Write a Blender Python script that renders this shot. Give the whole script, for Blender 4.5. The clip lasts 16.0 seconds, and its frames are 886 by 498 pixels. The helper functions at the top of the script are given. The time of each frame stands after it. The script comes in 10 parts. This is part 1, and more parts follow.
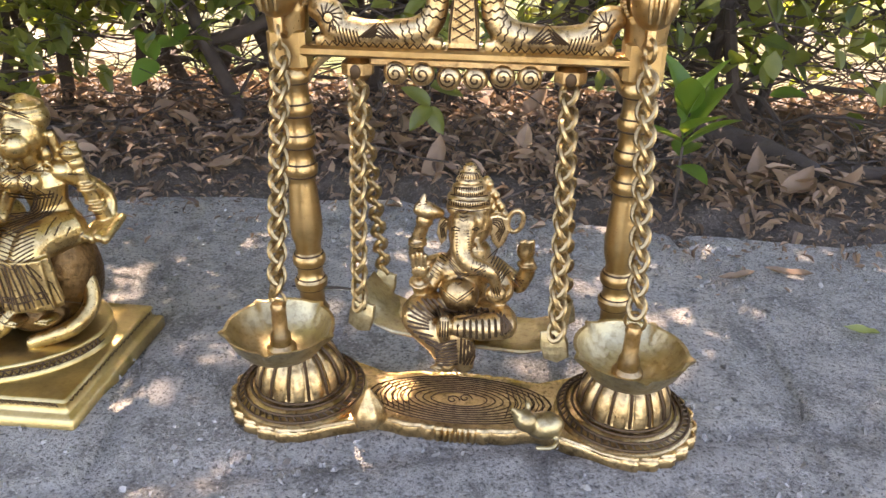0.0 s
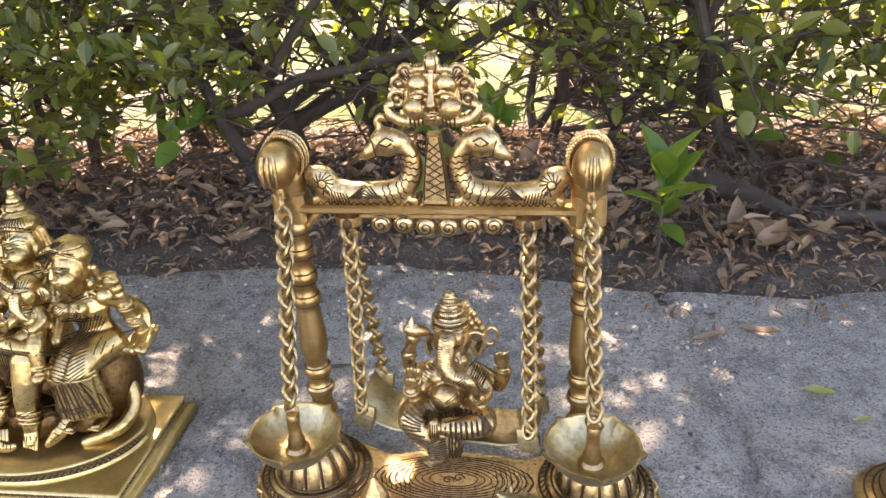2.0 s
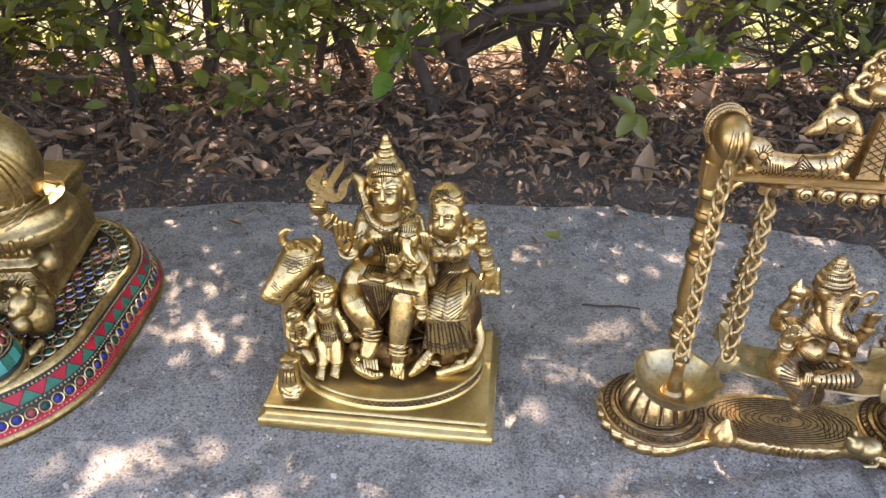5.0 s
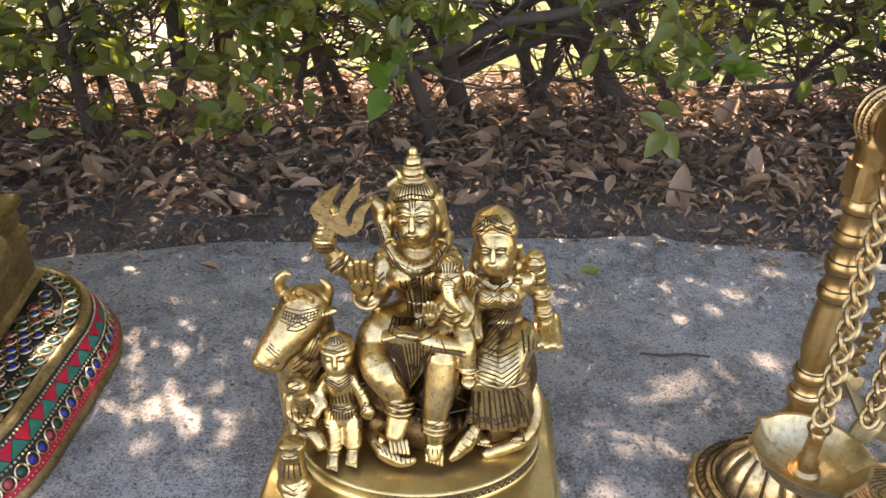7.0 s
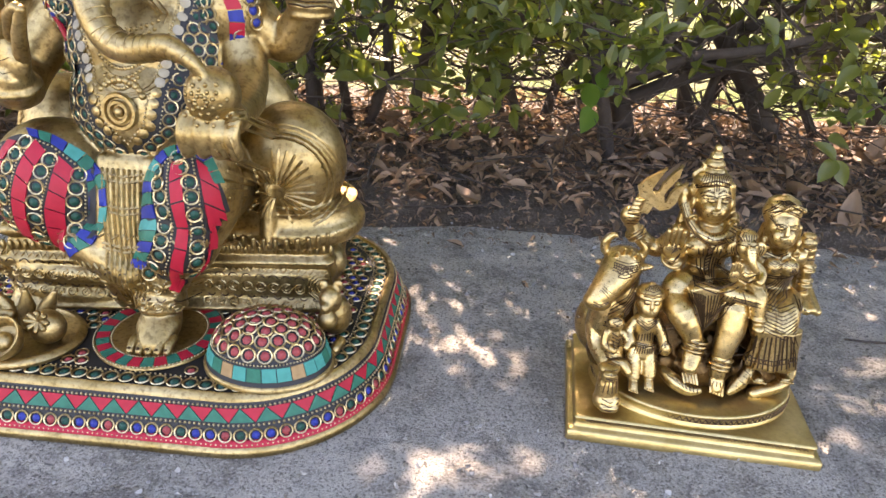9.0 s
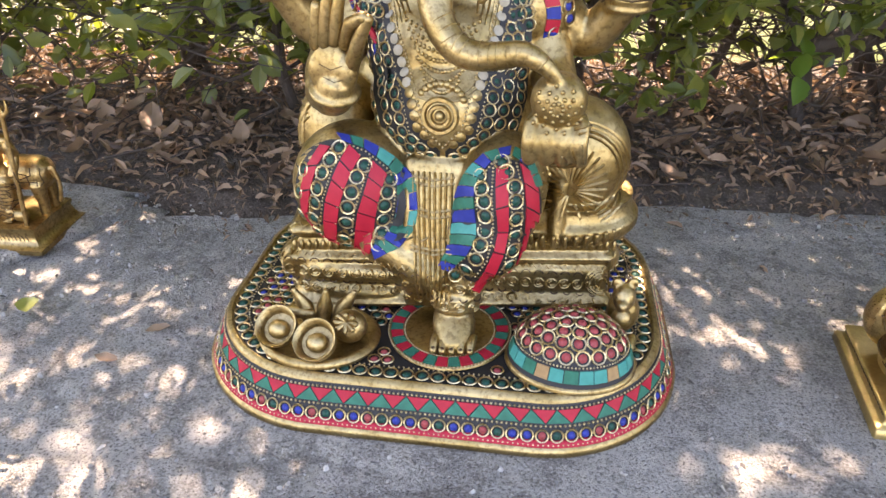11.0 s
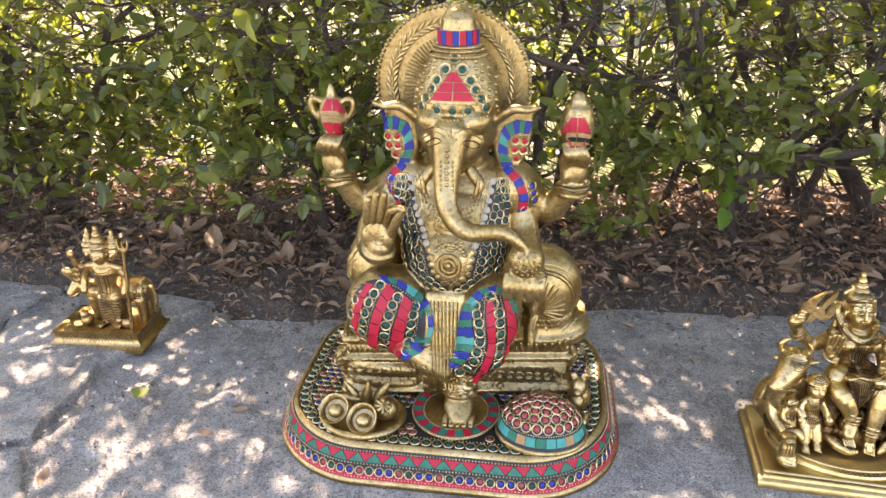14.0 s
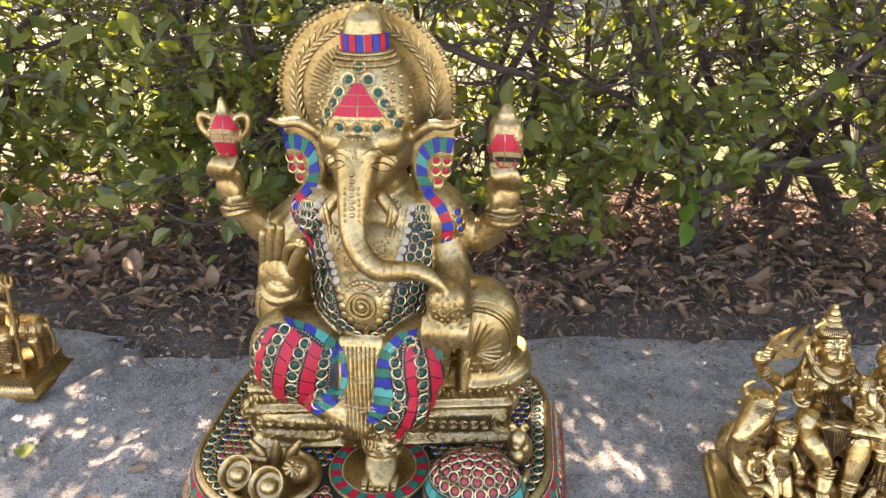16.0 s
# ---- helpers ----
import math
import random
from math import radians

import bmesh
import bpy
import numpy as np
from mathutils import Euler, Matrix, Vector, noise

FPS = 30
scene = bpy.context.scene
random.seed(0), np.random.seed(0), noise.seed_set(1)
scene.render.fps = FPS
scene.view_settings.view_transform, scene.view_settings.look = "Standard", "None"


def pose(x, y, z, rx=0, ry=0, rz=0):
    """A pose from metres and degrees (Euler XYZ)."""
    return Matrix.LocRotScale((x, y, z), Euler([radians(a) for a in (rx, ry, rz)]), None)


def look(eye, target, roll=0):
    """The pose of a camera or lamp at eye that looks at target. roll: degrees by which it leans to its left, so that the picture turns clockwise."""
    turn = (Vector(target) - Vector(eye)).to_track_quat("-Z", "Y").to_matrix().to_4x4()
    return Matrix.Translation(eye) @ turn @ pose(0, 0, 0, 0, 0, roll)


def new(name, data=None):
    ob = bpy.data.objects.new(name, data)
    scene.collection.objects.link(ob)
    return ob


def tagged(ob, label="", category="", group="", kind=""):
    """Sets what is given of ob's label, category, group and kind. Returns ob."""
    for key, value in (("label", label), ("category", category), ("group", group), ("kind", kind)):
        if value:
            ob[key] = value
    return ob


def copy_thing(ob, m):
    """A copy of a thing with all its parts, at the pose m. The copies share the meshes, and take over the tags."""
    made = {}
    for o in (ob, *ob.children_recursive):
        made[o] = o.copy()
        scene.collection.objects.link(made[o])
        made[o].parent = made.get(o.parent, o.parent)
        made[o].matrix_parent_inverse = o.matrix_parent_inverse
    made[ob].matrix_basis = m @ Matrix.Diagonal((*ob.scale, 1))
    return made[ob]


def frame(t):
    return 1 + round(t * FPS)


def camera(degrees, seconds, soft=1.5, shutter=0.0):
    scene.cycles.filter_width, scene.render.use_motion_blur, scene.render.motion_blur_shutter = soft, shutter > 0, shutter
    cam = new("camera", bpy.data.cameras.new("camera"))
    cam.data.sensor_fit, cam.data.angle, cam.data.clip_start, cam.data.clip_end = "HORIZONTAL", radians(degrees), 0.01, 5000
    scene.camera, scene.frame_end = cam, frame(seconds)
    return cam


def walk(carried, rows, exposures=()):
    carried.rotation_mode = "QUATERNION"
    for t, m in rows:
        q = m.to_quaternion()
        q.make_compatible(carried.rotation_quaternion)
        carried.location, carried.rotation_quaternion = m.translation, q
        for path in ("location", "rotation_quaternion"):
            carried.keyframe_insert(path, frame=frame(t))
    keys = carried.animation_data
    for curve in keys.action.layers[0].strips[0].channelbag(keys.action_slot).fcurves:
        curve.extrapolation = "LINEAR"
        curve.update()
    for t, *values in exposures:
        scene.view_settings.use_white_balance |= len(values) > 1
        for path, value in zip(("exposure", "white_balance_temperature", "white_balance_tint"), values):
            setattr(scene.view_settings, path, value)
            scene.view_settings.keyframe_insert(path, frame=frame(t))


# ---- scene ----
cam = camera(63.6, 16.0)
STOPS = 3.22
PATH = [
    (0, (0.046, 0.071, 0.297), (0.017, 1.878, -0.56), 1.3),
    (0.5, (0.032, 0.041, 0.302), (-0.043, 1.855, -0.536), 0.0),
    (1, (0.039, 0.028, 0.343), (-0.061, 1.853, -0.469), -1.2),
    (1.5, (0.056, 0.041, 0.375), (-0.046, 1.858, -0.455), -1.9),
    (2, (0.071, 0.043, 0.397), (-0.018, 1.843, -0.472), -2.1),
    (2.5, (0.069, 0.034, 0.368), (-0.028, 1.802, -0.563), -2.1),
    (3, (0.059, 0.01, 0.361), (-0.069, 1.763, -0.594), -2.4),
    (3.5, (0.059, -0.014, 0.385), (-0.095, 1.721, -0.597), -2.3),
    (4, (-0.057, -0.017, 0.44), (-0.212, 1.698, -0.578), -1.5),
    (4.5, (-0.149, 0.0, 0.445), (-0.281, 1.695, -0.607), -0.7),
    (5, (-0.212, 0.017, 0.442), (-0.272, 1.701, -0.635), 0.9),
    (5.2, (-0.23, 0.02, 0.46), (-0.259, 1.702, -0.623), 1.3),
    (7.3, (-0.275, 0.134, 0.351), (-0.238, 1.887, -0.612), 1.0),
    (7.5, (-0.284, 0.123, 0.337), (-0.242, 1.882, -0.614), 1.6),
    (8, (-0.289, 0.095, 0.321), (-0.266, 1.874, -0.592), 1.8),
    (8.5, (-0.314, 0.062, 0.341), (-0.334, 1.847, -0.56), 2.9),
    (9, (-0.455, -0.015, 0.387), (-0.562, 1.761, -0.526), 3.1),
    (9.5, (-0.565, -0.069, 0.453), (-0.724, 1.675, -0.513), 6.3),
    (10, (-0.579, -0.065, 0.489), (-0.768, 1.609, -0.589), 6.2),
    (10.2, (-0.602, -0.031, 0.463), (-0.848, 1.634, -0.618), 3.0),
    (12.3, (-0.663, 0.003, 0.394), (-0.9, 1.756, -0.541), -1.0),
    (12.5, (-0.65, 0.011, 0.446), (-0.879, 1.762, -0.493), -1.2),
    (13, (-0.62, -0.008, 0.508), (-0.85, 1.764, -0.392), -1.1),
    (13.5, (-0.612, -0.12, 0.54), (-0.849, 1.662, -0.335), -0.9),
    (14, (-0.629, -0.211, 0.568), (-0.888, 1.582, -0.28), -0.3),
    (14.5, (-0.638, -0.271, 0.556), (-0.916, 1.526, -0.277), -0.0),
    (15, (-0.628, -0.262, 0.543), (-0.905, 1.548, -0.26), 0.1),
    (15.5, (-0.604, -0.191, 0.545), (-0.854, 1.62, -0.267), -0.3),
    (16, (-0.582, -0.096, 0.554), (-0.785, 1.705, -0.292), -0.6),
]
walk(cam, [(t, look(eye, target, roll)) for t, eye, target, roll in PATH], exposures=[(0, STOPS + 0.05, 7800, 30), (10.5, STOPS + 0.05, 7800, 30), (15.0, STOPS + 0.09, 7800, 30), (16, STOPS + 0.09, 7800, 30)])

# ---- light ----
SUN_EL, SUN_AZ = 52.0, -22.0   # height, and degrees to the left of straight ahead
SUN_WAY = Vector((math.sin(radians(SUN_AZ)) * math.cos(radians(SUN_EL)), math.cos(radians(SUN_AZ)) * math.cos(radians(SUN_EL)), math.sin(radians(SUN_EL))))
world = bpy.data.worlds.new("sky")
scene.world = world
world.use_nodes = True
wn = world.node_tree.nodes
sky = wn.new("ShaderNodeTexSky")
sky.sky_type, sky.sun_disc, sky.sun_elevation, sky.sun_rotation = "NISHITA", False, radians(SUN_EL), radians(SUN_AZ)
world.node_tree.links.new(sky.outputs[0], wn["Background"].inputs[0])
wn["Background"].inputs[1].default_value = 0.13
sun = new("sun", bpy.data.lights.new("sun", "SUN"))
sun.data.energy, sun.data.angle, sun.data.color = 4.5, radians(0.55), (1.0, 0.93, 0.82)
sun.matrix_world = look(SUN_WAY * 10, (0, 0, 0))


# ---- materials ----
class Nodes:
    """Short way to write a node tree."""
    def __init__(self, name):
        self.m = bpy.data.materials.new(name)
        self.m.use_nodes = True
        self.t = self.m.node_tree
        self.b = self.t.nodes["Principled BSDF"]
        self.out = self.t.nodes["Material Output"]
        self.co = self.add("ShaderNodeTexCoord").outputs["Object"]

    def add(self, kind):
        return self.t.nodes.new(kind)

    def link(self, a, b):
        self.t.links.new(a, b)

    def noise(self, scale, detail=4, rough=0.55, vec=None):
        n = self.add("ShaderNodeTexNoise")
        n.inputs["Scale"].default_value, n.inputs["Detail"].default_value, n.inputs["Roughness"].default_value = scale, detail, rough
        self.link(vec or self.co, n.inputs["Vector"])
        return n.outputs["Fac"]

    def voronoi(self, scale, feature="F1", out="Distance", vec=None):
        n = self.add("ShaderNodeTexVoronoi")
        n.feature = feature
        n.inputs["Scale"].default_value = scale
        self.link(vec or self.co, n.inputs["Vector"])
        return n.outputs[out]

    def warp(self, amount, scale):
        """Object places pushed about by a noise."""
        n = self.add("ShaderNodeTexNoise")
        n.inputs["Scale"].default_value = scale
        self.link(self.co, n.inputs["Vector"])
        v = self.add("ShaderNodeVectorMath")
        v.operation = "MULTIPLY_ADD"
        self.link(n.outputs["Color"], v.inputs[0])
        v.inputs[1].default_value = (amount, amount, amount)
        self.link(self.co, v.inputs[2])
        return v.outputs[0]

    def ramp(self, fac, stops):
        n = self.add("ShaderNodeValToRGB")
        e = n.color_ramp.elements
        while len(e) < len(stops):
            e.new(0.5)
        for el, (p, c) in zip(e, stops):
            el.position, el.color = p, (*(c if isinstance(c, tuple) else (c, c, c)), 1)
        self.link(fac, n.inputs[0])
        return n.outputs[0]

    def mix(self, fac, a, b, blend="MIX"):
        n = self.add("ShaderNodeMix")
        n.data_type, n.blend_type = "RGBA", blend
        for sock, v in ((n.inputs[0], fac), (n.inputs[6], a), (n.inputs[7], b)):
            if isinstance(v, (int, float)):
                sock.default_value = v
            elif isinstance(v, tuple):
                sock.default_value = (*v, 1)
            else:
                self.link(v, sock)
        return n.outputs[2]

    def math(self, op, a, b=0.0):
        n = self.add("ShaderNodeMath")
        n.operation = op
        for sock, v in zip(n.inputs, (a, b)):
            if isinstance(v, (int, float)):
                sock.default_value = v
            else:
                self.link(v, sock)
        return n.outputs[0]

    def set(self, **kw):
        for k, v in kw.items():
            sock = self.b.inputs[k.replace("_", " ")]
            if isinstance(v, (int, float)):
                sock.default_value = v
            elif isinstance(v, tuple):
                sock.default_value = (*v, 1)
            else:
                self.link(v, sock)
        return self

    def bump(self, height, strength=0.4, distance=0.001):
        n = self.add("ShaderNodeBump")
        n.inputs["Strength"].default_value, n.inputs["Distance"].default_value = strength, distance
        self.link(height, n.inputs["Height"])
        self.link(n.outputs[0], self.b.inputs["Normal"])
        return self


def brass(name, bright, mid, dark, rough=0.33, patina=0.35, fine=900.0, bump=0.25, grainy=1.0):
    """Cast brass: blotchy tone, dark wax left in a fine cast grain, a slightly pitted skin."""
    n = Nodes(name)
    broad, grain, small = n.noise(38, 5), n.noise(260, 5, 0.62), n.noise(fine, 4, 0.6)
    col = n.mix(n.ramp(broad, [(0.35, 0.0), (0.65, 1.0)]), mid, bright)
    wax = n.ramp(grain, [(0.36, 1.0), (0.52, 0.0)])
    stain = n.ramp(n.noise(95, 6, 0.65), [(0.54, 0.0), (0.74, 0.8)])
    col = n.mix(n.math("MULTIPLY", n.math("MAXIMUM", n.math("MULTIPLY", wax, grainy), stain), patina), col, dark)
    r = n.ramp(small, [(0.3, rough - 0.07), (0.75, rough + 0.14)])
    n.set(Base_Color=col, Metallic=1.0, Roughness=r)
    vor = n.voronoi(330, "SMOOTH_F1", vec=n.warp(0.004, 150))
    relief = n.math("ADD", n.math("MULTIPLY", small, 0.12), n.math("ADD", grain, n.math("MULTIPLY", vor, 0.6)))
    return n.bump(relief, bump, 0.0016).m


BRASS_SWING = brass("aged_brass", (0.60, 0.41, 0.20), (0.43, 0.27, 0.115), (0.11, 0.06, 0.027), 0.34, 0.6, 900, 0.16, 0.7)
BRASS_POST = brass("turned_brass", (0.52, 0.355, 0.155), (0.37, 0.225, 0.088), (0.12, 0.066, 0.028), 0.34, 0.45, 700, 0.10, 0.35)
BRASS_GREEN = brass("oiled_brass", (0.60, 0.455, 0.205), (0.46, 0.335, 0.13), (0.22, 0.14, 0.05), 0.36, 0.5, 600, 0.05, 0.4)
BRASS_ORNATE = brass("chased_brass", (0.66, 0.475, 0.24), (0.46, 0.30, 0.13), (0.085, 0.047, 0.02), 0.32, 0.75, 700, 0.22, 0.8)
BRASS_CAST = brass("cast_golden_brass", (0.64, 0.47, 0.215), (0.45, 0.30, 0.112), (0.13, 0.07, 0.025), 0.31, 0.66, 600, 0.10, 0.6)
BRASS_DARK = brass("dark_brass", (0.20, 0.115, 0.045), (0.12, 0.066, 0.026), (0.05, 0.028, 0.013), 0.40, 0.6, 700, 0.5)
BRASS_PALE = brass("brushed_brass", (0.47, 0.345, 0.160), (0.33, 0.226, 0.085), (0.115, 0.067, 0.026), 0.39, 0.7, 500, 0.17, 0.8)
BRASS_CHAIN = brass("chain_brass", (0.50, 0.355, 0.17), (0.33, 0.215, 0.09), (0.10, 0.06, 0.025), 0.33, 0.5)
BRASS_BOWL = brass("bowl_brass", (0.50, 0.41, 0.225), (0.38, 0.28, 0.13), (0.17, 0.10, 0.04), 0.36, 0.45)
PATINA = Nodes("dark_patina").set(Base_Color=(0.075, 0.042, 0.018), Metallic=0.7, Roughness=0.5).m


def stone_inlay(name, a, b, rough=0.52):
    n = Nodes(name)
    n.set(Base_Color=n.mix(n.noise(170, 5), a, b), Roughness=rough, Specular_IOR_Level=0.3)
    return n.bump(n.noise(500, 3), 0.2, 0.0004).m


RED = stone_inlay("red_inlay", (0.27, 0.006, 0.016), (0.44, 0.014, 0.030))
GREEN = stone_inlay("green_inlay", (0.003, 0.065, 0.038), (0.012, 0.17, 0.105))
BLUE = stone_inlay("blue_inlay", (0.008, 0.015, 0.11), (0.018, 0.036, 0.25))
DEEP_GREEN = stone_inlay("deep_green_inlay", (0.002, 0.022, 0.014), (0.006, 0.075, 0.048))
TURQ = stone_inlay("turquoise_inlay", (0.008, 0.15, 0.12), (0.035, 0.29, 0.235))
MARL = stone_inlay("striped_inlay", (0.16, 0.08, 0.03), (0.42, 0.27, 0.12))
SILVER = stone_inlay("pale_bead", (0.27, 0.23, 0.155), (0.45, 0.395, 0.29), 0.4)
RESIN = Nodes("black_filler").set(Base_Color=(0.008, 0.007, 0.006), Roughness=0.6).m
WIRE = brass("wire_brass", (0.62, 0.50, 0.29), (0.44, 0.33, 0.16), (0.15, 0.09, 0.04), 0.3, 0.5)


def paving():
    n = Nodes("grey_stone")
    inf = n.add("ShaderNodeObjectInfo").outputs["Random"]
    geo = n.add("ShaderNodeNewGeometry").outputs["Position"]
    broad, mid, grit = n.noise(5, 6, 0.6, geo), n.noise(34, 6, 0.7, geo), n.noise(420, 4, 0.7, geo)
    base = n.mix(n.ramp(broad, [(0.3, 0.0), (0.72, 1.0)]), (0.39, 0.362, 0.302), (0.60, 0.56, 0.475))
    base = n.mix(n.math("MULTIPLY", inf, 0.22), base, (0.58, 0.54, 0.461))
    base = n.mix(n.ramp(mid, [(0.37, 0.9), (0.51, 0.0)]), base, (0.23, 0.205, 0.167))
    dust = n.ramp(n.noise(11, 6, 0.72, geo), [(0.47, 0.0), (0.60, 0.85)])
    base = n.mix(dust, base, (0.64, 0.585, 0.489))
    blotch = n.ramp(n.noise(15, 8, 0.8, geo), [(0.42, 0.85), (0.49, 0.0)])
    base = n.mix(blotch, base, (0.27, 0.243, 0.205))
    # dark specks paint the tiny shadows of grit into the colour; pale ones are grains
    speck = n.ramp(grit, [(0.38, 1.0), (0.46, 0.0), (0.55, 0.0), (0.65, 1.0)])
    base = n.mix(speck, base, n.mix(n.ramp(grit, [(0.49, 0.0), (0.51, 1.0)]), (0.13, 0.116, 0.098), (0.66, 0.62, 0.541)))
    lump = n.noise(150, 7, 0.9, geo)
    base = n.mix(n.ramp(lump, [(0.38, 0.6), (0.47, 0.0)]), base, (0.20, 0.178, 0.146))
    base = n.mix(n.ramp(lump, [(0.52, 0.0), (0.66, 0.5)]), base, (0.64, 0.60, 0.518))
    n.set(Base_Color=base, Roughness=0.88)
    h = n.math("ADD", n.math("MULTIPLY", mid, 1.6), n.math("ADD", n.math("MULTIPLY", broad, 1.5), n.math("MULTIPLY", grit, 1.2)))
    return n.bump(h, 1.0, 0.012).m


PAVING = paving()


def earth(name, a, b, c, scale=40.0):
    n = Nodes(name)
    col = n.mix(n.ramp(n.noise(scale, 6, 0.7), [(0.35, 0.0), (0.65, 1.0)]), a, b)
    col = n.mix(n.ramp(n.noise(scale * 7, 4, 0.7), [(0.5, 0.0), (0.7, 0.8)]), col, c)
    n.set(Base_Color=col, Roughness=0.95)
    return n.bump(n.noise(scale * 2.5, 6, 0.75), 0.9, 0.015).m


SOIL = earth("dark_soil", (0.050, 0.036, 0.025), (0.125, 0.093, 0.067), (0.23, 0.185, 0.140))


def lawn():
    n = Nodes("sunlit_lawn")
    dry = n.ramp(n.noise(1.3, 4), [(0.46, 0.0), (0.62, 1.0)])
    col = n.mix(n.noise(22, 5, 0.7), (0.040, 0.062, 0.005), (0.085, 0.110, 0.010))
    col = n.mix(dry, col, n.mix(n.noise(30, 5), (0.10, 0.082, 0.05), (0.17, 0.145, 0.095)))
    n.set(Base_Color=col, Roughness=0.9)
    return n.bump(n.noise(60, 5, 0.7), 0.8, 0.03).m


LAWN = lawn()


def foliage(name, dark, light, rough=0.38, through_it=0.45, glow=(0.35, 0.42, 0.03)):
    """Leaf: glossy skin, and light that comes through it."""
    n = Nodes(name)
    rnd = n.add("ShaderNodeNewGeometry").outputs["Random Per Island"]
    col = n.mix(rnd, dark, light)
    col = n.mix(n.math("MULTIPLY", n.noise(90, 3), 0.5), col, dark)
    n.set(Base_Color=col, Roughness=rough)
    tr = n.add("ShaderNodeBsdfTranslucent")
    n.link(n.mix(0.55, col, glow), tr.inputs[0])
    mx = n.add("ShaderNodeMixShader")
    mx.inputs[0].default_value = through_it
    n.link(n.b.outputs[0], mx.inputs[1])
    n.link(tr.outputs[0], mx.inputs[2])
    n.link(mx.outputs[0], n.out.inputs[0])
    return n.m


LEAF = foliage("hedge_leaf", (0.030, 0.058, 0.012), (0.265, 0.262, 0.065), 0.36, 0.5)
LEAF_YOUNG = foliage("young_leaf", (0.05, 0.13, 0.02), (0.14, 0.25, 0.04), 0.35, 0.5)
LEAF_DRY = foliage("dry_leaf", (0.060, 0.034, 0.019), (0.47, 0.30, 0.175), 0.65, 0.2, (0.36, 0.23, 0.12))
LEAF_YELLOW = foliage("fallen_green_leaf", (0.17, 0.19, 0.045), (0.31, 0.32, 0.10), 0.45, 0.3)


def bark():
    n = Nodes("bark")
    n.set(Base_Color=n.mix(n.noise(45, 6, 0.7), (0.02, 0.014, 0.010), (0.09, 0.063, 0.044)), Roughness=0.85)
    return n.bump(n.noise(120, 5, 0.7), 0.7, 0.004).m


BARK = bark()
BRICK_RED = stone_inlay("dull_red_inlay", (0.20, 0.028, 0.028), (0.34, 0.055, 0.048))


# ---- mesh building ----
class Clay:
    """A heap of vertices and faces that becomes one mesh. mi: material slot of what is added next."""
    def __init__(self, fine=1):
        self.v, self.f, self.m, self.mi, self.fine = [], [], [], 0, fine

    def put(self, verts, faces):
        o = len(self.v)
        self.v.extend([tuple(p) for p in verts])
        self.f.extend([tuple(i + o for i in q) for q in faces])
        self.m.extend([self.mi] * len(faces))
        return self

    def mat(self, i):
        self.mi = i
        return self

    def grid(self, rings, close=True, caps=True):
        """Rings of equal length joined into a skin."""
        k = len(rings[0])
        vs = [p for r in rings for p in r]
        fs = []
        for a in range(len(rings) - 1):
            for b in range(k if close else k - 1):
                c = (b + 1) % k
                fs.append((a * k + b, a * k + c, (a + 1) * k + c, (a + 1) * k + b))
        if caps and close:
            fs.append(tuple(range(k))[::-1])
            fs.append(tuple((len(rings) - 1) * k + b for b in range(k)))
        return self.put(vs, fs)

    def ball(self, c, r, rot=None, seg=16, half=8):
        r = (r, r, r) if isinstance(r, (int, float)) else r
        seg, half = seg * self.fine, half * self.fine
        m = Euler([radians(a) for a in rot]).to_matrix() if rot else Matrix.Identity(3)
        rings = []
        for i in range(half + 1):
            a = math.pi * min(max(i / half, 0.02), 0.98) - math.pi / 2
            rings.append([Vector(c) + m @ Vector((r[0] * math.cos(a) * math.cos(b), r[1] * math.cos(a) * math.sin(b), r[2] * math.sin(a)))
                          for b in (2 * math.pi * k / seg for k in range(seg))])
        return self.grid(rings)

    def tube(self, pts, rad, seg=10, flat=1.0, up=(0, 0, 1), blunt=True):
        """A swept limb along pts, with a radius at each; flat squeezes it along its own up."""
        pts = [Vector(p) for p in pts]
        seg *= self.fine
        rad = [rad] * len(pts) if isinstance(rad, (int, float)) else list(rad)
        if self.fine > 1 and len(pts) > 2:
            fp, fr = [], []
            for i in range(len(pts) - 1):
                p0, p1, p2, p3 = pts[max(i - 1, 0)], pts[i], pts[i + 1], pts[min(i + 2, len(pts) - 1)]
                for k in range(4):
                    t = k / 4
                    fp.append(0.5 * (2 * p1 + (p2 - p0) * t + (2 * p0 - 5 * p1 + 4 * p2 - p3) * t * t + (3 * p1 - p0 - 3 * p2 + p3) * t * t * t))
                    fr.append(rad[i] + (rad[i + 1] - rad[i]) * t)
            pts, rad = fp + [pts[-1]], fr + [rad[-1]]
        if blunt:
            a, b = (pts[0] - pts[1]).normalized(), (pts[-1] - pts[-2]).normalized()
            pts = [pts[0] + a * rad[0] * 0.8, pts[0] + a * rad[0] * 0.5] + pts + [pts[-1] + b * rad[-1] * 0.5, pts[-1] + b * rad[-1] * 0.8]
            rad = [rad[0] * 0.45, rad[0] * 0.85] + rad + [rad[-1] * 0.85, rad[-1] * 0.45]
        rings = []
        side = None
        for i, p in enumerate(pts):
            d = (pts[min(i + 1, len(pts) - 1)] - pts[max(i - 1, 0)]).normalized()
            if side is None:
                side = d.cross(Vector(up))
                if side.length < 0.05:
                    side = d.cross(Vector((1, 0, 0)))
            side = (side - d * side.dot(d)).normalized()
            u = side.cross(d)
            rings.append([p + rad[i] * (side * math.cos(b) + u * math.sin(b) * flat) for b in (2 * math.pi * k / seg for k in range(seg))])
        return self.grid(rings)

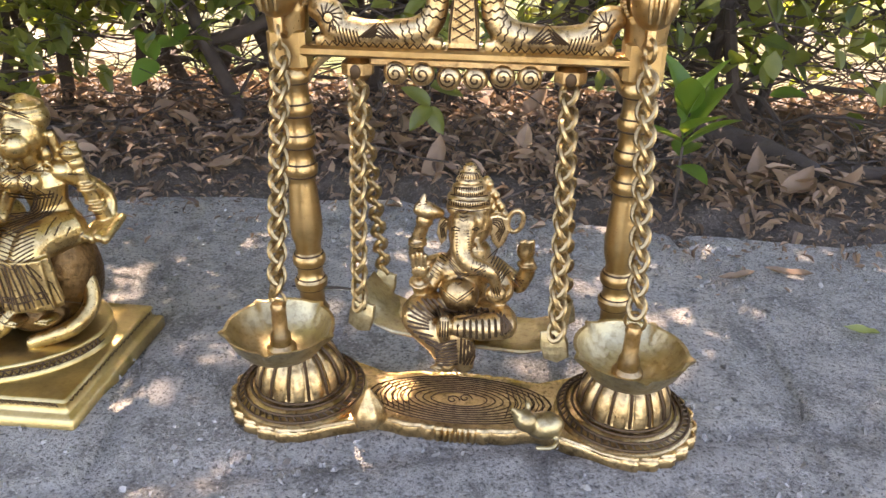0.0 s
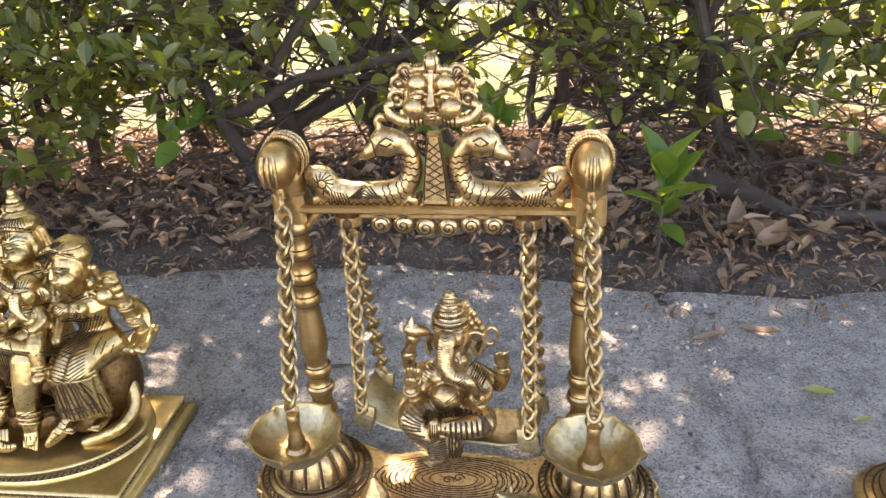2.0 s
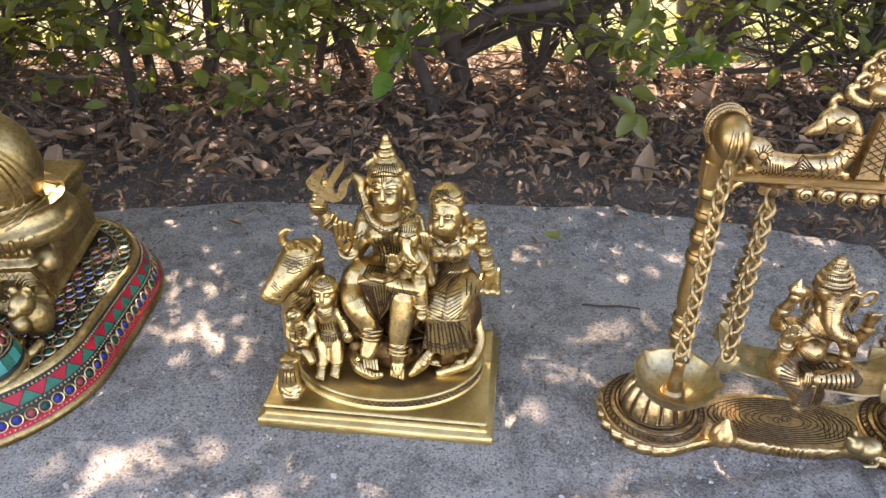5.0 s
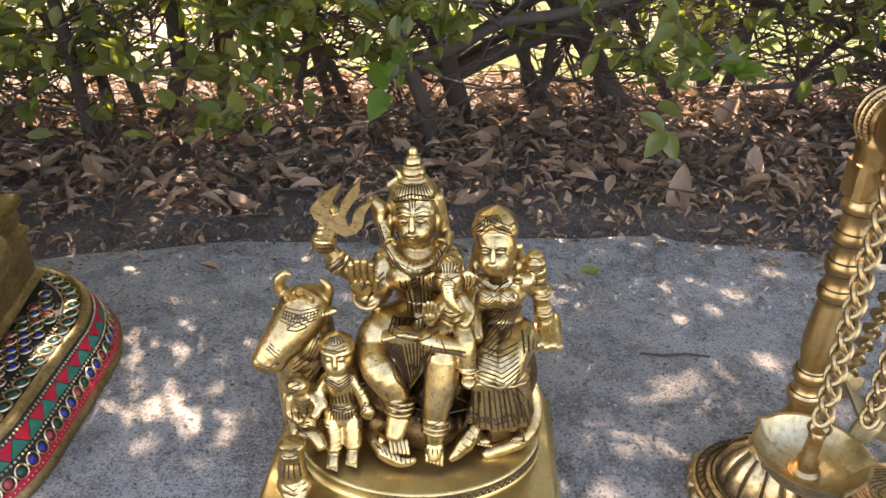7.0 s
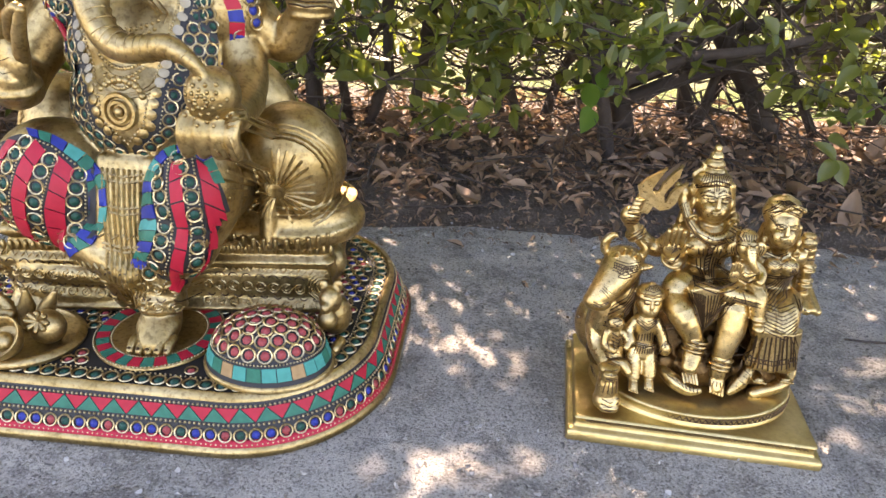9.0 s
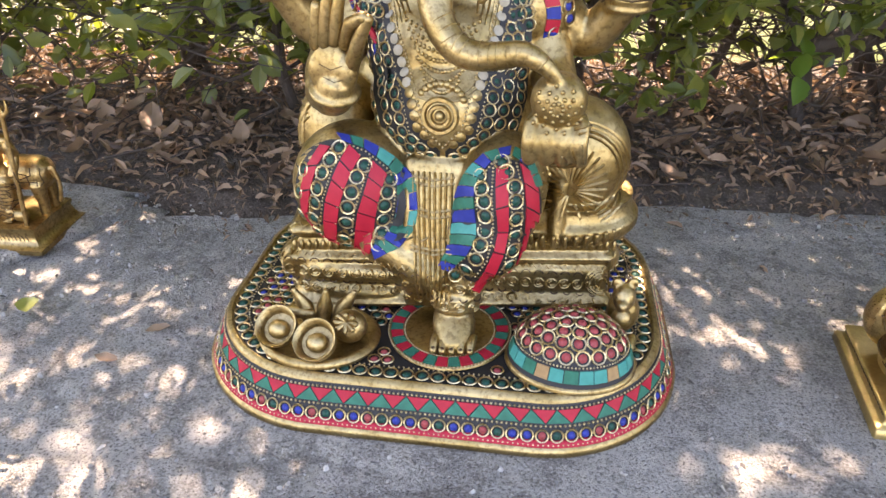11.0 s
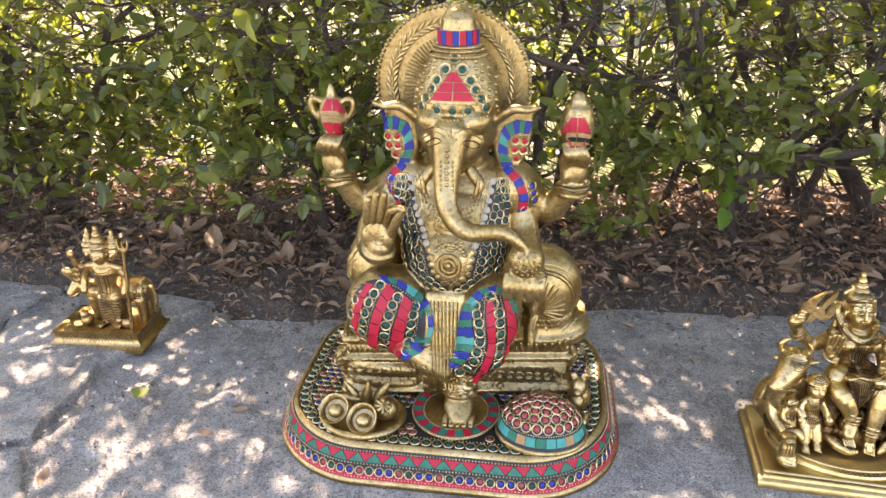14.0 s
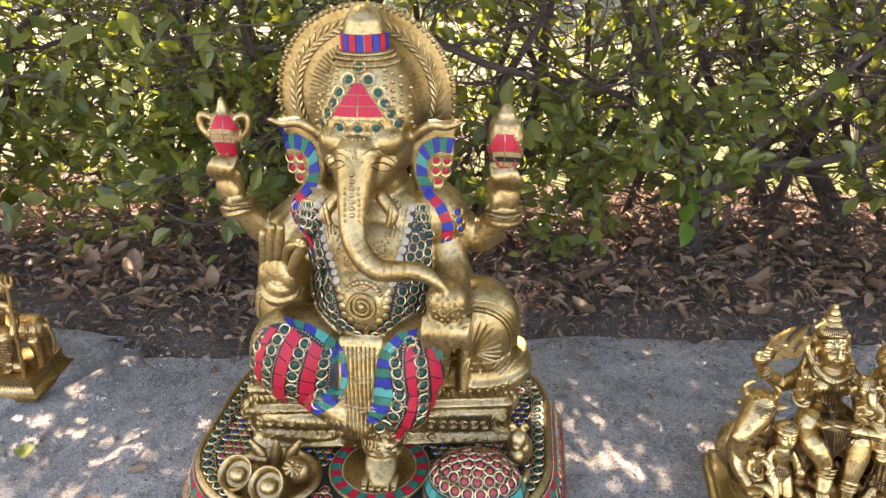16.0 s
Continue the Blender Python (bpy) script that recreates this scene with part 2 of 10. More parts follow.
    def lathe(self, prof, c=(0, 0, 0), seg=28, rot=None, squash=(1, 1), ripple=None):
        """Turned shape from (radius, height) pairs; ripple(angle, i) scales the radius."""
        m = Euler([radians(a) for a in rot]).to_matrix() if rot else Matrix.Identity(3)
        seg *= self.fine
        rings = []
        for i, (r, z) in enumerate(prof):
            rings.append([Vector(c) + m @ Vector((r * squash[0] * math.cos(b) * (ripple(b, i) if ripple else 1), r * squash[1] * math.sin(b) * (ripple(b, i) if ripple else 1), z))
                          for b in (2 * math.pi * k / seg for k in range(seg))])
        return self.grid(rings)

    def ring(self, c, R, r, normal=(0, 0, 1), seg=18, sec=6, squash=1.0):
        q = Vector((0, 0, 1)).rotation_difference(Vector(normal)).to_matrix()
        rings = []
        for i in range(seg):
            a = 2 * math.pi * i / seg
            e = Vector((math.cos(a), math.sin(a), 0))
            rings.append([Vector(c) + q @ (Vector((e.x * R, e.y * R * squash, 0)) + e * r * math.cos(b) + Vector((0, 0, r * math.sin(b))))
                          for b in (2 * math.pi * k / sec for k in range(sec))])
        rings.append(rings[0])
        return self.grid(rings, caps=False)

    def slab(self, outline, z0, z1, bevel=0.0):
        """An upright prism over an outline in x, y with a bevelled top edge."""
        c = Vector((sum(p[0] for p in outline) / len(outline), sum(p[1] for p in outline) / len(outline), 0))
        def at(s, z):
            out = []
            for p in outline:
                d = Vector((p[0], p[1], 0)) - c
                out.append(c + d * (1 - s / max(d.length, 1e-6)) + Vector((0, 0, z)))
            return out
        rings = [at(0, z0), at(0, z1 - bevel), at(bevel * 0.35, z1 - bevel * 0.35), at(bevel, z1)] if bevel else [at(0, z0), at(0, z1)]
        return self.grid(rings)

    def box(self, c, s, rot=None, bevel=0.1):
        """A box with softened edges; s: full sizes."""
        m = Euler([radians(a) for a in rot]).to_matrix() if rot else Matrix.Identity(3)
        hx, hy, hz = s[0] / 2, s[1] / 2, s[2] / 2
        b = bevel * min(s)
        rings = []
        for z, k in ((-hz, b), (-hz + b, 0), (hz - b, 0), (hz, b)):
            x, y = hx - k, hy - k
            rings.append([Vector(c) + m @ Vector(p) for p in ((-x + b, -y, z), (x - b, -y, z), (x, -y + b, z), (x, y - b, z), (x - b, y, z), (-x + b, y, z), (-x, y - b, z), (-x, -y + b, z))])
        return self.grid(rings)

    def plate(self, outline, depth, c=(0, 0, 0), rot=None, bevel=0.15):
        """A flat shape with an outline in x, z, as thick as depth along y, with softened rims."""
        m = Euler([radians(a) for a in rot]).to_matrix() if rot else Matrix.Identity(3)
        cx, cz = sum(p[0] for p in outline) / len(outline), sum(p[1] for p in outline) / len(outline)
        rings = []
        for y, k in ((-depth / 2, 1 - bevel * 0.5), (-depth * 0.3, 1), (depth * 0.3, 1), (depth / 2, 1 - bevel * 0.5)):
            rings.append([Vector(c) + m @ Vector((cx + (p[0] - cx) * k, y, cz + (p[1] - cz) * k)) for p in outline])
        return self.grid(rings)

    def add(self, other, m=None, mats=None):
        o = len(self.v)
        self.v.extend([tuple(m @ Vector(p)) for p in other.v] if m else other.v)
        self.f.extend([tuple(i + o for i in q) for q in other.f])
        self.m.extend([mats[i] for i in other.m] if mats else other.m)
        return self

    def mesh(self, name, mats, smooth=True, angle=40):
        me = bpy.data.meshes.new(name)
        me.from_pydata([tuple(p) for p in self.v], [], self.f)
        for mt in mats:
            me.materials.append(mt)
        me.polygons.foreach_set("material_index", self.m)
        if smooth:
            me.polygons.foreach_set("use_smooth", [True] * len(self.f))
            if angle:
                me.set_sharp_from_angle(angle=radians(angle))
        me.update()
        return me


def fused(clay, voxel, rounds=4, factor=0.5):
    """The clay melted into one skin, its joints smoothed as in a casting."""
    ob = new("casting", clay.mesh("casting", []))
    rm = ob.modifiers.new("melt", "REMESH")
    rm.mode, rm.voxel_size = "VOXEL", voxel
    sm = ob.modifiers.new("soften", "SMOOTH")
    sm.iterations, sm.factor = rounds, factor
    me = bpy.data.meshes.new_from_object(ob.evaluated_get(bpy.context.evaluated_depsgraph_get()))
    n = len(me.vertices)
    co = np.empty(n * 3)
    me.vertices.foreach_get("co", co)
    out = Clay()
    out.v = [tuple(p) for p in co.reshape(-1, 3).tolist()]
    out.f = [tuple(p.vertices) for p in me.polygons]
    out.m = [0] * len(out.f)
    bpy.data.objects.remove(ob)
    bpy.data.meshes.remove(me)
    return out


def part(name, clay, mats, parent=None, label="", m=None, smooth=True, angle=40):
    """One mesh object, under its thing where one is given."""
    ob = new(name, clay.mesh(name, mats if isinstance(mats, (list, tuple)) else [mats], smooth, angle) if isinstance(clay, Clay) else clay)
    if parent:
        ob.parent = parent
    if m:
        ob.matrix_basis = m
    return tagged(ob, label)


def thing(name, label, category, m=None, group="", kind=""):
    ob = new(name)
    ob.empty_display_size = 0.02
    if m:
        ob.matrix_basis = m
    return tagged(ob, label, category, group, kind)


def leaf_sheet(places, ways, sizes, widths, fold=0.25, curl=0.2):
    """Many leaves in one heap: each a pointed, folded oval."""
    shape = np.array([(0, 0, 0), (-0.36, 0.28, fold * 0.3), (-0.45, 0.55, fold * 0.36), (-0.24, 0.85, fold * 0.2), (0, 1, 0), (0.24, 0.85, fold * 0.2), (0.45, 0.55, fold * 0.36), (0.36, 0.28, fold * 0.3), (0, 0.5, 0)])
    faces = [(0, 8, 1), (1, 8, 2), (2, 8, 3), (3, 8, 4), (4, 8, 5), (5, 8, 6), (6, 8, 7), (7, 8, 0)]
    out = Clay()
    vs, fs = [], []
    for i, (p, q, s, w) in enumerate(zip(places, ways, sizes, widths)):
        loc = shape.copy()
        loc[:, 2] -= curl * loc[:, 1] ** 2 * (0.4 + 1.2 * random.random())
        loc *= (w, s, s)
        r = np.array(q.to_matrix())
        vs.append(loc @ r.T + np.array(p))
        fs.extend([tuple(k + 9 * i for k in f) for f in faces])
    out.v = np.concatenate(vs).tolist()
    out.f = fs
    out.m = [0] * len(fs)
    return out


def leaf_way(lean=0.7, out=None):
    """A leaf's turn: points where out says, more or less."""
    d = Vector((random.gauss(0, 1), random.gauss(0, 1), random.gauss(0, 1))).normalized()
    if out is not None:
        d = (d * lean + Vector(out)).normalized()
    n = Vector((random.gauss(0, 0.5), random.gauss(-0.35, 0.5), 1))
    x = d.cross(n).normalized()
    z = x.cross(d)
    return Matrix((x, d, z)).transposed().to_quaternion()


# ---- ground ----
def edge_y(x):
    """Where the paving ends and the soil begins."""
    xs = (-2.4, -1.62, -1.25, -1.08, -0.99, -0.80, -0.67, -0.47, 0.0, 0.24, 0.42, 0.51, 1.2)
    ys = (0.79, 0.782, 0.762, 0.738, 0.720, 0.745, 0.785, 0.822, 0.835, 0.763, 0.735, 0.76, 0.76)
    return float(np.interp(x, xs, ys))


def sheet(x0, x1, y0, y1, step, height):
    nx, ny = int((x1 - x0) / step) + 1, int((y1 - y0) / step) + 1
    c = Clay()
    c.grid([[(x0 + (x1 - x0) * i / (nx - 1), y0 + (y1 - y0) * j / (ny - 1), 0) for i in range(nx)] for j in range(ny)], close=False)
    c.v = [(x, y, height(x, y)) for x, y, _ in c.v]
    return c


def rough(x, y, s, amp):
    return amp * noise.fractal(Vector((x * s, y * s, 0.3)), 1.0, 2.0, 4)


ground = tagged(part("ground", Clay().grid([[(-400, -400, -0.03), (400, -400, -0.03)], [(-400, 400, -0.03), (400, 400, -0.03)]], close=False), LAWN),
                "yellow-green dry lawn in full sun behind the hedge", "ground", kind="structure")


def soil_z(x, y):
    """Height of the soil: it laps unevenly over the rim of the paving."""
    f = min(max((y - edge_y(x) + 0.045 + 0.05 * noise.noise(Vector((x * 13, y * 13, 2)))) / 0.10, 0), 1)
    return -0.014 + 0.022 * f * f * (3 - 2 * f) * min(max((1.48 - y) / 0.25, 0), 1) + rough(x, y, 16, 0.0065)


soil = tagged(part("soil_bed", sheet(-3.2, 1.9, 0.58, 1.48, 0.012, soil_z), SOIL),
              "dark soil bed under the hedge, strewn with dead leaves", "soil bed", kind="structure")

# paving: irregular stones with dirty joints
pavement = thing("pavement", "weathered grey stone paving with dirt in its joints", "pavement", kind="structure")
part("joint_fill", sheet(-3.2, 1.9, -1.6, 0.86, 0.02, lambda x, y: (float(np.interp(x, (-1.12, -0.98), (-0.007, -0.0012))) if y < edge_y(x) - 0.02 else -0.03) + rough(x, y, 14, 0.003)), PAVING, pavement, "grey dirt and grit between the stones")


def stone_piece(corners, z, tilt=(0, 0)):
    """One paving stone: a thin block with broken, uneven rims and a gently uneven face."""
    cx, cy = sum(p[0] for p in corners) / len(corners), sum(p[1] for p in corners) / len(corners)
    rim = []
    for a, b in zip(corners, corners[1:] + corners[:1]):
        k = max(int(math.hypot(b[0] - a[0], b[1] - a[1]) / 0.02), 1)
        for i in range(k):
            x, y = a[0] + (b[0] - a[0]) * i / k, a[1] + (b[1] - a[1]) * i / k
            w = 0.005 * noise.noise(Vector((x * 40, y * 40, 1))) + 0.008 * noise.noise(Vector((x * 11, y * 11, 4)))
            rim.append((x + w, y + 0.7 * w))
    c = Clay()
    rings = []
    for s, h in ((0.0, -0.03), (0.0, -0.004), (0.004, 0.0), (0.012, 0.0015)):
        rings.append([(x + (cx - x) * min(s / max(math.hypot(x - cx, y - cy), 1e-4), 1), y + (cy - y) * min(s / max(math.hypot(x - cx, y - cy), 1e-4), 1), z + h) for x, y in rim])
    for f in (0.75, 0.5, 0.25, 0.06):
        rings.append([(cx + (p[0] - cx) * f, cy + (p[1] - cy) * f, z + 0.0015) for p in rings[3]])
    c.grid(rings)
    c.v = [(x, y, h + (rough(x, y, 7, 0.003) + (x - cx) * tilt[0] + (y - cy) * tilt[1] if h > z - 0.02 else 0)) for x, y, h in c.v]
    return c


def edge_line(x0, x1):
    return [(x, edge_y(x) - 0.012) for x in np.linspace(x1, x0, max(int(abs(x1 - x0) / 0.06), 2))]


STONES = [
    ([(-0.150, 0.370), (-0.005, 0.395), (0.098, 0.412), (0.096, 0.325), (0.09, 0.05), (-0.16, 0.02)], 0.001),
    ([(0.106, 0.41), (0.262, 0.44), (0.262, 0.335), (0.25, 0.04), (0.10, 0.05), (0.104, 0.325)], 0.0),
    ([(0.274, 0.43), (0.62, 0.44), (0.62, 0.02), (0.262, 0.04), (0.274, 0.335)], 0.001),
    ([(-0.165, 0.365), (-0.170, 0.02), (-0.47, -0.02), (-0.46, 0.275), (-0.275, 0.330)], 0.0),
    ([(-0.28, 0.338), (-0.47, 0.284), (-0.68, 0.345), (-0.70, 0.52)] + edge_line(-0.72, -0.33)[::-1] + [(-0.20, 0.60), (-0.16, 0.375)], 0.0),
    ([(-0.152, 0.378), (-0.190, 0.60), (-0.32, edge_y(-0.32) - 0.02)] + edge_line(-0.31, 0.27)[::-1] + [(0.282, 0.60), (0.268, 0.448), (0.10, 0.42), (-0.005, 0.403)], 0.0),
    ([(0.278, 0.448), (0.292, 0.60), (0.282, 0.74)] + edge_line(0.28, 1.15)[::-1] + [(1.15, 0.45), (0.63, 0.45)], 0.0),
    ([(-0.48, 0.275), (-0.48, -0.03), (-0.725, -0.05), (-0.73, 0.277), (-0.725, 0.325), (-0.685, 0.337)], 0.002),
    ([(-0.738, 0.28), (-0.735, -0.05), (-1.02, -0.05), (-1.05, 0.31), (-0.90, 0.345), (-0.735, 0.330)], -0.001),
    ([(-0.735, 0.338), (-0.90, 0.353), (-1.045, 0.385), (-1.035, 0.51), (-0.975, 0.64)] + edge_line(-0.965, -0.74)[::-1] + [(-0.712, 0.52), (-0.69, 0.345)], 0.0),
    ([(-1.062, 0.382), (-1.205, 0.378), (-1.20, 0.47), (-1.205, 0.548), (-1.18, 0.60), (-1.12, 0.71), (-0.985, 0.645), (-1.048, 0.51)], -0.003),
    ([(-1.222, 0.39), (-1.215, 0.555), (-1.19, 0.60), (-1.135, 0.72)] + edge_line(-1.14, -1.40)[:] + [(-1.43, 0.65), (-1.372, 0.45), (-1.30, 0.36)], 0.006),
    ([(-1.215, 0.375), (-1.30, 0.348), (-1.37, 0.30), (-1.36, 0.16), (-1.18, 0.13), (-1.165, 0.31)], 0.0045),
    ([(-1.385, 0.445), (-1.44, 0.65), (-1.42, edge_y(-1.42) - 0.02)] + edge_line(-1.43, -2.3) + [(-2.3, 0.2), (-1.40, 0.30)], 0.001),
    ([(-1.155, 0.31), (-1.06, 0.315), (-1.03, -0.05), (-1.16, -0.05), (-1.165, 0.12)], -0.002),
    ([(-1.375, 0.15), (-1.39, 0.29), (-2.3, 0.19), (-2.3, -0.6), (-1.18, -0.6), (-1.17, 0.12)], 0.0),
    ([(-1.165, -0.06), (-1.03, -0.06), (-0.48, -0.04), (0.10, 0.01), (0.62, 0.01), (1.15, 0.44), (1.15, -1.4), (-1.165, -1.4)], 0.0),
]
for corners, z in STONES:
    part("flagstone", stone_piece(corners, z), PAVING, pavement)

# loose grit and crumbs of stone
def crumb():
    n = Nodes("loose_grit")
    n.set(Base_Color=n.mix(n.add("ShaderNodeNewGeometry").outputs["Random Per Island"], (0.09, 0.080, 0.068), (0.34, 0.315, 0.275)), Roughness=0.9)
    return n.m


GRIT_STONE = crumb()
random.seed(11)
grit = Clay()
for i in range(46000):
    x, y = random.uniform(-1.9, 0.75), random.uniform(0.05, 0.84)
    if y > edge_y(x) - 0.01:
        continue
    if random.random() > 0.25 + 2.2 * max(0, noise.noise(Vector((x * 9, y * 9, 2)))) + (0.2 if y < 0.42 else 0):
        continue
    r = 0.0006 + 0.0030 * random.random() ** 5
    u = [Vector((random.gauss(0, 1), random.gauss(0, 1), random.gauss(0, 1))).normalized() * r * random.uniform(0.7, 1.2) for _ in range(3)]
    o = Vector((x, y, 0.0022 + rough(x, y, 7, 0.003)))
    grit.put([o + u[0], o + u[1], o + u[2], o - u[0], o - u[1], o - u[2]], [(0, 1, 2), (1, 3, 2), (3, 4, 2), (4, 0, 2), (1, 0, 5), (3, 1, 5), (4, 3, 5), (0, 4, 5)])
tagged(part("grit", grit, GRIT_STONE, smooth=False), "grey grit and stone crumbs scattered on the paving", "grit", kind="stuff")

random.seed(12)
flakes = Clay()
for i in range(2600):
    x, y = random.uniform(-1.75, 0.6), random.uniform(0.08, 0.80)
    keep = 0.12 + 0.7 * max(0, noise.noise(Vector((x * 5, y * 5, 9)))) + (0.45 if x < -0.86 else 0.0)
    if y > edge_y(x) - 0.015 or random.random() > keep:
        continue
    r = 0.0020 + 0.0060 * random.random() ** 4
    k = random.randint(5, 7)
    a0, h = random.uniform(0, 6.28), r * random.uniform(0.12, 0.3)
    ring = [(r * random.uniform(0.6, 1.1) * math.cos(a0 + 6.283 * j / k), r * random.uniform(0.45, 0.8) * math.sin(a0 + 6.283 * j / k)) for j in range(k)]
    z = 0.0016 + rough(x, y, 7, 0.003)
    tx, ty = random.gauss(0, 0.12), random.gauss(0, 0.12)
    low = [(x + u, y + v, z - 0.001) for u, v in ring]
    top = [(x + 0.82 * u, y + 0.82 * v, z + h + u * tx + v * ty) for u, v in ring]
    flakes.put(low + top, [tuple(range(k, 2 * k))] + [(j, (j + 1) % k, (j + 1) % k + k, j + k) for j in range(k)])
tagged(part("stone_flakes", flakes, PAVING, smooth=False), "broken grey stone flakes scattered on the paving", "stone flakes", kind="stuff")


# ---- hedge ----
def branch_path(a, b, sag, k=6, wob=0.02):
    a, b = Vector(a), Vector(b)
    o = Vector((random.random() * 50, 0, 0))
    return [a.lerp(b, i / k) + Vector((0, 0, -sag * 4 * (i / k) * (1 - i / k))) + noise.noise_vector(o + Vector((i * 0.7, 0, 0))) * wob * min(i, 1) for i in range(k + 1)]


def shrub(x, y, spread, density, top, seed, leaf_from, size=0.035):
    """A hedge shrub: stems from one foot, boughs, a net of twigs, and leaves along them."""
    random.seed(seed)
    foot = thing("hedge_shrub", "leafy green hedge shrub with brown twigs over dead leaves", "shrub", pose(x, y, 0), group="hedge")
    twigs, tips = Clay(), []
    stems = 4
    for s in range(stems):
        a = 2 * math.pi * (s + random.random() * 0.6) / stems
        r = random.uniform(0.25, 0.55) * spread
        end = (math.cos(a) * r, math.sin(a) * r * 0.55, top * random.uniform(0.75, 1.0))
        path = branch_path((random.gauss(0, 0.03), random.gauss(0, 0.03), -0.02), end, -0.03, 8, 0.05)
        rad = [0.0095 * (1 - 0.72 * i / 8) * random.uniform(0.9, 1.1) for i in range(9)]
        stem = Clay().tube(path, rad, 8)
        part("stem", stem, BARK, foot)
        for k in range(26):
            p = path[random.randint(1, 8)]
            d = Vector((random.gauss(0, 1), random.gauss(-0.1, 0.7), random.gauss(0.12, 0.5))).normalized()
            q = p + d * random.uniform(0.16, 0.45) * spread
            q.z = min(max(q.z, 0.06), top)
            bp = branch_path(p, q, random.uniform(-0.02, 0.03), 6, 0.035)
            w = random.uniform(0.0016, 0.0045)
            twigs.tube(bp, [w * (1 - 0.6 * i / 6) for i in range(7)], 5)
            for j in (2, 3, 4, 5, 6):
                for _ in range(2):
                    d2 = (d * 0.4 + Vector((random.gauss(0, 1), random.gauss(-0.15, 0.8), random.gauss(0.1, 0.7)))).normalized()
                    e = bp[j] + d2 * random.uniform(0.05, 0.16)
                    e.z = max(e.z, 0.035)
                    tp = branch_path(bp[j], e, 0.0, 3, 0.012)
                    twigs.tube(tp, [0.0013, 0.0011, 0.0008, 0.0005], 4)
                    tips.append((tp, d2))
    tagged(part("twig_tangle", twigs, BARK, foot), kind="stuff")
    pl, wy, sz, wd = [], [], [], []
    for tp, d2 in tips:
        for k in range(5):
            if random.random() > 0.88 * density:
                continue
            p = tp[random.randint(1, 3)] + Vector((random.gauss(0, 0.01), random.gauss(0, 0.01), random.gauss(0, 0.01)))
            if p.z < leaf_from(x + p.x) + random.gauss(0, 0.03):
                continue
            pl.append(p)
            wy.append(leaf_way(0.9, d2 * 0.5 + Vector((0, -0.15, 0.25))))
            s = size * random.uniform(0.6, 1.2)
            sz.append(s)
            wd.append(s * random.uniform(0.5, 0.74))
    if pl:
        tagged(part("foliage", leaf_sheet(pl, wy, sz, wd), LEAF, foot), kind="stuff")
    return foot


def leaf_floor(x):
    return float(np.interp(x, (-2, -0.9, -0.6, -0.3, 0.2, 0.6), (0.07, 0.08, 0.11, 0.15, 0.13, 0.10)))


HEDGE = [(-2.35, 1.15, 0.95, 0.45), (-1.95, 1.22, 0.9, 0.45), (-1.62, 1.08, 0.85, 0.48), (-1.28, 1.20, 0.9, 0.48), (-0.98, 1.08, 0.85, 0.5), (-0.70, 1.16, 0.8, 0.42),
         (-0.42, 1.30, 0.85, 0.32), (-0.10, 1.28, 0.85, 0.29), (0.18, 1.30, 0.8, 0.38), (0.48, 1.16, 0.85, 0.5), (0.82, 1.15, 0.9, 0.65), (1.2, 1.2, 0.9, 0.7)]
for i, (x, y, spread, dens) in enumerate(HEDGE):
    shrub(x, y, spread, dens, 0.85, 100 + i, leaf_floor)


def gnarled(x, y, boughs, sprigs=()):
    """An old hedge stem with bare, crooked boughs; places in metres from the ground line of the hedge."""
    random.seed(int(abs(x) * 1000))
    foot = thing("hedge_shrub", "gnarled brown hedge stem with bare crooked boughs", "shrub", pose(x, y, 0), group="hedge")
    for pts, r0, r1 in boughs:
        pts = [Vector((px - x, random.gauss(0, 0.012), pz)) for px, pz in pts]
        k = len(pts) - 1
        part("bough", Clay(2).tube(pts, [r0 + (r1 - r0) * i / k for i in range(k + 1)], 6), BARK, foot)
        for i in range(7):
            p = pts[random.randint(1, k)]
            d = Vector((random.gauss(0, 1), random.gauss(-0.1, 0.5), random.gauss(0.3, 0.6))).normalized()
            part("side_twig", Clay().tube(branch_path(p, p + d * random.uniform(0.1, 0.25), 0, 5, 0.02), [0.0028, 0.0024, 0.002, 0.0016, 0.0012, 0.0008], 5), BARK, foot)
    if sprigs:
        sprays, pl, wy, sz, wd = Clay(), [], [], [], []
        for px, py, pz in sprigs:
            o = Vector((px - x, py - y, pz))
            for _ in range(3):
                d = Vector((random.gauss(0, 1), random.gauss(-0.25, 0.5), random.gauss(0.25, 0.5))).normalized()
                tp = branch_path(o, o + d * random.uniform(0.05, 0.11), 0, 4, 0.008)
                sprays.tube(tp, [0.0015, 0.0013, 0.0011, 0.0008, 0.0005], 4)
                for k in range(9):
                    pl.append(tp[random.randint(1, 4)] + Vector((random.gauss(0, 0.006), random.gauss(0, 0.006), random.gauss(0, 0.006))))
                    wy.append(leaf_way(0.9, d * 0.5 + Vector((0, -0.2, 0.25))))
                    sz.append(random.uniform(0.018, 0.035))
                    wd.append(sz[-1] * random.uniform(0.5, 0.7))
        tagged(part("twig_tangle", sprays, BARK, foot), kind="stuff")
        tagged(part("foliage", leaf_sheet(pl, wy, sz, wd), LEAF, foot), kind="stuff")
    return foot


def low_sprigs(x0, x1, count, z0, z1):
    return [(random.uniform(x0, x1), random.uniform(0.93, 1.10), random.uniform(z0, z1)) for _ in range(count)]


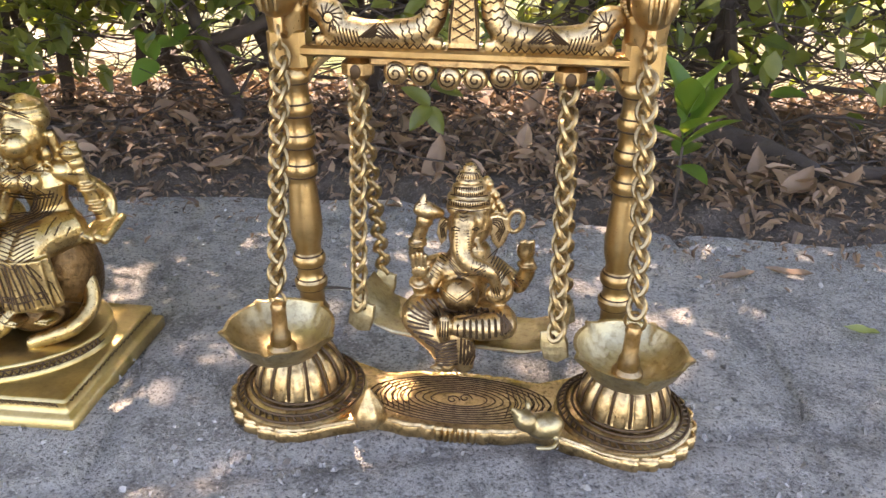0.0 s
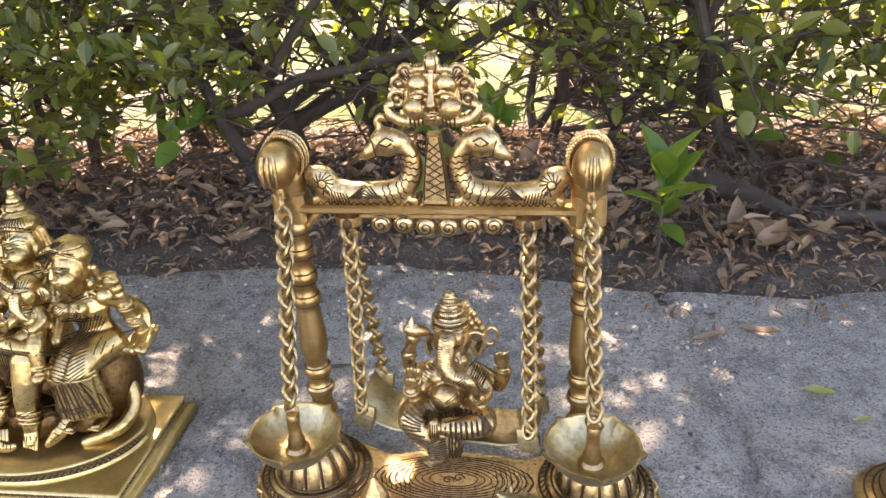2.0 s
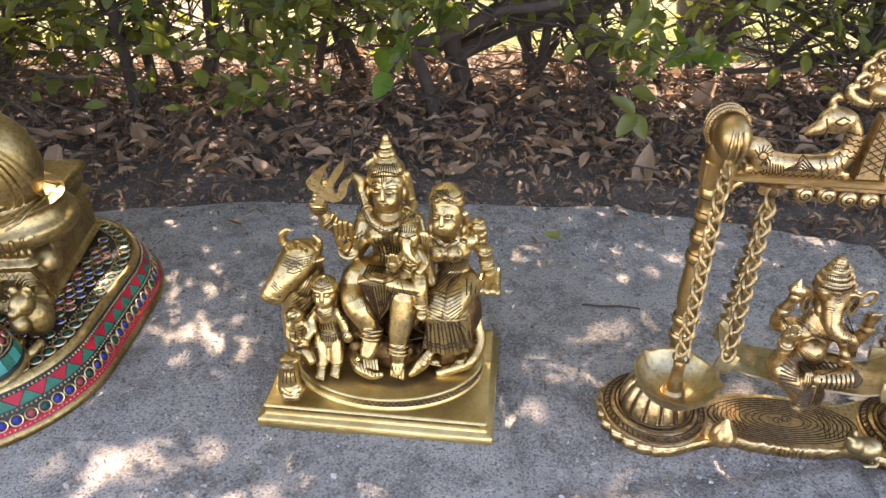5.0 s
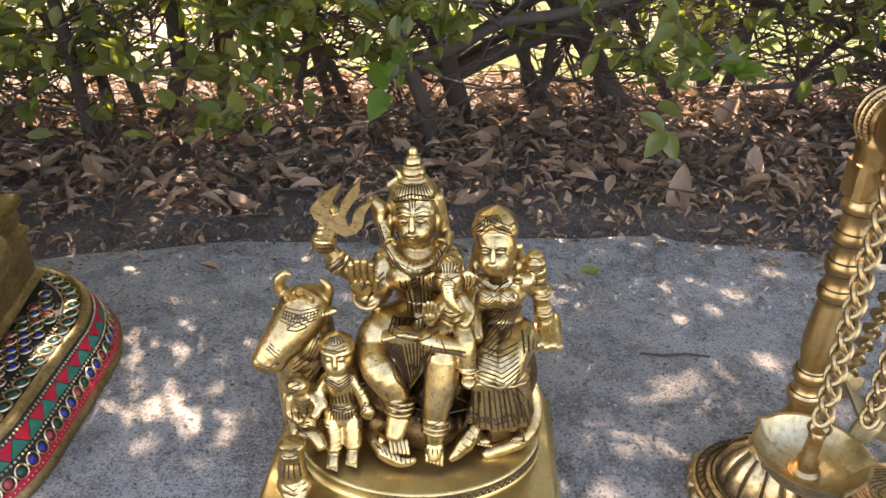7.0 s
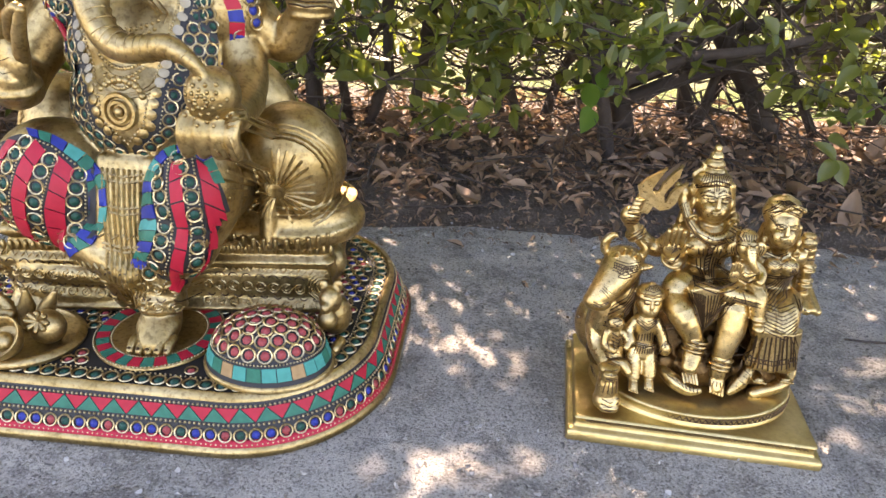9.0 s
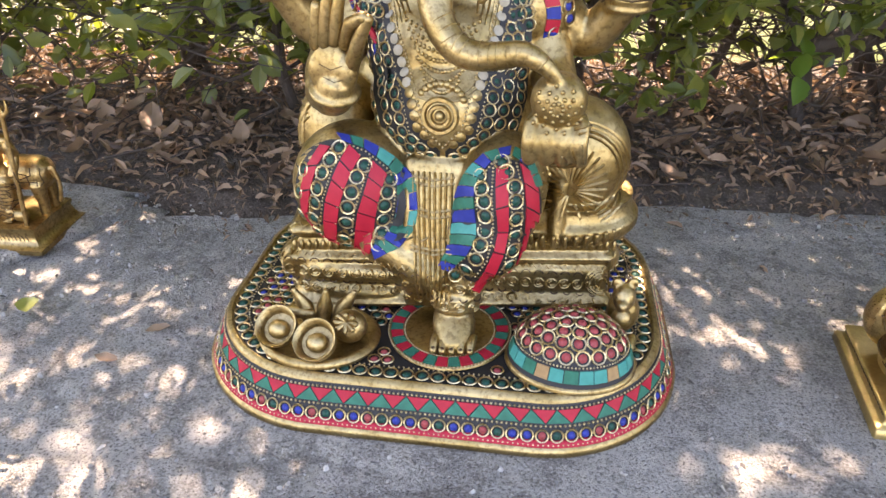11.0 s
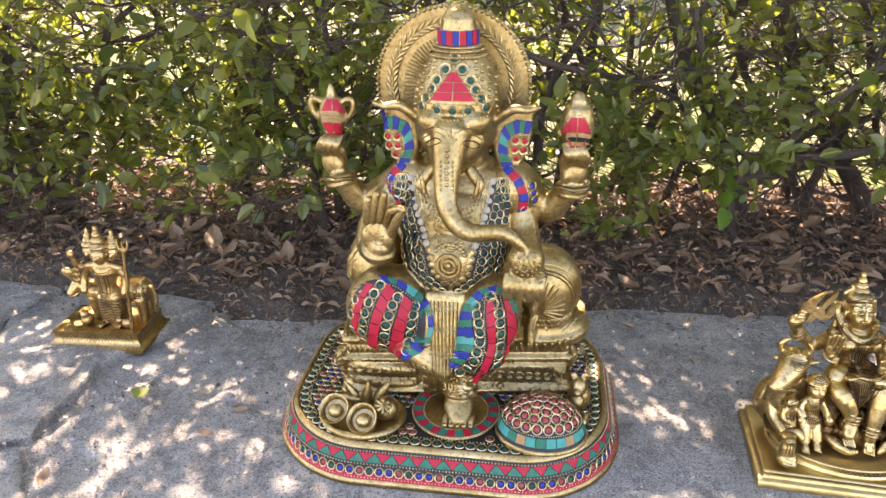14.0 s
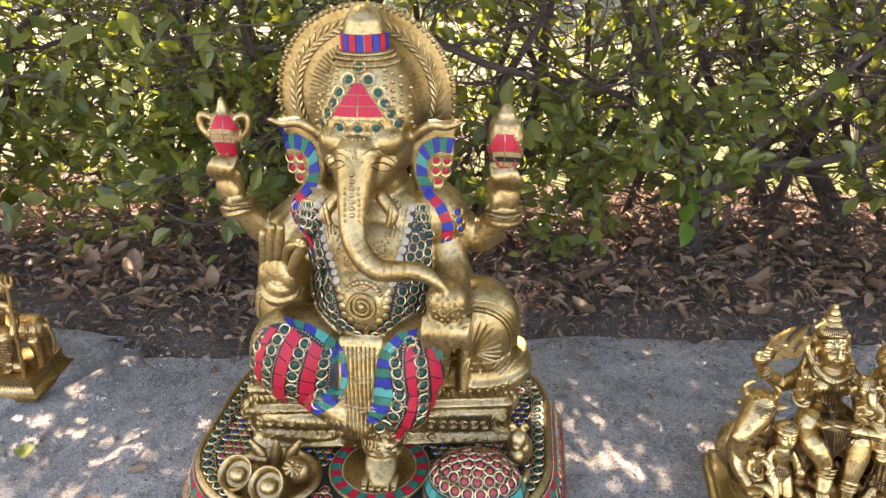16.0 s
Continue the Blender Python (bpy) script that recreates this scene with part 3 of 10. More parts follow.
gnarled(-0.22, 1.22, ((((-0.215, -0.02), (-0.250, 0.10), (-0.315, 0.227), (-0.389, 0.366), (-0.46, 0.60)), 0.019, 0.010), (((-0.245, 0.06), (-0.142, 0.116), (0.025, 0.176), (0.20, 0.27)), 0.014, 0.006), (((-0.24, 0.10), (-0.10, 0.185), (0.0, 0.221), (0.12, 0.33)), 0.011, 0.005)))
gnarled(0.04, 1.24, ((((0.05, -0.02), (-0.018, 0.094), (-0.067, 0.157), (-0.15, 0.28), (-0.22, 0.47)), 0.021, 0.011), (((-0.052, 0.150), (-0.143, 0.129), (-0.235, 0.074), (-0.33, 0.05)), 0.010, 0.005)))
gnarled(-0.595, 1.22, ((((-0.597, -0.02), (-0.584, 0.123), (-0.567, 0.206), (-0.551, 0.285), (-0.53, 0.52)), 0.011, 0.008), (((-0.58, 0.12), (-0.545, 0.165), (-0.448, 0.148), (-0.359, 0.174), (-0.247, 0.243), (-0.15, 0.34)), 0.013, 0.006), (((-0.575, 0.13), (-0.48, 0.231), (-0.425, 0.273), (-0.33, 0.37)), 0.010, 0.005)))
gnarled(0.46, 1.22, ((((0.46, -0.02), (0.454, 0.064), (0.440, 0.175), (0.428, 0.261), (0.41, 0.50)), 0.010, 0.007), (((0.30, -0.01), (0.322, 0.071), (0.388, 0.149), (0.456, 0.243), (0.54, 0.37)), 0.009, 0.005), (((0.455, 0.10), (0.370, 0.140), (0.259, 0.170), (0.15, 0.20)), 0.009, 0.005), (((0.452, 0.09), (0.395, 0.080), (0.304, 0.057), (0.22, 0.05)), 0.008, 0.004)))
random.seed(88)
gnarled(-0.262, 1.07, ((((-0.268, -0.01), (-0.273, 0.042), (-0.298, 0.125), (-0.332, 0.213), (-0.349, 0.279), (-0.39, 0.42)), 0.012, 0.006), (((-0.324, 0.12), (-0.245, 0.144), (-0.179, 0.176), (-0.104, 0.192), (-0.007, 0.21)), 0.010, 0.006), (((-0.262, 0.129), (-0.208, 0.201), (-0.165, 0.259), (-0.093, 0.332), (-0.031, 0.384)), 0.008, 0.005)), low_sprigs(-0.50, 0.05, 20, 0.12, 0.34))
gnarled(-0.735, 1.07, ((((-0.735, -0.01), (-0.742, 0.15), (-0.733, 0.382)), 0.010, 0.007), (((-0.733, 0.382), (-0.641, 0.339), (-0.549, 0.312), (-0.468, 0.304), (-0.393, 0.269)), 0.007, 0.004)), low_sprigs(-1.25, -0.86, 26, 0.10, 0.36) + low_sprigs(-0.58, -0.40, 10, 0.10, 0.24))
gnarled(-1.87, 1.07, ((((-1.87, -0.01), (-1.856, 0.014), (-1.757, 0.072), (-1.643, 0.153), (-1.554, 0.205), (-1.46, 0.30)), 0.013, 0.006),), low_sprigs(-1.75, -1.25, 24, 0.12, 0.36))
branch = tagged(part("fallen_branch", Clay(2).tube([(0.36, 1.10, 0.022), (0.405, 1.03, 0.026), (0.44, 0.97, 0.024), (0.475, 0.905, 0.020)], [0.012, 0.017, 0.018, 0.013], 7), BARK), "thick brown branch lying on the dead leaves", "branch")
stick = tagged(part("fallen_branch", Clay(2).tube([(0.50, 0.905, 0.022), (0.57, 0.887, 0.024), (0.66, 0.89, 0.024), (0.78, 0.87, 0.020)], [0.007, 0.010, 0.010, 0.006], 6), BARK), "brown branch lying on the dead leaves", "branch")


# the tree whose crown shades the place: trunk behind the hedge, crown above
def shade_tree():
    random.seed(5)
    tree = thing("shade_tree", "tall tree behind the hedge whose crown dapples the light", "tree", pose(0.35, 1.75, -0.02))
    trunk = branch_path((0, 0, 0), (-0.35, 0.55, 2.3), 0, 8, 0.06)
    part("trunk", Clay().tube(trunk, [0.075, 0.062, 0.055, 0.05, 0.048, 0.045, 0.04, 0.035, 0.03], 14), BARK, tree)
    pl, wy, sz, wd = [], [], [], []
    o = Vector((0.35, 1.75, -0.02))
    for i in range(26):
        gx, gy = random.uniform(-2.6, 1.4), random.uniform(-0.5, 0.7)
        h = random.uniform(1.3, 2.0)
        end = Vector((gx, gy, 0)) + SUN_WAY * (h / SUN_WAY.z) - o
        part("limb", Clay().tube(branch_path(trunk[random.randint(5, 8)], end, -0.1, 6, 0.08), [0.02, 0.017, 0.014, 0.011, 0.009, 0.007, 0.004], 6), BARK, tree)
    for i in range(CANOPY):
        gx, gy = random.uniform(-3.0, 1.6), random.uniform(-0.85, 0.80)
        h = random.uniform(1.2, 2.1)
        if random.random() > float(np.interp(gy, (0.40, 0.54, 0.85), (1.0, 0.50, 0.38))) * (1 - 0.35 * max(0, noise.noise(Vector((gx * 2.2, gy * 2.2, 7))))) * (0.62 if gx < -0.82 else 1.0):
            continue
        pl.append(Vector((gx, gy, 0)) + SUN_WAY * (h / SUN_WAY.z) - o)
        wy.append(leaf_way(1.0))
        s = random.uniform(0.024, 0.054)
        sz.append(s)
        wd.append(s * 0.6)
    tagged(part("crown", leaf_sheet(pl, wy, sz, wd), LEAF, tree), kind="stuff")


CANOPY = 56000
shade_tree()


def far_tree():
    """One of the trees added beyond the lawn, out of view, to darken the brass's reflections."""
    random.seed(8)
    t = thing("far_tree", "broad dark green tree beyond the lawn, out of view, added for reflections", "tree", pose(-7.0, 9.5, -0.03), group="trees beyond the lawn")
    part("trunk", Clay().tube(branch_path((0, 0, 0), (0.3, 0.1, 2.4), 0, 6, 0.08), [0.2, 0.16, 0.14, 0.13, 0.12, 0.1, 0.08], 12), BARK, t)
    pl, wy, sz, wd = [], [], [], []
    for i in range(1500):
        d = Vector((random.gauss(0, 1), random.gauss(0, 1), random.gauss(0, 1))).normalized() * random.random() ** 0.4
        k = 1 + 0.25 * noise.noise(d * 2.3)
        pl.append(Vector((d.x * 2.6 * k, d.y * 2.0 * k, 3.2 + d.z * 2.5 * k)))
        wy.append(leaf_way(1.0))
        sz.append(random.uniform(0.25, 0.5))
        wd.append(random.uniform(0.2, 0.34))
    tagged(part("crown", leaf_sheet(pl, wy, sz, wd), LEAF, t), kind="stuff")
    return t


first = far_tree()
for i in range(1, 6):
    copy_thing(first, pose(-7.0 + 2.9 * i, 9.5 + 0.7 * math.sin(2.1 * i), -0.03, 0, 0, 67 * i))

# litter: a deep, uneven mass of dead leaves and sticks
random.seed(21)
pl, wy, sz, wd = [], [], [], []
for i in range(23000):
    x = random.uniform(-2.6, 1.5)
    y = edge_y(x) + random.gauss(0.0, 0.020) + 0.60 * random.random() ** 1.2
    if i % 14 == 0:
        y = edge_y(x) - abs(random.gauss(0, 0.05))
    deep = min(max((y - edge_y(x)) / 0.1 + 0.1, 0), 1)
    pl.append(Vector((x, y, max(soil_z(x, y), 0.002) + 0.002 + 0.022 * random.random() * deep)))
    wy.append(Euler((random.gauss(0, 0.6), random.gauss(0, 0.6), random.uniform(0, 6.28))).to_quaternion())
    s = random.uniform(0.004, 0.022) if random.random() < 0.88 else random.uniform(0.022, 0.042)
    s *= 0.45 + 0.55 * deep
    sz.append(s)
    wd.append(s * random.uniform(0.2, 0.6))
tagged(part("leaf_litter", leaf_sheet(pl, wy, sz, wd, 0.5, 0.5), LEAF_DRY), "brown dead leaves lying thick on the soil", "leaf litter", kind="stuff")
sticks = Clay()
for i in range(700):
    x = random.uniform(-2.4, 1.3)
    y = edge_y(x) + 0.02 + 0.6 * random.random()
    a, l = random.uniform(0, 6.28), random.uniform(0.03, 0.16)
    if y + l * math.sin(a) < edge_y(x) + 0.01:
        a = -a
    z = random.uniform(0.008, 0.04)
    sticks.tube(branch_path((x, y, z), (x + l * math.cos(a), y + l * math.sin(a), z + random.gauss(0, 0.012)), 0, 3, 0.006), random.uniform(0.0006, 0.0016), 4)
tagged(part("fallen_twigs", sticks, BARK), "thin dry twigs tangled in the litter", "twigs", kind="stuff")


# ---- chasing on cast surfaces ----
from mathutils.bvhtree import BVHTree


class Skin:
    """Finds the surface of a casting along one way, to set stones and lines on it."""
    def __init__(self, clay, way=(-0.10, 0.90, -0.40)):
        self.tree = BVHTree.FromPolygons([Vector(p) for p in clay.v], clay.f)
        self.way = Vector(way).normalized()

    def at(self, x, z, y):
        """The surface point and normal behind the place (x, y, z)."""
        o = Vector((x, y, z)) - self.way * 0.4
        p, n, _, d = self.tree.ray_cast(o, self.way)
        if p is None:
            p, n, _, d = self.tree.find_nearest(Vector((x, y, z)))
        if n.dot(self.way) > 0:
            n = -n
        return p, n


def line(c, skin, pts, y, r=0.0007, m=1, lift=0.0003):
    """A chased line over the surface through (x, z) places."""
    out = []
    for (x0, z0), (x1, z1) in zip(pts, pts[1:]):
        k = max(int(math.hypot(x1 - x0, z1 - z0) / 0.004), 1)
        for i in range(k):
            p, n = skin.at(x0 + (x1 - x0) * i / k, z0 + (z1 - z0) * i / k, y)
            out.append(p + n * lift)
    p, n = skin.at(*pts[-1], y)
    out.append(p + n * lift)
    if len(out) > 1:
        c.mat(m).tube(out, r, 4)


def along(pts, f):
    """The place the part f (0 to 1) of the way along a line of places."""
    t = f * (len(pts) - 1)
    i = min(int(t), len(pts) - 2)
    return (pts[i][0] + (pts[i + 1][0] - pts[i][0]) * (t - i), pts[i][1] + (pts[i + 1][1] - pts[i][1]) * (t - i))


# ---- the swing ----
def scallop(b, n, depth):
    return 1 + depth * (abs(math.sin(n * b / 2)) - 0.6)


def chain_link():
    c = Clay()
    pts = []
    for i in range(17):
        a = 2 * math.pi * i / 16
        pts.append((0.0042 * math.cos(a), 0, 0.0062 * math.sin(a)))
    rings = []
    for i in range(16):
        p, d = Vector(pts[i]), (Vector(pts[(i + 1) % 16]) - Vector(pts[i - 1])).normalized()
        u = Vector((0, 1, 0))
        s = d.cross(u)
        rings.append([p + 0.0016 * (s * math.cos(b) + u * math.sin(b)) for b in (2 * math.pi * k / 6 for k in range(6))])
    rings.append(rings[0])
    return c.grid(rings, caps=False).mesh("chain_link", [BRASS_CHAIN])


LINK = chain_link()


def chain(parent, a, b, name="chain", sag=0.0):
    """A curb chain from a to b, link by link."""
    a, b = Vector(a), Vector(b)
    ch = new(name)
    ch.empty_display_size = 0.01
    ch.parent = parent
    n = max(int((b - a).length / 0.0064), 2)
    q = (b - a).to_track_quat("Z", "Y")
    for i in range(n):
        f = (i + 0.5) / n
        ln = new("link", LINK)
        ln.parent = ch
        ln.matrix_basis = Matrix.LocRotScale(a.lerp(b, f) + Vector((0, -sag * 4 * f * (1 - f), 0)), q @ Euler((0.42, 0, radians(52 if i % 2 else -38))).to_quaternion(), None)
    return ch


GROOVE = Clay().ring((0, 0, 0), 0.0082, 0.0008, seg=28).mesh("groove", [PATINA])
SWING = pose(0.0525, 0.447, 0.0, 0, 0, -4.2)


def brass_swing():
    sw = thing("brass_swing", "antique brass swing frame with chains and engraved scalloped base", "swing", SWING)
    # base: two scalloped discs and a scalloped oval plate between them
    out = []
    for i in range(720):
        b = 2 * math.pi * i / 720
        best = 0
        for cx, rx, ry, n in ((-0.1035, 0.0435, 0.0440, 22), (0.1035, 0.0435, 0.0440, 22)):
            # far hit of a ray from the middle with the disc
            d = Vector((math.cos(b), math.sin(b)))
            t0 = d.x * cx
            h = t0 * t0 - (cx * cx - rx * rx)
            if h > 0 and t0 > 0:
                best = max(best, t0 + math.sqrt(h))
        ell = 1 / math.sqrt((math.cos(b) / 0.085) ** 2 + (math.sin(b) / 0.030) ** 2)
        r = max(best, ell)
        sw_ = math.atan2(r * math.sin(b), abs(r * math.cos(b)) - 0.1035)
        r += (0.0042 * abs(math.sin(11 * sw_)) if best > ell else 0.0020 * abs(math.sin(13 * math.atan2(math.sin(b) * 0.4, math.cos(b))))) - 0.0012
        out.append((r * math.cos(b), r * math.sin(b)))
    def band(k, z):
        return [(x * k[0], y * k[1], z) for x, y in out]
    rings = [band((0.985, 0.95), 0.0), band((1.0, 1.0), 0.003), band((1.0, 1.0), 0.008), band((0.985, 0.96), 0.0105), band((0.95, 0.88), 0.0115), band((0.7, 0.6), 0.0115), band((0.1, 0.1), 0.0115)]
    plate = part("base_plate", Clay().grid(rings), BRASS_ORNATE, sw, "engraved scalloped base plate")
    eng = Clay()
    for k in range(9):
        f = 0.30 + 0.085 * k
        eng.tube([(0.060 * f * math.cos(b) + 0.0004 * math.sin(5 * b + k), 0.0245 * f * math.sin(b), 0.0118) for b in (2 * math.pi * i / 48 for i in range(49))], 0.00045, 4, blunt=False)
    for s2 in (-1, 1):
        for k in range(8):
            eng.tube([(s2 * (0.030 + 0.0035 * k), -0.016 + 0.0008 * k, 0.0118), (s2 * (0.033 + 0.0037 * k), 0.0, 0.0118), (s2 * (0.030 + 0.0035 * k), 0.016 - 0.0008 * k, 0.0118)], 0.0004, 4)
        eng.tube([(s2 * 0.004 + 0.0045 * (1 - i / 18) * math.cos(0.5 * i), 0.004 * s2 * 0.3 + 0.0045 * (1 - i / 18) * math.sin(0.5 * i), 0.0119) for i in range(16)], 0.0005, 4)
    part("engraving", eng, PATINA, plate, "blackened engraved ovals")
    rim = Clay()
    for k, s in ((0.992, 1), (0.965, 1)):
        rim.tube([(x * k, y * (k - 0.03), 0.0105) for x, y in out] + [(out[0][0] * k, out[0][1] * (k - 0.03), 0.0105)], 0.0012, 5, blunt=False)
    part("base_rim", rim, BRASS_ORNATE, sw)
    for sx in (-1, 1):
        x = sx * 0.1035
        foot = part("post_foot", Clay().lathe([(0.043, 0.009), (0.0425, 0.013), (0.040, 0.0145), (0.0375, 0.0145), (0.035, 0.0165), (0.0315, 0.0180), (0.0285, 0.0180), (0.0270, 0.022), (0.0255, 0.030), (0.0215, 0.039), (0.0155, 0.0455), (0.012, 0.049), (0.0105, 0.053)], seg=48), BRASS_ORNATE, sw, "domed foot with chased petals", pose(x, 0, 0))
        petals, dark = Clay(), Clay()
        for k in range(14):
            b = 2 * math.pi * k / 14
            e = Vector((math.cos(b), math.sin(b), 0))
            petals.tube([e * 0.0272 + Vector((0, 0, 0.0215)), e * 0.0258 + Vector((0, 0, 0.030)), e * 0.0218 + Vector((0, 0, 0.039)), e * 0.0160 + Vector((0, 0, 0.0452))], [0.0038, 0.0042, 0.0034, 0.0020], 7, 0.45, up=tuple(e))
            for w in (-0.22, 0.22):
                e2 = Vector((math.cos(b + w), math.sin(b + w), 0))
                dark.tube([e2 * 0.0280 + Vector((0, 0, 0.0215)), e2 * 0.0266 + Vector((0, 0, 0.030)), e2 * 0.0224 + Vector((0, 0, 0.0392)), e2 * 0.0165 + Vector((0, 0, 0.0458))], 0.0009, 4)
        part("petals", petals, BRASS_ORNATE, foot)
        for rr, zz in ((0.0405, 0.0148), (0.0362, 0.0168), (0.0318, 0.0184), (0.0285, 0.0195)):
            dark.ring((0, 0, zz), rr, 0.0009, seg=48)
        for k in range(52):
            b = 2 * math.pi * k / 52
            dark.tube([(0.0362 * math.cos(b), 0.0362 * math.sin(b), 0.0168), (0.0398 * math.cos(b + 0.07), 0.0398 * math.sin(b + 0.07), 0.0152)], 0.0006, 4)
        part("chasing", dark, PATINA, foot, "blackened chased lines")
        # turned post
        prof = [(0.0105, 0.050), (0.0125, 0.054), (0.009, 0.058), (0.0085, 0.066), (0.0105, 0.070), (0.008, 0.075), (0.0078, 0.084), (0.0102, 0.087), (0.0105, 0.091), (0.0080, 0.094), (0.0080, 0.100), (0.0103, 0.103), (0.0103, 0.107), (0.0078, 0.110),
                (0.0080, 0.115), (0.0098, 0.122), (0.0100, 0.130), (0.0092, 0.142), (0.0080, 0.154), (0.0078, 0.157), (0.0100, 0.160), (0.0100, 0.164), (0.0080, 0.167), (0.0078, 0.174), (0.0100, 0.177), (0.0100, 0.181), (0.0080, 0.184), (0.0078, 0.192),
                (0.0098, 0.195), (0.0100, 0.198), (0.0080, 0.202), (0.0080, 0.210), (0.0102, 0.213), (0.0102, 0.216), (0.0085, 0.219)]
        prof = [(r * 0.96, z) for r, z in prof]
        px = sx * 0.092
        post = part("post", Clay().lathe(prof, seg=28), BRASS_POST, sw, m=pose(px, 0.004, 0, 0, -1.2, 0))
        for z in (0.086, 0.0925, 0.1015, 0.1085, 0.1585, 0.1655, 0.1755, 0.1825, 0.1935, 0.2, 0.2115):
            part("groove", GROOVE, PATINA, post, "", pose(0, 0, z))
        part("post_block", Clay().box((0, 0, 0.2295), (0.0205, 0.019, 0.023), bevel=0.14), BRASS_POST, post)
        # finial like a bird's head that looks forward: chased hood behind, smooth bulb in front
        fin = fused(Clay(2).ball((0, 0.001, 0.2605), (0.0128, 0.0110, 0.0150)).ball((0, -0.0165, 0.2610), (0.0115, 0.0150, 0.0142), (12, 0, 0)).tube([(0, 0, 0.238), (0, -0.001, 0.25)], [0.0105, 0.0115]), 0.001, 2)
        fn = part("finial", fin, BRASS_POST, post, "smooth rounded bird-head finial", angle=0)
        det, cut = Clay(), Clay()
        for off, rr in ((-0.0045, 0.0146), (-0.0005, 0.0153), (0.0045, 0.0150)):
            pts = [(rr * 0.88 * math.cos(radians(b)), off, 0.2608 + rr * math.sin(radians(b))) for b in range(-50, 231, 8)]
            det.tube(pts, 0.0008, 5)
            for p, q in zip(pts, pts[1:]):
                det.ball((p[0] * 1.01, p[1] - 0.0016, p[2]), 0.0010, None, 6, 4)
                cut.tube([(p[0], p[1] + 0.0012, p[2]), (q[0] * 0.99, q[1] + 0.0030, q[2])], 0.00045, 4)
        part("feather_rib", det, BRASS_ORNATE, fn)
        part("chased_line", cut, PATINA, fn)
        beak = Clay()
        for w in (-0.0042, 0.0, 0.0042):
            beak.tube([(w * 0.8, -0.0290, 0.2700), (w, -0.0318, 0.2610), (w * 0.9, -0.0300, 0.2520)], [0.0010, 0.0014, 0.0010], 6)
        part("beak", beak, BRASS_CHAIN, fn)
        ey = Clay().ring((0, -0.0175, 0.2375), 0.0055, 0.0011, (1, 0.3, 0), 18)
        part("hook_ring", ey, BRASS_CHAIN, post)
        part("hook", Clay().tube([(0, -0.008, 0.238), (0, -0.0155, 0.241), (0, -0.0155, 0.248)], 0.0028, 8), BRASS_SWING, post)
    # cross bar
    bar = part("crossbar", Clay().box((0, 0.003, 0.2295), (0.172, 0.017, 0.0055), bevel=0.25), BRASS_POST, sw, m=pose(-0.0045, 0, 0))
    for sx in (-1, 1):
        part("brace", Clay().tube([(sx * 0.0835, 0.003, 0.214), (sx * 0.079, 0.003, 0.221), (sx * 0.072, 0.003, 0.2275)], [0.0022, 0.0022, 0.003], 8), BRASS_SWING, bar)
        lug = Clay().box((sx * 0.056, 0.003, 0.2205), (0.0165, 0.014, 0.014), bevel=0.3)
        lg = part("lug", lug, BRASS_SWING, bar)
        part("eye", Clay().ball((sx * 0.056, -0.0042, 0.2195), (0.003, 0.0012, 0.0038)), PATINA, lg)
    apron = Clay().box((0, 0.003, 0.2255), (0.098, 0.010, 0.006), bevel=0.2)
    part("apron", apron, BRASS_SWING, bar)
    for k in range(6):
        x = -0.035 + 0.014 * k
        z = 0.2195 - (0.0018 if k in (2, 3) else 0)
        sc = part("scroll", Clay(2).ball((0, 0, 0), (0.0066, 0.0045, 0.0066), None, 12, 6), BRASS_ORNATE, bar, m=pose(x, -0.0005, z))
        sp = [(0.0050 * (1 - i / 18) * math.cos(i * 0.65 + k), -0.0044 + 0.0018 * (1 - i / 18) ** 2, 0.0050 * (1 - i / 18) * math.sin(i * 0.65 + k)) for i in range(16)]
        part("spiral", Clay().tube(sp, 0.0007, 4), PATINA, sc)
    # two peacocks, a stalk and a maned face above
    for sx in (-1, 1):
        pk = Clay(2)
        pk.tube([(sx * 0.076, 0.003, 0.250), (sx * 0.070, 0.003, 0.2475), (sx * 0.066, 0.003, 0.2405), (sx * 0.052, 0.003, 0.238), (sx * 0.036, 0.003, 0.2385), (sx * 0.022, 0.003, 0.241), (sx * 0.0145, 0.003, 0.251), (sx * 0.0150, 0.003, 0.263), (sx * 0.0215, 0.003, 0.2715)],
                [0.0062, 0.0080, 0.0084, 0.0076, 0.0074, 0.0078, 0.0062, 0.0055, 0.006], 12)
        pk.ball((sx * 0.0280, 0.002, 0.2710), (0.0115, 0.0080, 0.0088))
        pk.tube([(sx * 0.035, 0.001, 0.2680), (sx * 0.0400, 0.0, 0.2650), (sx * 0.0450, 0.0, 0.2615)], [0.0056, 0.0040, 0.0014], 8)
        pk.tube([(sx * 0.030, 0.003, 0.2775), (sx * 0.034, 0.003, 0.282), (sx * 0.0315, 0.003, 0.2865), (sx * 0.0285, 0.003, 0.2845)], [0.0026, 0.0022, 0.0022, 0.002], 7)
        pk.box((sx * 0.044, 0.003, 0.2345), (0.066, 0.011, 0.005))
        body = part("peacock", fused(pk, 0.001, 2), BRASS_ORNATE, bar, "cast peacock with scaled neck", angle=0)
        ln = Clay()
        on_bird = Skin(pk, (0, 1, 0))
        def chase(pts, r=0.0005):
            line(ln, on_bird, [(sx * x, z) for x, z in pts], 0.0, r, 0)
        # scales up the neck, in rows of little bows
        neck = [(0.030, 0.2395), (0.0215, 0.2420), (0.0155, 0.2490), (0.0145, 0.2570), (0.0165, 0.2645)]
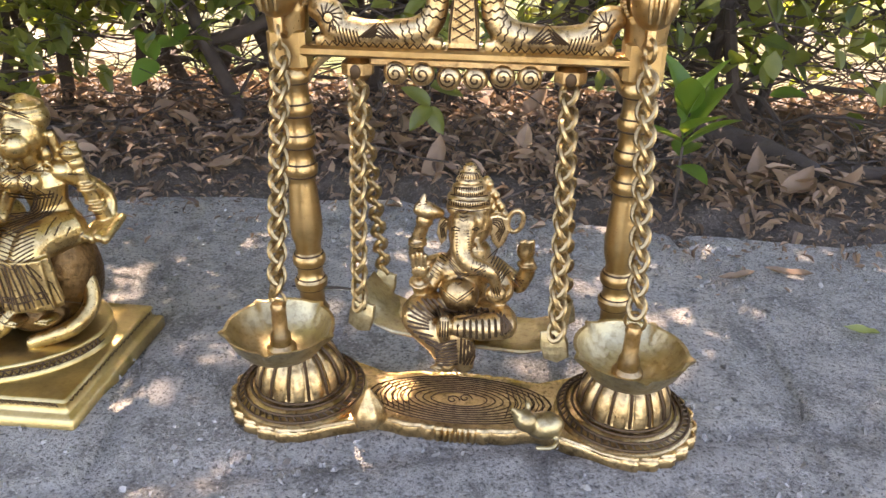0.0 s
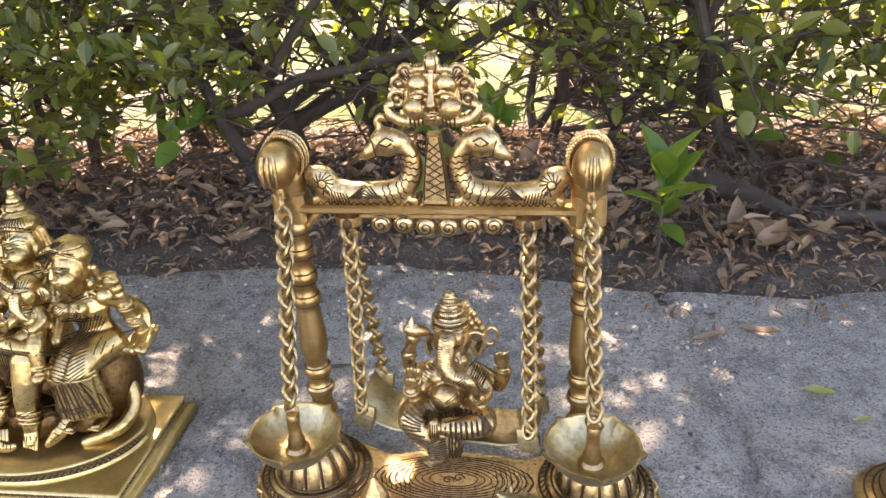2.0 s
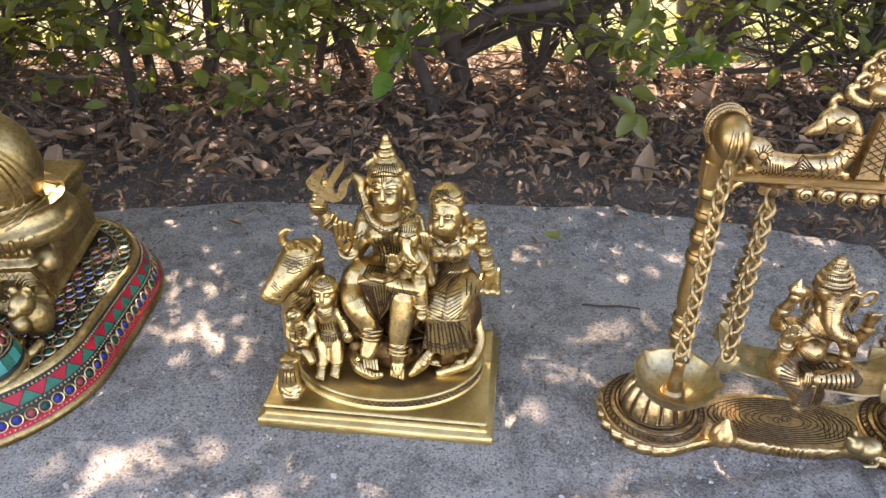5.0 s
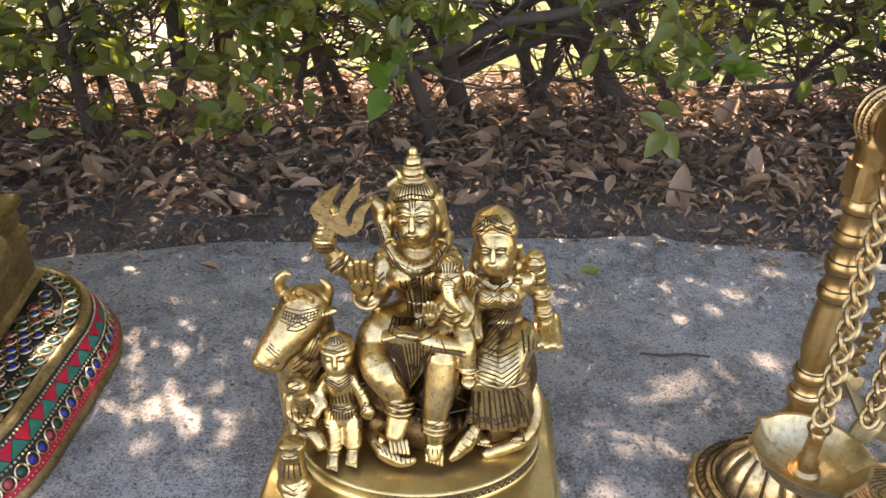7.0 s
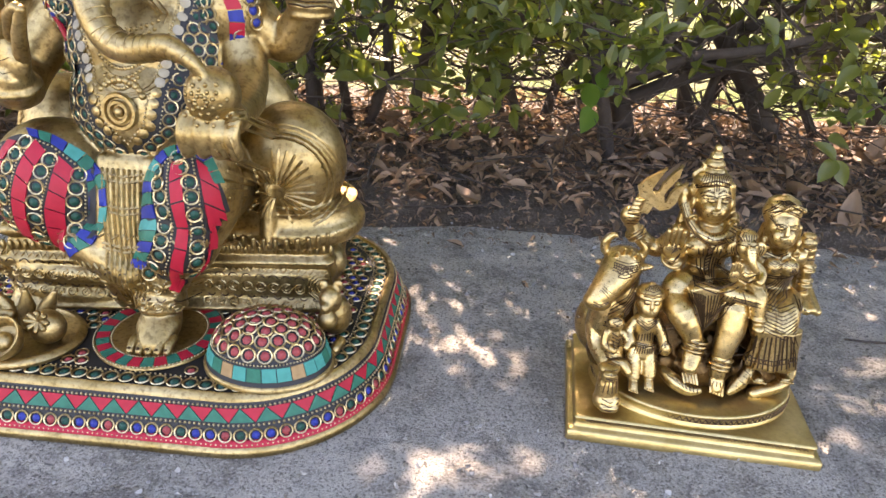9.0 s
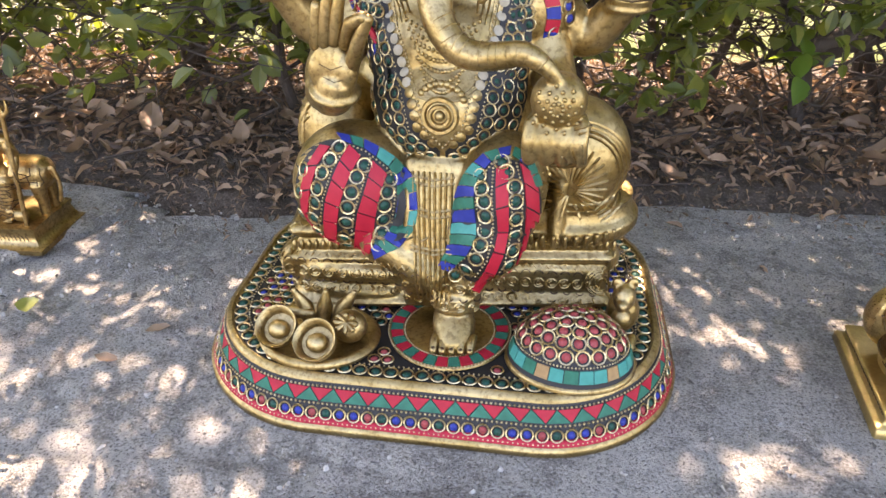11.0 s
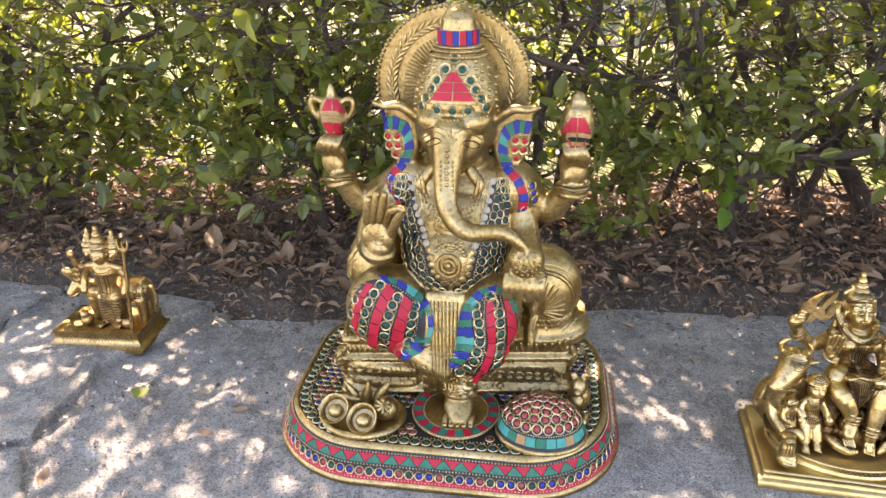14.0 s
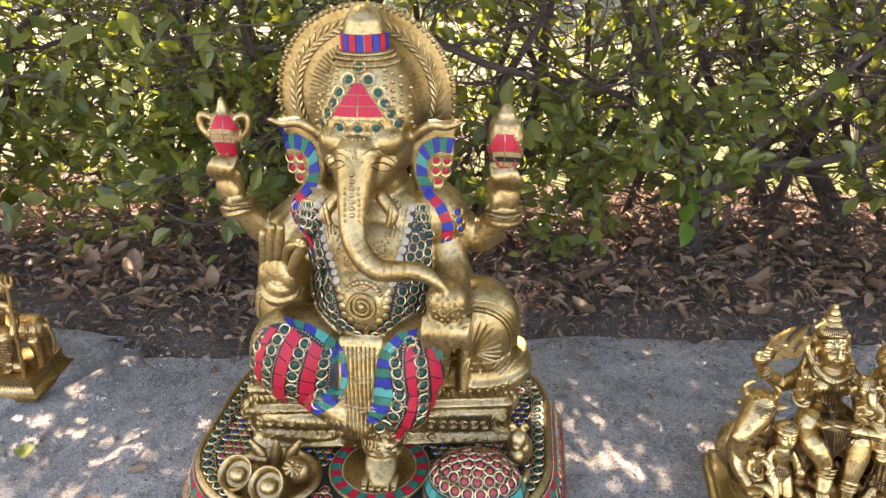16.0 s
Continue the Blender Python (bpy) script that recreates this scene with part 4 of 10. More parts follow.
        for i in range(9):
            px, pz = along(neck, i / 8)
            for w in (-1, 0, 1):
                ux, uz = (1, 0.2) if i > 3 else (0.35, 0.9)
                ox, oz = px + ux * 0.0036 * w + 0.0008 * (i % 2), pz + uz * 0.0036 * w
                chase([(ox - ux * 0.0019, oz - uz * 0.0019), (ox + 0.0010 * (i < 4), oz - 0.0012 * (i > 3)), (ox + ux * 0.0019, oz + uz * 0.0019)], 0.00045)
        # folded wing: nested bows; tail: a curl of ribs and rows of beads
        for k in range(5):
            chase([(0.0330 + 0.0018 * k, 0.2375), (0.0420 + 0.0006 * k, 0.2455 - 0.0017 * k), (0.0530 - 0.0016 * k, 0.2375)], 0.0006)
        for k in range(10):
            t = math.radians(10 + 26 * k)
            chase([(0.0690 + 0.0028 * math.cos(t), 0.2465 + 0.0028 * math.sin(t)), (0.0690 + 0.0066 * math.cos(t + 0.4), 0.2465 + 0.0066 * math.sin(t + 0.4))], 0.0005)
        chase([(0.0690 + 0.0026 * math.cos(0.6 * k), 0.2465 + 0.0026 * math.sin(0.6 * k)) for k in range(11)], 0.0005)
        for k in range(8):
            chase([(0.0530 + 0.0018 * k, 0.2350), (0.0545 + 0.0018 * k, 0.2400 + 0.0004 * k)], 0.0005)
        for k in range(14):
            chase([(0.0150 + 0.0042 * k, 0.2325), (0.0170 + 0.0042 * k, 0.2350), (0.0190 + 0.0042 * k, 0.2325)], 0.0004)
        chase([(0.0235, 0.2735), (0.0275, 0.2755), (0.0320, 0.2725)], 0.0006)
        chase([(0.0245, 0.2722), (0.0275, 0.2705), (0.0315, 0.2718)], 0.0005)
        chase([(0.0365, 0.2730), (0.0352, 0.2680), (0.0345, 0.2635)], 0.0006)
        part("chased_line", ln, PATINA, body)
    stalk = part("stalk", Clay().plate([(-0.008, 0.0), (0.008, 0.0), (0.0078, 0.012), (0.0055, 0.03), (0.0038, 0.045), (-0.0038, 0.045), (-0.0055, 0.03), (-0.0078, 0.012)], 0.010, (0, 0.002, 0.232)), BRASS_ORNATE, bar)
    hx = Clay()
    for k in range(7):
        z = 0.2375 + k * 0.0048
        w = 0.0055 - 0.00035 * k
        hx.tube([(-w, -0.0032, z), (w, -0.0032, z + 0.006)], 0.0004, 4)
        hx.tube([(w, -0.0032, z), (-w, -0.0032, z + 0.006)], 0.0004, 4)
    hx.tube([(-0.0068, -0.0032, 0.236), (-0.0066, -0.0032, 0.244), (-0.0048, -0.0032, 0.262), (-0.003, -0.0032, 0.275)], 0.0005, 4).tube([(0.0068, -0.0032, 0.236), (0.0066, -0.0032, 0.244), (0.0048, -0.0032, 0.262), (0.003, -0.0032, 0.275)], 0.0005, 4)
    tagged(part("crosshatch", hx, PATINA, stalk), kind="stuff")
    # the mask: puffed cheeks, heavy brows, a curled and corded mane, a ribbed knob on top
    mk = Clay(2).ball((0, 0.004, 0.2985), (0.0165, 0.0075, 0.0170)).ball((0, 0.002, 0.2865), (0.0085, 0.006, 0.0055))
    for sx in (-1, 1):
        mk.ball((sx * 0.0098, -0.0030, 0.2925), (0.0072, 0.0062, 0.0064)).ball((sx * 0.0078, -0.0012, 0.3055), (0.0064, 0.0050, 0.0058))
        mk.tube([(sx * 0.0026, -0.0040, 0.3005), (sx * 0.0075, -0.0048, 0.3022), (sx * 0.0125, -0.0030, 0.3000)], [0.0012, 0.0014, 0.0009], 7)
        mk.ball((sx * 0.0074, -0.0040, 0.2992), (0.0030, 0.0020, 0.0016))
        # lower sweep of the mane, curling up at its end
        mk.tube([(sx * 0.0050, 0.0005, 0.2852), (sx * 0.0120, 0.0005, 0.2838), (sx * 0.0200, 0.001, 0.2850), (sx * 0.0255, 0.001, 0.2885), (sx * 0.0262, 0.001, 0.2925), (sx * 0.0235, 0.0, 0.2935)], [0.0028, 0.0034, 0.0036, 0.0034, 0.0028, 0.0018], 9)
        for q, rr in (((0.0205, 0.2975), 0.0042), ((0.0190, 0.3060), 0.0040), ((0.0150, 0.3125), 0.0036)):
            mk.ring((sx * q[0], 0.001, q[1]), rr, 0.0018, (sx * 0.2, 1, 0.15), 16).ball((sx * q[0], 0.0, q[1]), 0.0017, None, 8, 6)
        mk.tube([(sx * 0.0040, 0.0, 0.3135), (sx * 0.0090, 0.0, 0.3140), (sx * 0.0135, 0.001, 0.3105), (sx * 0.0160, 0.001, 0.3055)], [0.0022, 0.0026, 0.0026, 0.0020], 8)
    mk.tube([(0, -0.0030, 0.3120), (0, -0.0062, 0.3020), (0, -0.0088, 0.2955)], [0.0017, 0.0017, 0.0030], 8).ball((0.0022, -0.0070, 0.2948), 0.0016, None, 8, 6).ball((-0.0022, -0.0070, 0.2948), 0.0016, None, 8, 6)
    mk.ball((0, -0.0062, 0.2895), (0.0036, 0.0020, 0.0013)).ball((0, -0.0060, 0.2875), (0.0030, 0.0020, 0.0013)).ball((0, 0.001, 0.3172), (0.0050, 0.0050, 0.0062))
    face = part("mask", fused(mk, 0.0006, 1, 0.4), BRASS_ORNATE, bar, "cast maned lion face with puffed cheeks", angle=0)
    ml = Clay()
    on_mask = Skin(mk, (0, 1, 0))
    def score(pts, r=0.0005):
        line(ml, on_mask, pts, 0.0, r, 0)
    for sx in (-1, 1):
        score([(sx * 0.0040, 0.2995), (sx * 0.0075, 0.3006), (sx * 0.0108, 0.2990)], 0.0005)
        score([(sx * 0.0042, 0.2988), (sx * 0.0075, 0.2976), (sx * 0.0106, 0.2986)], 0.0005)
        score([(sx * 0.0030, 0.3032), (sx * 0.0080, 0.3046), (sx * 0.0130, 0.3020)], 0.0005)
        for k in range(12):
            f = k / 11
            x0, z0 = along([(0.0060, 0.2830), (0.0120, 0.2808), (0.0200, 0.2818), (0.0275, 0.2860), (0.0288, 0.2920)], f)
            x1, z1 = along([(0.0055, 0.2872), (0.0120, 0.2868), (0.0200, 0.2882), (0.0235, 0.2905), (0.0240, 0.2920)], f)
            score([(sx * x0, z0), (sx * x1, z1)], 0.0005)
        for k in range(9):
            f = k / 8
            x0, z0 = along([(0.0050, 0.3118), (0.0100, 0.3118), (0.0140, 0.3075)], f)
            x1, z1 = along([(0.0055, 0.3160), (0.0115, 0.3160), (0.0178, 0.3105)], f)
            score([(sx * x0, z0), (sx * x1, z1)], 0.0005)
        for qx, qz in ((0.0205, 0.2975), (0.0190, 0.3060), (0.0150, 0.3125)):
            score([(sx * qx + 0.0028 * math.cos(0.7 * k), qz + 0.0028 * math.sin(0.7 * k)) for k in range(9)], 0.0005)
        score([(sx * 0.0165, 0.3000), (sx * 0.0172, 0.2930), (sx * 0.0130, 0.2868)], 0.0006)
        score([(sx * 0.0022, 0.3215), (sx * 0.0028, 0.3170), (sx * 0.0022, 0.3125)], 0.0005)
    score([(-0.0040, 0.2886), (0, 0.2882), (0.0040, 0.2886)], 0.0005)
    part("chased_line", ml, PATINA, face)
    # seat: a shallow brass tray with flared, lugged ends, hung on four chains
    turn = pose(0.0005, 0.002, 0, 0, 0, -9)
    prof = [(-0.0640, 0.0850), (-0.0575, 0.0770), (-0.0500, 0.0705), (-0.0400, 0.0670), (0.0, 0.0655), (0.0400, 0.0670), (0.0500, 0.0705), (0.0575, 0.0770), (0.0640, 0.0850)]
    seat = part("seat", Clay().grid([[(px, -0.0185, pz - 0.0028), (px, 0.0185, pz - 0.0028), (px, 0.0200, pz - 0.0010), (px, 0.0190, pz), (px, -0.0190, pz), (px, -0.0200, pz - 0.0010)] for px, pz in prof]), BRASS_BOWL, sw, "plain brass swing seat with upswept ends", turn)
    for sx in (-1, 1):
        for sy in (-1, 1):
            lug = part("seat_lug", Clay().plate([(-0.0062, 0.0085), (0.0062, 0.0085), (0.0080, 0.0), (0.0070, -0.0095), (0.0, -0.0125), (-0.0070, -0.0095), (-0.0080, 0.0)], 0.0032), BRASS_BOWL, seat, m=pose(sx * 0.0575, sy * 0.0205, 0.0765, 0, -sx * 14, 0))
            # lug isn't pierced: a dark button stands in for the shade inside its hole
            part("dark_hole_spot", Clay().ball((0, sy * 0.0016, 0.0052), (0.0019, 0.0006, 0.0019), None, 10, 5), PATINA, lug)
            tip = turn @ Vector((sx * 0.0585, sy * 0.0225, 0.0825))
            chain(sw, tip, (sx * 0.0558 - 0.0045, 0.0005 + sy * 0.002, 0.2155))
    # little lotus bud and mouse on the base
    bud = Clay().lathe([(0.0095, 0.0), (0.0105, 0.004), (0.009, 0.010), (0.0065, 0.0145), (0.004, 0.018), (0.0012, 0.0235)], ripple=lambda b, i: 1 + 0.08 * math.cos(6 * b))
    part("lotus_bud", bud, BRASS_ORNATE, sw, "small cast lotus bud", pose(-0.0535, -0.0275, 0.0115))
    ms = Clay(2).ball((0.006, 0, 0.008), (0.012, 0.0085, 0.0085)).ball((-0.006, -0.002, 0.013), (0.008, 0.006, 0.0065), (0, 35, 0)).tube([(-0.010, -0.002, 0.017), (-0.0145, -0.003, 0.0225)], [0.004, 0.0014], 8).ball((-0.004, 0.005, 0.018), (0.002, 0.003, 0.004)).tube([(0.015, 0, 0.004), (0.010, -0.012, 0.002), (0.0, -0.013, 0.002)], 0.0015, 6)
    part("mouse", fused(ms, 0.0009, 2), BRASS_BOWL, sw, "small cast mouse looking up", pose(0.0475, -0.030, 0.0115, 0, 0, 8), angle=0)
    return sw


swing = brass_swing()


def oil_lamp(x, y, z, top):
    lamp = thing("hanging_oil_lamp", "small brass oil lamp bowl hung on a chain from the swing", "oil lamp", pose(x, y, z), group="lamps of the swing")
    lips = 5
    def rip(b, i):
        k = abs(math.cos(lips * (b + 0.3) / 2)) ** 60
        return 1 + (0.11 * k if i in (4, 5, 6) else 0)
    prof = [(0.004, 0.0), (0.014, 0.0008), (0.024, 0.006), (0.0295, 0.0125), (0.0325, 0.0185), (0.0335, 0.0205), (0.0315, 0.0202), (0.028, 0.0135), (0.022, 0.008), (0.012, 0.004), (0.002, 0.0035)]
    prof = [(r * 0.93, z) for r, z in prof]
    part("bowl", Clay().lathe(prof, seg=120, ripple=rip), BRASS_BOWL, lamp)
    pin = part("pin", Clay().lathe([(0.0085, 0.003), (0.0085, 0.006), (0.0062, 0.008), (0.0058, 0.014), (0.0045, 0.016), (0.0042, 0.030), (0.0046, 0.032), (0.0035, 0.0345), (0.001, 0.035)], seg=18), BRASS_SWING, lamp)
    part("pin_ring", Clay().ring((0, 0, 0.0375), 0.0055, 0.0010, (0.5, 1, 0), 16), BRASS_CHAIN, pin)
    chain(lamp, (0, 0, 0.0425), (Vector(top) - Vector((x, y, z))))
    return lamp


oil_lamp(-0.052, 0.4195, 0.0605, tuple(SWING @ Vector((-0.0968, -0.0135, 0.2315))))
oil_lamp(0.1445, 0.4030, 0.0625, tuple(SWING @ Vector((0.0872, -0.0135, 0.2315))))


# ---- the cast figures: each one mesh ----
def bead(c, p, n, r, stone, wire):
    """A round stone in a wire collar."""
    c.mat(wire).ring(p + n * 0.0006, r, r * 0.15, n, 12, 5)
    q = Vector((0, 0, 1)).rotation_difference(n).to_euler()
    c.mat(stone).ball(p, (r * 0.66, r * 0.66, r * 0.30), [math.degrees(a) for a in q], 8, 4)


def dot(c, p, n, r, m):
    c.mat(m).ball(p + n * r * 0.3, r, None, 6, 4)


def tile(c, pts, normals, h, m):
    """A cut stone laid on the surface: four corners, raised by h, with a thin gap round it."""
    mid = sum(pts, Vector()) / len(pts)
    up = [mid + (p - mid) * 0.93 + n * h for p, n in zip(pts, normals)]
    low = [mid + (p - mid) * 0.95 - n * 0.002 for p, n in zip(pts, normals)]
    k = len(pts)
    nn = sum(normals, Vector()).normalized()
    faces = [tuple(range(k))] + [(i, i + k, (i + 1) % k + k, (i + 1) % k) for i in range(k)]
    if (up[1] - up[0]).cross(up[2] - up[0]).dot(nn) < 0:
        faces = [f[::-1] for f in faces]
    c.mat(m).put(up + low, faces)


def cell(c, skin, quad, y, h, m, k=3):
    """A cut stone that follows the surface: a quad of (x, z) places, raised by h."""
    mx, mz = sum(q[0] for q in quad) / 4, sum(q[1] for q in quad) / 4
    q = [(mx + (x - mx) * 0.92, mz + (z - mz) * 0.92) for x, z in quad]
    top, low = [], []
    for j in range(k + 1):
        for i in range(k + 1):
            u, v = i / k, j / k
            x = (q[0][0] * (1 - u) + q[1][0] * u) * (1 - v) + (q[3][0] * (1 - u) + q[2][0] * u) * v
            z = (q[0][1] * (1 - u) + q[1][1] * u) * (1 - v) + (q[3][1] * (1 - u) + q[2][1] * u) * v
            p, n = skin.at(x, z, y)
            top.append(p + n * h)
            low.append(p - n * 0.001)
    s = k + 1
    faces = [(j * s + i, j * s + i + 1, (j + 1) * s + i + 1, (j + 1) * s + i) for j in range(k) for i in range(k)]
    loop = [i for i in range(k)] + [j * s + k for j in range(k)] + [k * s + i for i in range(k, 0, -1)] + [j * s for j in range(k, 0, -1)]
    o = len(top)
    faces += [(a, b, b + o, a + o) for a, b in zip(loop, loop[1:] + loop[:1])]
    if (top[1] - top[0]).cross(top[s] - top[0]).dot(skin.way) > 0:
        faces = [f[::-1] for f in faces]
    c.mat(m).put(top + low, faces)


def arc(cx, cz, r, a0, a1, k=8, sq=1.0):
    return [(cx + r * math.cos(radians(a0 + (a1 - a0) * i / k)), cz + r * sq * math.sin(radians(a0 + (a1 - a0) * i / k))) for i in range(k + 1)]


def palm(c, p, size, turn=(0, 0, 0), fine=None):
    """An open palm, fingers up."""
    m = Matrix.Translation(p) @ Euler([radians(a) for a in turn]).to_matrix().to_4x4()
    c.add(Clay(2).ball((0, 0, 0), (size * 0.42, size * 0.15, size * 0.42)), m)
    h = Clay(2).mat(0)
    for i in range(4):
        x = size * (-0.3 + 0.2 * i)
        h.tube([(x, 0, size * 0.25), (x * 1.05, -size * 0.03, size * (0.90 + 0.12 * (i in (1, 2))))], size * 0.112, 7)
    h.tube([(size * 0.36, 0, -size * 0.05), (size * 0.5, -size * 0.12, size * 0.35)], [size * 0.13, size * 0.1], 7)
    (fine or c).add(h, m)


def bare_foot(c, heel, toe, w, fine=None):
    heel, toe = Vector(heel), Vector(toe)
    c.tube([heel, heel.lerp(toe, 0.6), toe], [w * 0.42, w * 0.48, w * 0.4], 10, 0.7)
    side = (toe - heel).cross(Vector((0, 0, 1))).normalized()
    d = (toe - heel).normalized()
    for i in range(5):
        o = toe + side * w * (-0.36 + 0.18 * i)
        (fine or c).mat(0).tube([o - d * w * 0.2, o + d * w * (0.46 - 0.05 * i)], w * 0.105, 8)


def topknot(c, base, r, h, turns):
    """A piled, ringed tall headdress."""
    x, y, z = base
    for i in range(turns):
        f = i / turns
        c.lathe([(r * (1 - f) * 0.9 + 0.0006, h * f), (r * (1 - f) + 0.0008, h * (f + 0.35 / turns)), (r * (1 - f) * 0.85 + 0.0005, h * (f + 0.8 / turns)), (r * (1 - f) * 0.6, h * (f + 1.0 / turns))], (x, y, z), 16)


def cast_face(c, dark, o, s):
    """Nose, lips and brows in relief, eyes as thin dark lines; o: the face's front middle, s: half its width."""
    x, y, z = o
    c.tube([(x, y, z + 0.35 * s), (x, y - 0.18 * s, z - 0.25 * s)], [0.1 * s, 0.2 * s], 7)
    c.ball((x, y + 0.05 * s, z - 0.62 * s), (0.32 * s, 0.16 * s, 0.10 * s)).ball((x, y + 0.05 * s, z - 0.78 * s), (0.26 * s, 0.16 * s, 0.09 * s))
    for k in (-1, 1):
        c.ball((x + k * 0.42 * s, y + 0.12 * s, z + 0.12 * s), (0.26 * s, 0.14 * s, 0.13 * s))
        dark.mat(1).tube([(x + k * 0.16 * s, y + 0.02 * s, z + 0.08 * s), (x + k * 0.42 * s, y - 0.03 * s, z + 0.02 * s), (x + k * 0.70 * s, y + 0.12 * s, z + 0.10 * s)], 0.045 * s, 4)
        dark.mat(1).tube([(x + k * 0.14 * s, y - 0.0 * s, z + 0.34 * s), (x + k * 0.42 * s, y - 0.02 * s, z + 0.46 * s), (x + k * 0.74 * s, y + 0.14 * s, z + 0.36 * s)], 0.04 * s, 4)
    dark.mat(1).tube([(x - 0.3 * s, y + 0.0 * s, z - 0.69 * s), (x, y - 0.08 * s, z - 0.70 * s), (x + 0.3 * s, y + 0.0 * s, z - 0.69 * s)], 0.03 * s, 4)


def finish(name, label, origin, clay, mats, category="figurine"):
    o = Vector(origin)
    clay.v = [tuple(Vector(p) - o) for p in clay.v]
    return tagged(part(name, clay, mats, angle=58, m=Matrix.Translation(o)), label, category)


def rungs(c, skin, n, y, r, a, b):
    """n chased strokes from one line of (x, z) places to another."""
    for k in range(n):
        f = k / max(n - 1, 1)
        line(c, skin, [along(a, f), along(b, f)], y, r)


def bands(c, skin, n, y, r, a, b):
    """n chased lines, evenly between one line of (x, z) places and another."""
    for k in range(n):
        f = k / max(n - 1, 1)
        line(c, skin, [(p[0] + (q[0] - p[0]) * f, p[1] + (q[1] - p[1]) * f) for p, q in zip(a, b)], y, r)


def family_group():
    """The seated family with their bull on a stepped plinth."""
    a = radians(-3.6)
    cx, cy = -0.2765, 0.4855
    def P(x, y, z):
        return (cx + x * math.cos(a) - y * math.sin(a), cy + x * math.sin(a) + y * math.cos(a), z)
    plinth = Clay()
    hx, hy = 0.0965, 0.0645
    rings = []
    for i, z in ((0.0, 0.0005), (0.0, 0.0085), (0.0012, 0.0098), (0.0045, 0.0102), (0.0052, 0.0115), (0.0060, 0.015), (0.0060, 0.0178), (0.0048, 0.0188), (0.0054, 0.0202), (0.0070, 0.0206), (0.03, 0.0206)):
        rings.append([P(sx * (hx - i) + dx * 0.0015, sy * (hy - i) + dy * 0.0015, z) for sx, sy, dx, dy in ((-1, -1, 0, 1), (-1, -1, 1, 0), (1, -1, -1, 0), (1, -1, 0, 1), (1, 1, 0, -1), (1, 1, -1, 0), (-1, 1, 1, 0), (-1, 1, 0, -1))])
    plinth.grid(rings)
    plinth.lathe([(1.0, 0.0205), (1.0, 0.0222), (0.985, 0.0230), (0.975, 0.0248), (0.975, 0.0285), (0.99, 0.0298), (0.985, 0.0312), (0.96, 0.0318), (0.02, 0.0318)], P(0.003, 0.004, 0), 64, squash=(0.0820, 0.0590))
    c, d = Clay(2), Clay()
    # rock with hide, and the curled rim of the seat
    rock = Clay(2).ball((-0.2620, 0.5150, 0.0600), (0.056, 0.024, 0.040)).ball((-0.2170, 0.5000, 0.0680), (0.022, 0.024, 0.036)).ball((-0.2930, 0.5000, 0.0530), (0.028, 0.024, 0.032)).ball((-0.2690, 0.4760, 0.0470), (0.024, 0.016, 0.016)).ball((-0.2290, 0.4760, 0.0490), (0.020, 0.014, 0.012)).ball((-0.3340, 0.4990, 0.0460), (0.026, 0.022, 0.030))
    c.tube([(-0.2290, 0.4640, 0.0340), (-0.2050, 0.4700, 0.0420), (-0.1970, 0.4850, 0.0520), (-0.2010, 0.4940, 0.0680), (-0.2100, 0.5000, 0.0780)], [0.0050, 0.0058, 0.0055, 0.0050, 0.0040], 10)
    c.tube([(-0.3030, 0.4690, 0.0460), (-0.2940, 0.4560, 0.0440), (-0.2840, 0.4520, 0.0400), (-0.2760, 0.4500, 0.0420)], [0.0042, 0.0062, 0.0050, 0.0026], 8)
    c.tube([(-0.2370, 0.4640, 0.0570), (-0.2440, 0.4580, 0.0480), (-0.2520, 0.4530, 0.0410)], [0.0045, 0.0060, 0.0030], 8)
    for k in range(6):
        rock.ball((-0.300 + 0.016 * k, 0.476 - 0.003 * (k % 2), 0.050 + 0.011 * ((k * 5) % 4)), 0.0085)
    # the tall seated figure: hips, waist, chest, shoulders, neck
    c.ball((-0.2700, 0.5100, 0.1050), (0.0250, 0.0180, 0.0150)).tube([(-0.2700, 0.5150, 0.1030), (-0.2720, 0.5180, 0.1170), (-0.2730, 0.5200, 0.1290), (-0.2730, 0.5210, 0.1400)], [0.0175, 0.0152, 0.0180, 0.0200], 16, 0.72, (0, 1, 0))
    c.ball((-0.2830, 0.5090, 0.1380), (0.0105, 0.008, 0.009)).ball((-0.2650, 0.5090, 0.1390), (0.0105, 0.008, 0.009))
    c.tube([(-0.2950, 0.5240, 0.1430), (-0.2740, 0.5260, 0.1460), (-0.2530, 0.5240, 0.1450)], [0.0082, 0.0100, 0.0082], 12).tube([(-0.2730, 0.5240, 0.1430), (-0.2740, 0.5210, 0.1600)], 0.0078)
    # head, hair band, piled hair
    c.ball((-0.2750, 0.5260, 0.1720), (0.0140, 0.0142, 0.0182)).ball((-0.2750, 0.5150, 0.1680), (0.0108, 0.0098, 0.0098))
    c.ball((-0.2770, 0.5320, 0.1880), (0.0152, 0.0150, 0.0085))
    topknot(c, (-0.2770, 0.5340, 0.1920), 0.0098, 0.0235, 4)
    for s in (-1, 1):
        c.ball((-0.2760 + s * 0.0148, 0.5220, 0.1700), (0.0022, 0.0034, 0.0062))
        c.ring((-0.2750 + s * 0.0156, 0.5140, 0.1600), 0.0034, 0.0013, (s * 0.3, 1, 0.2), 14)
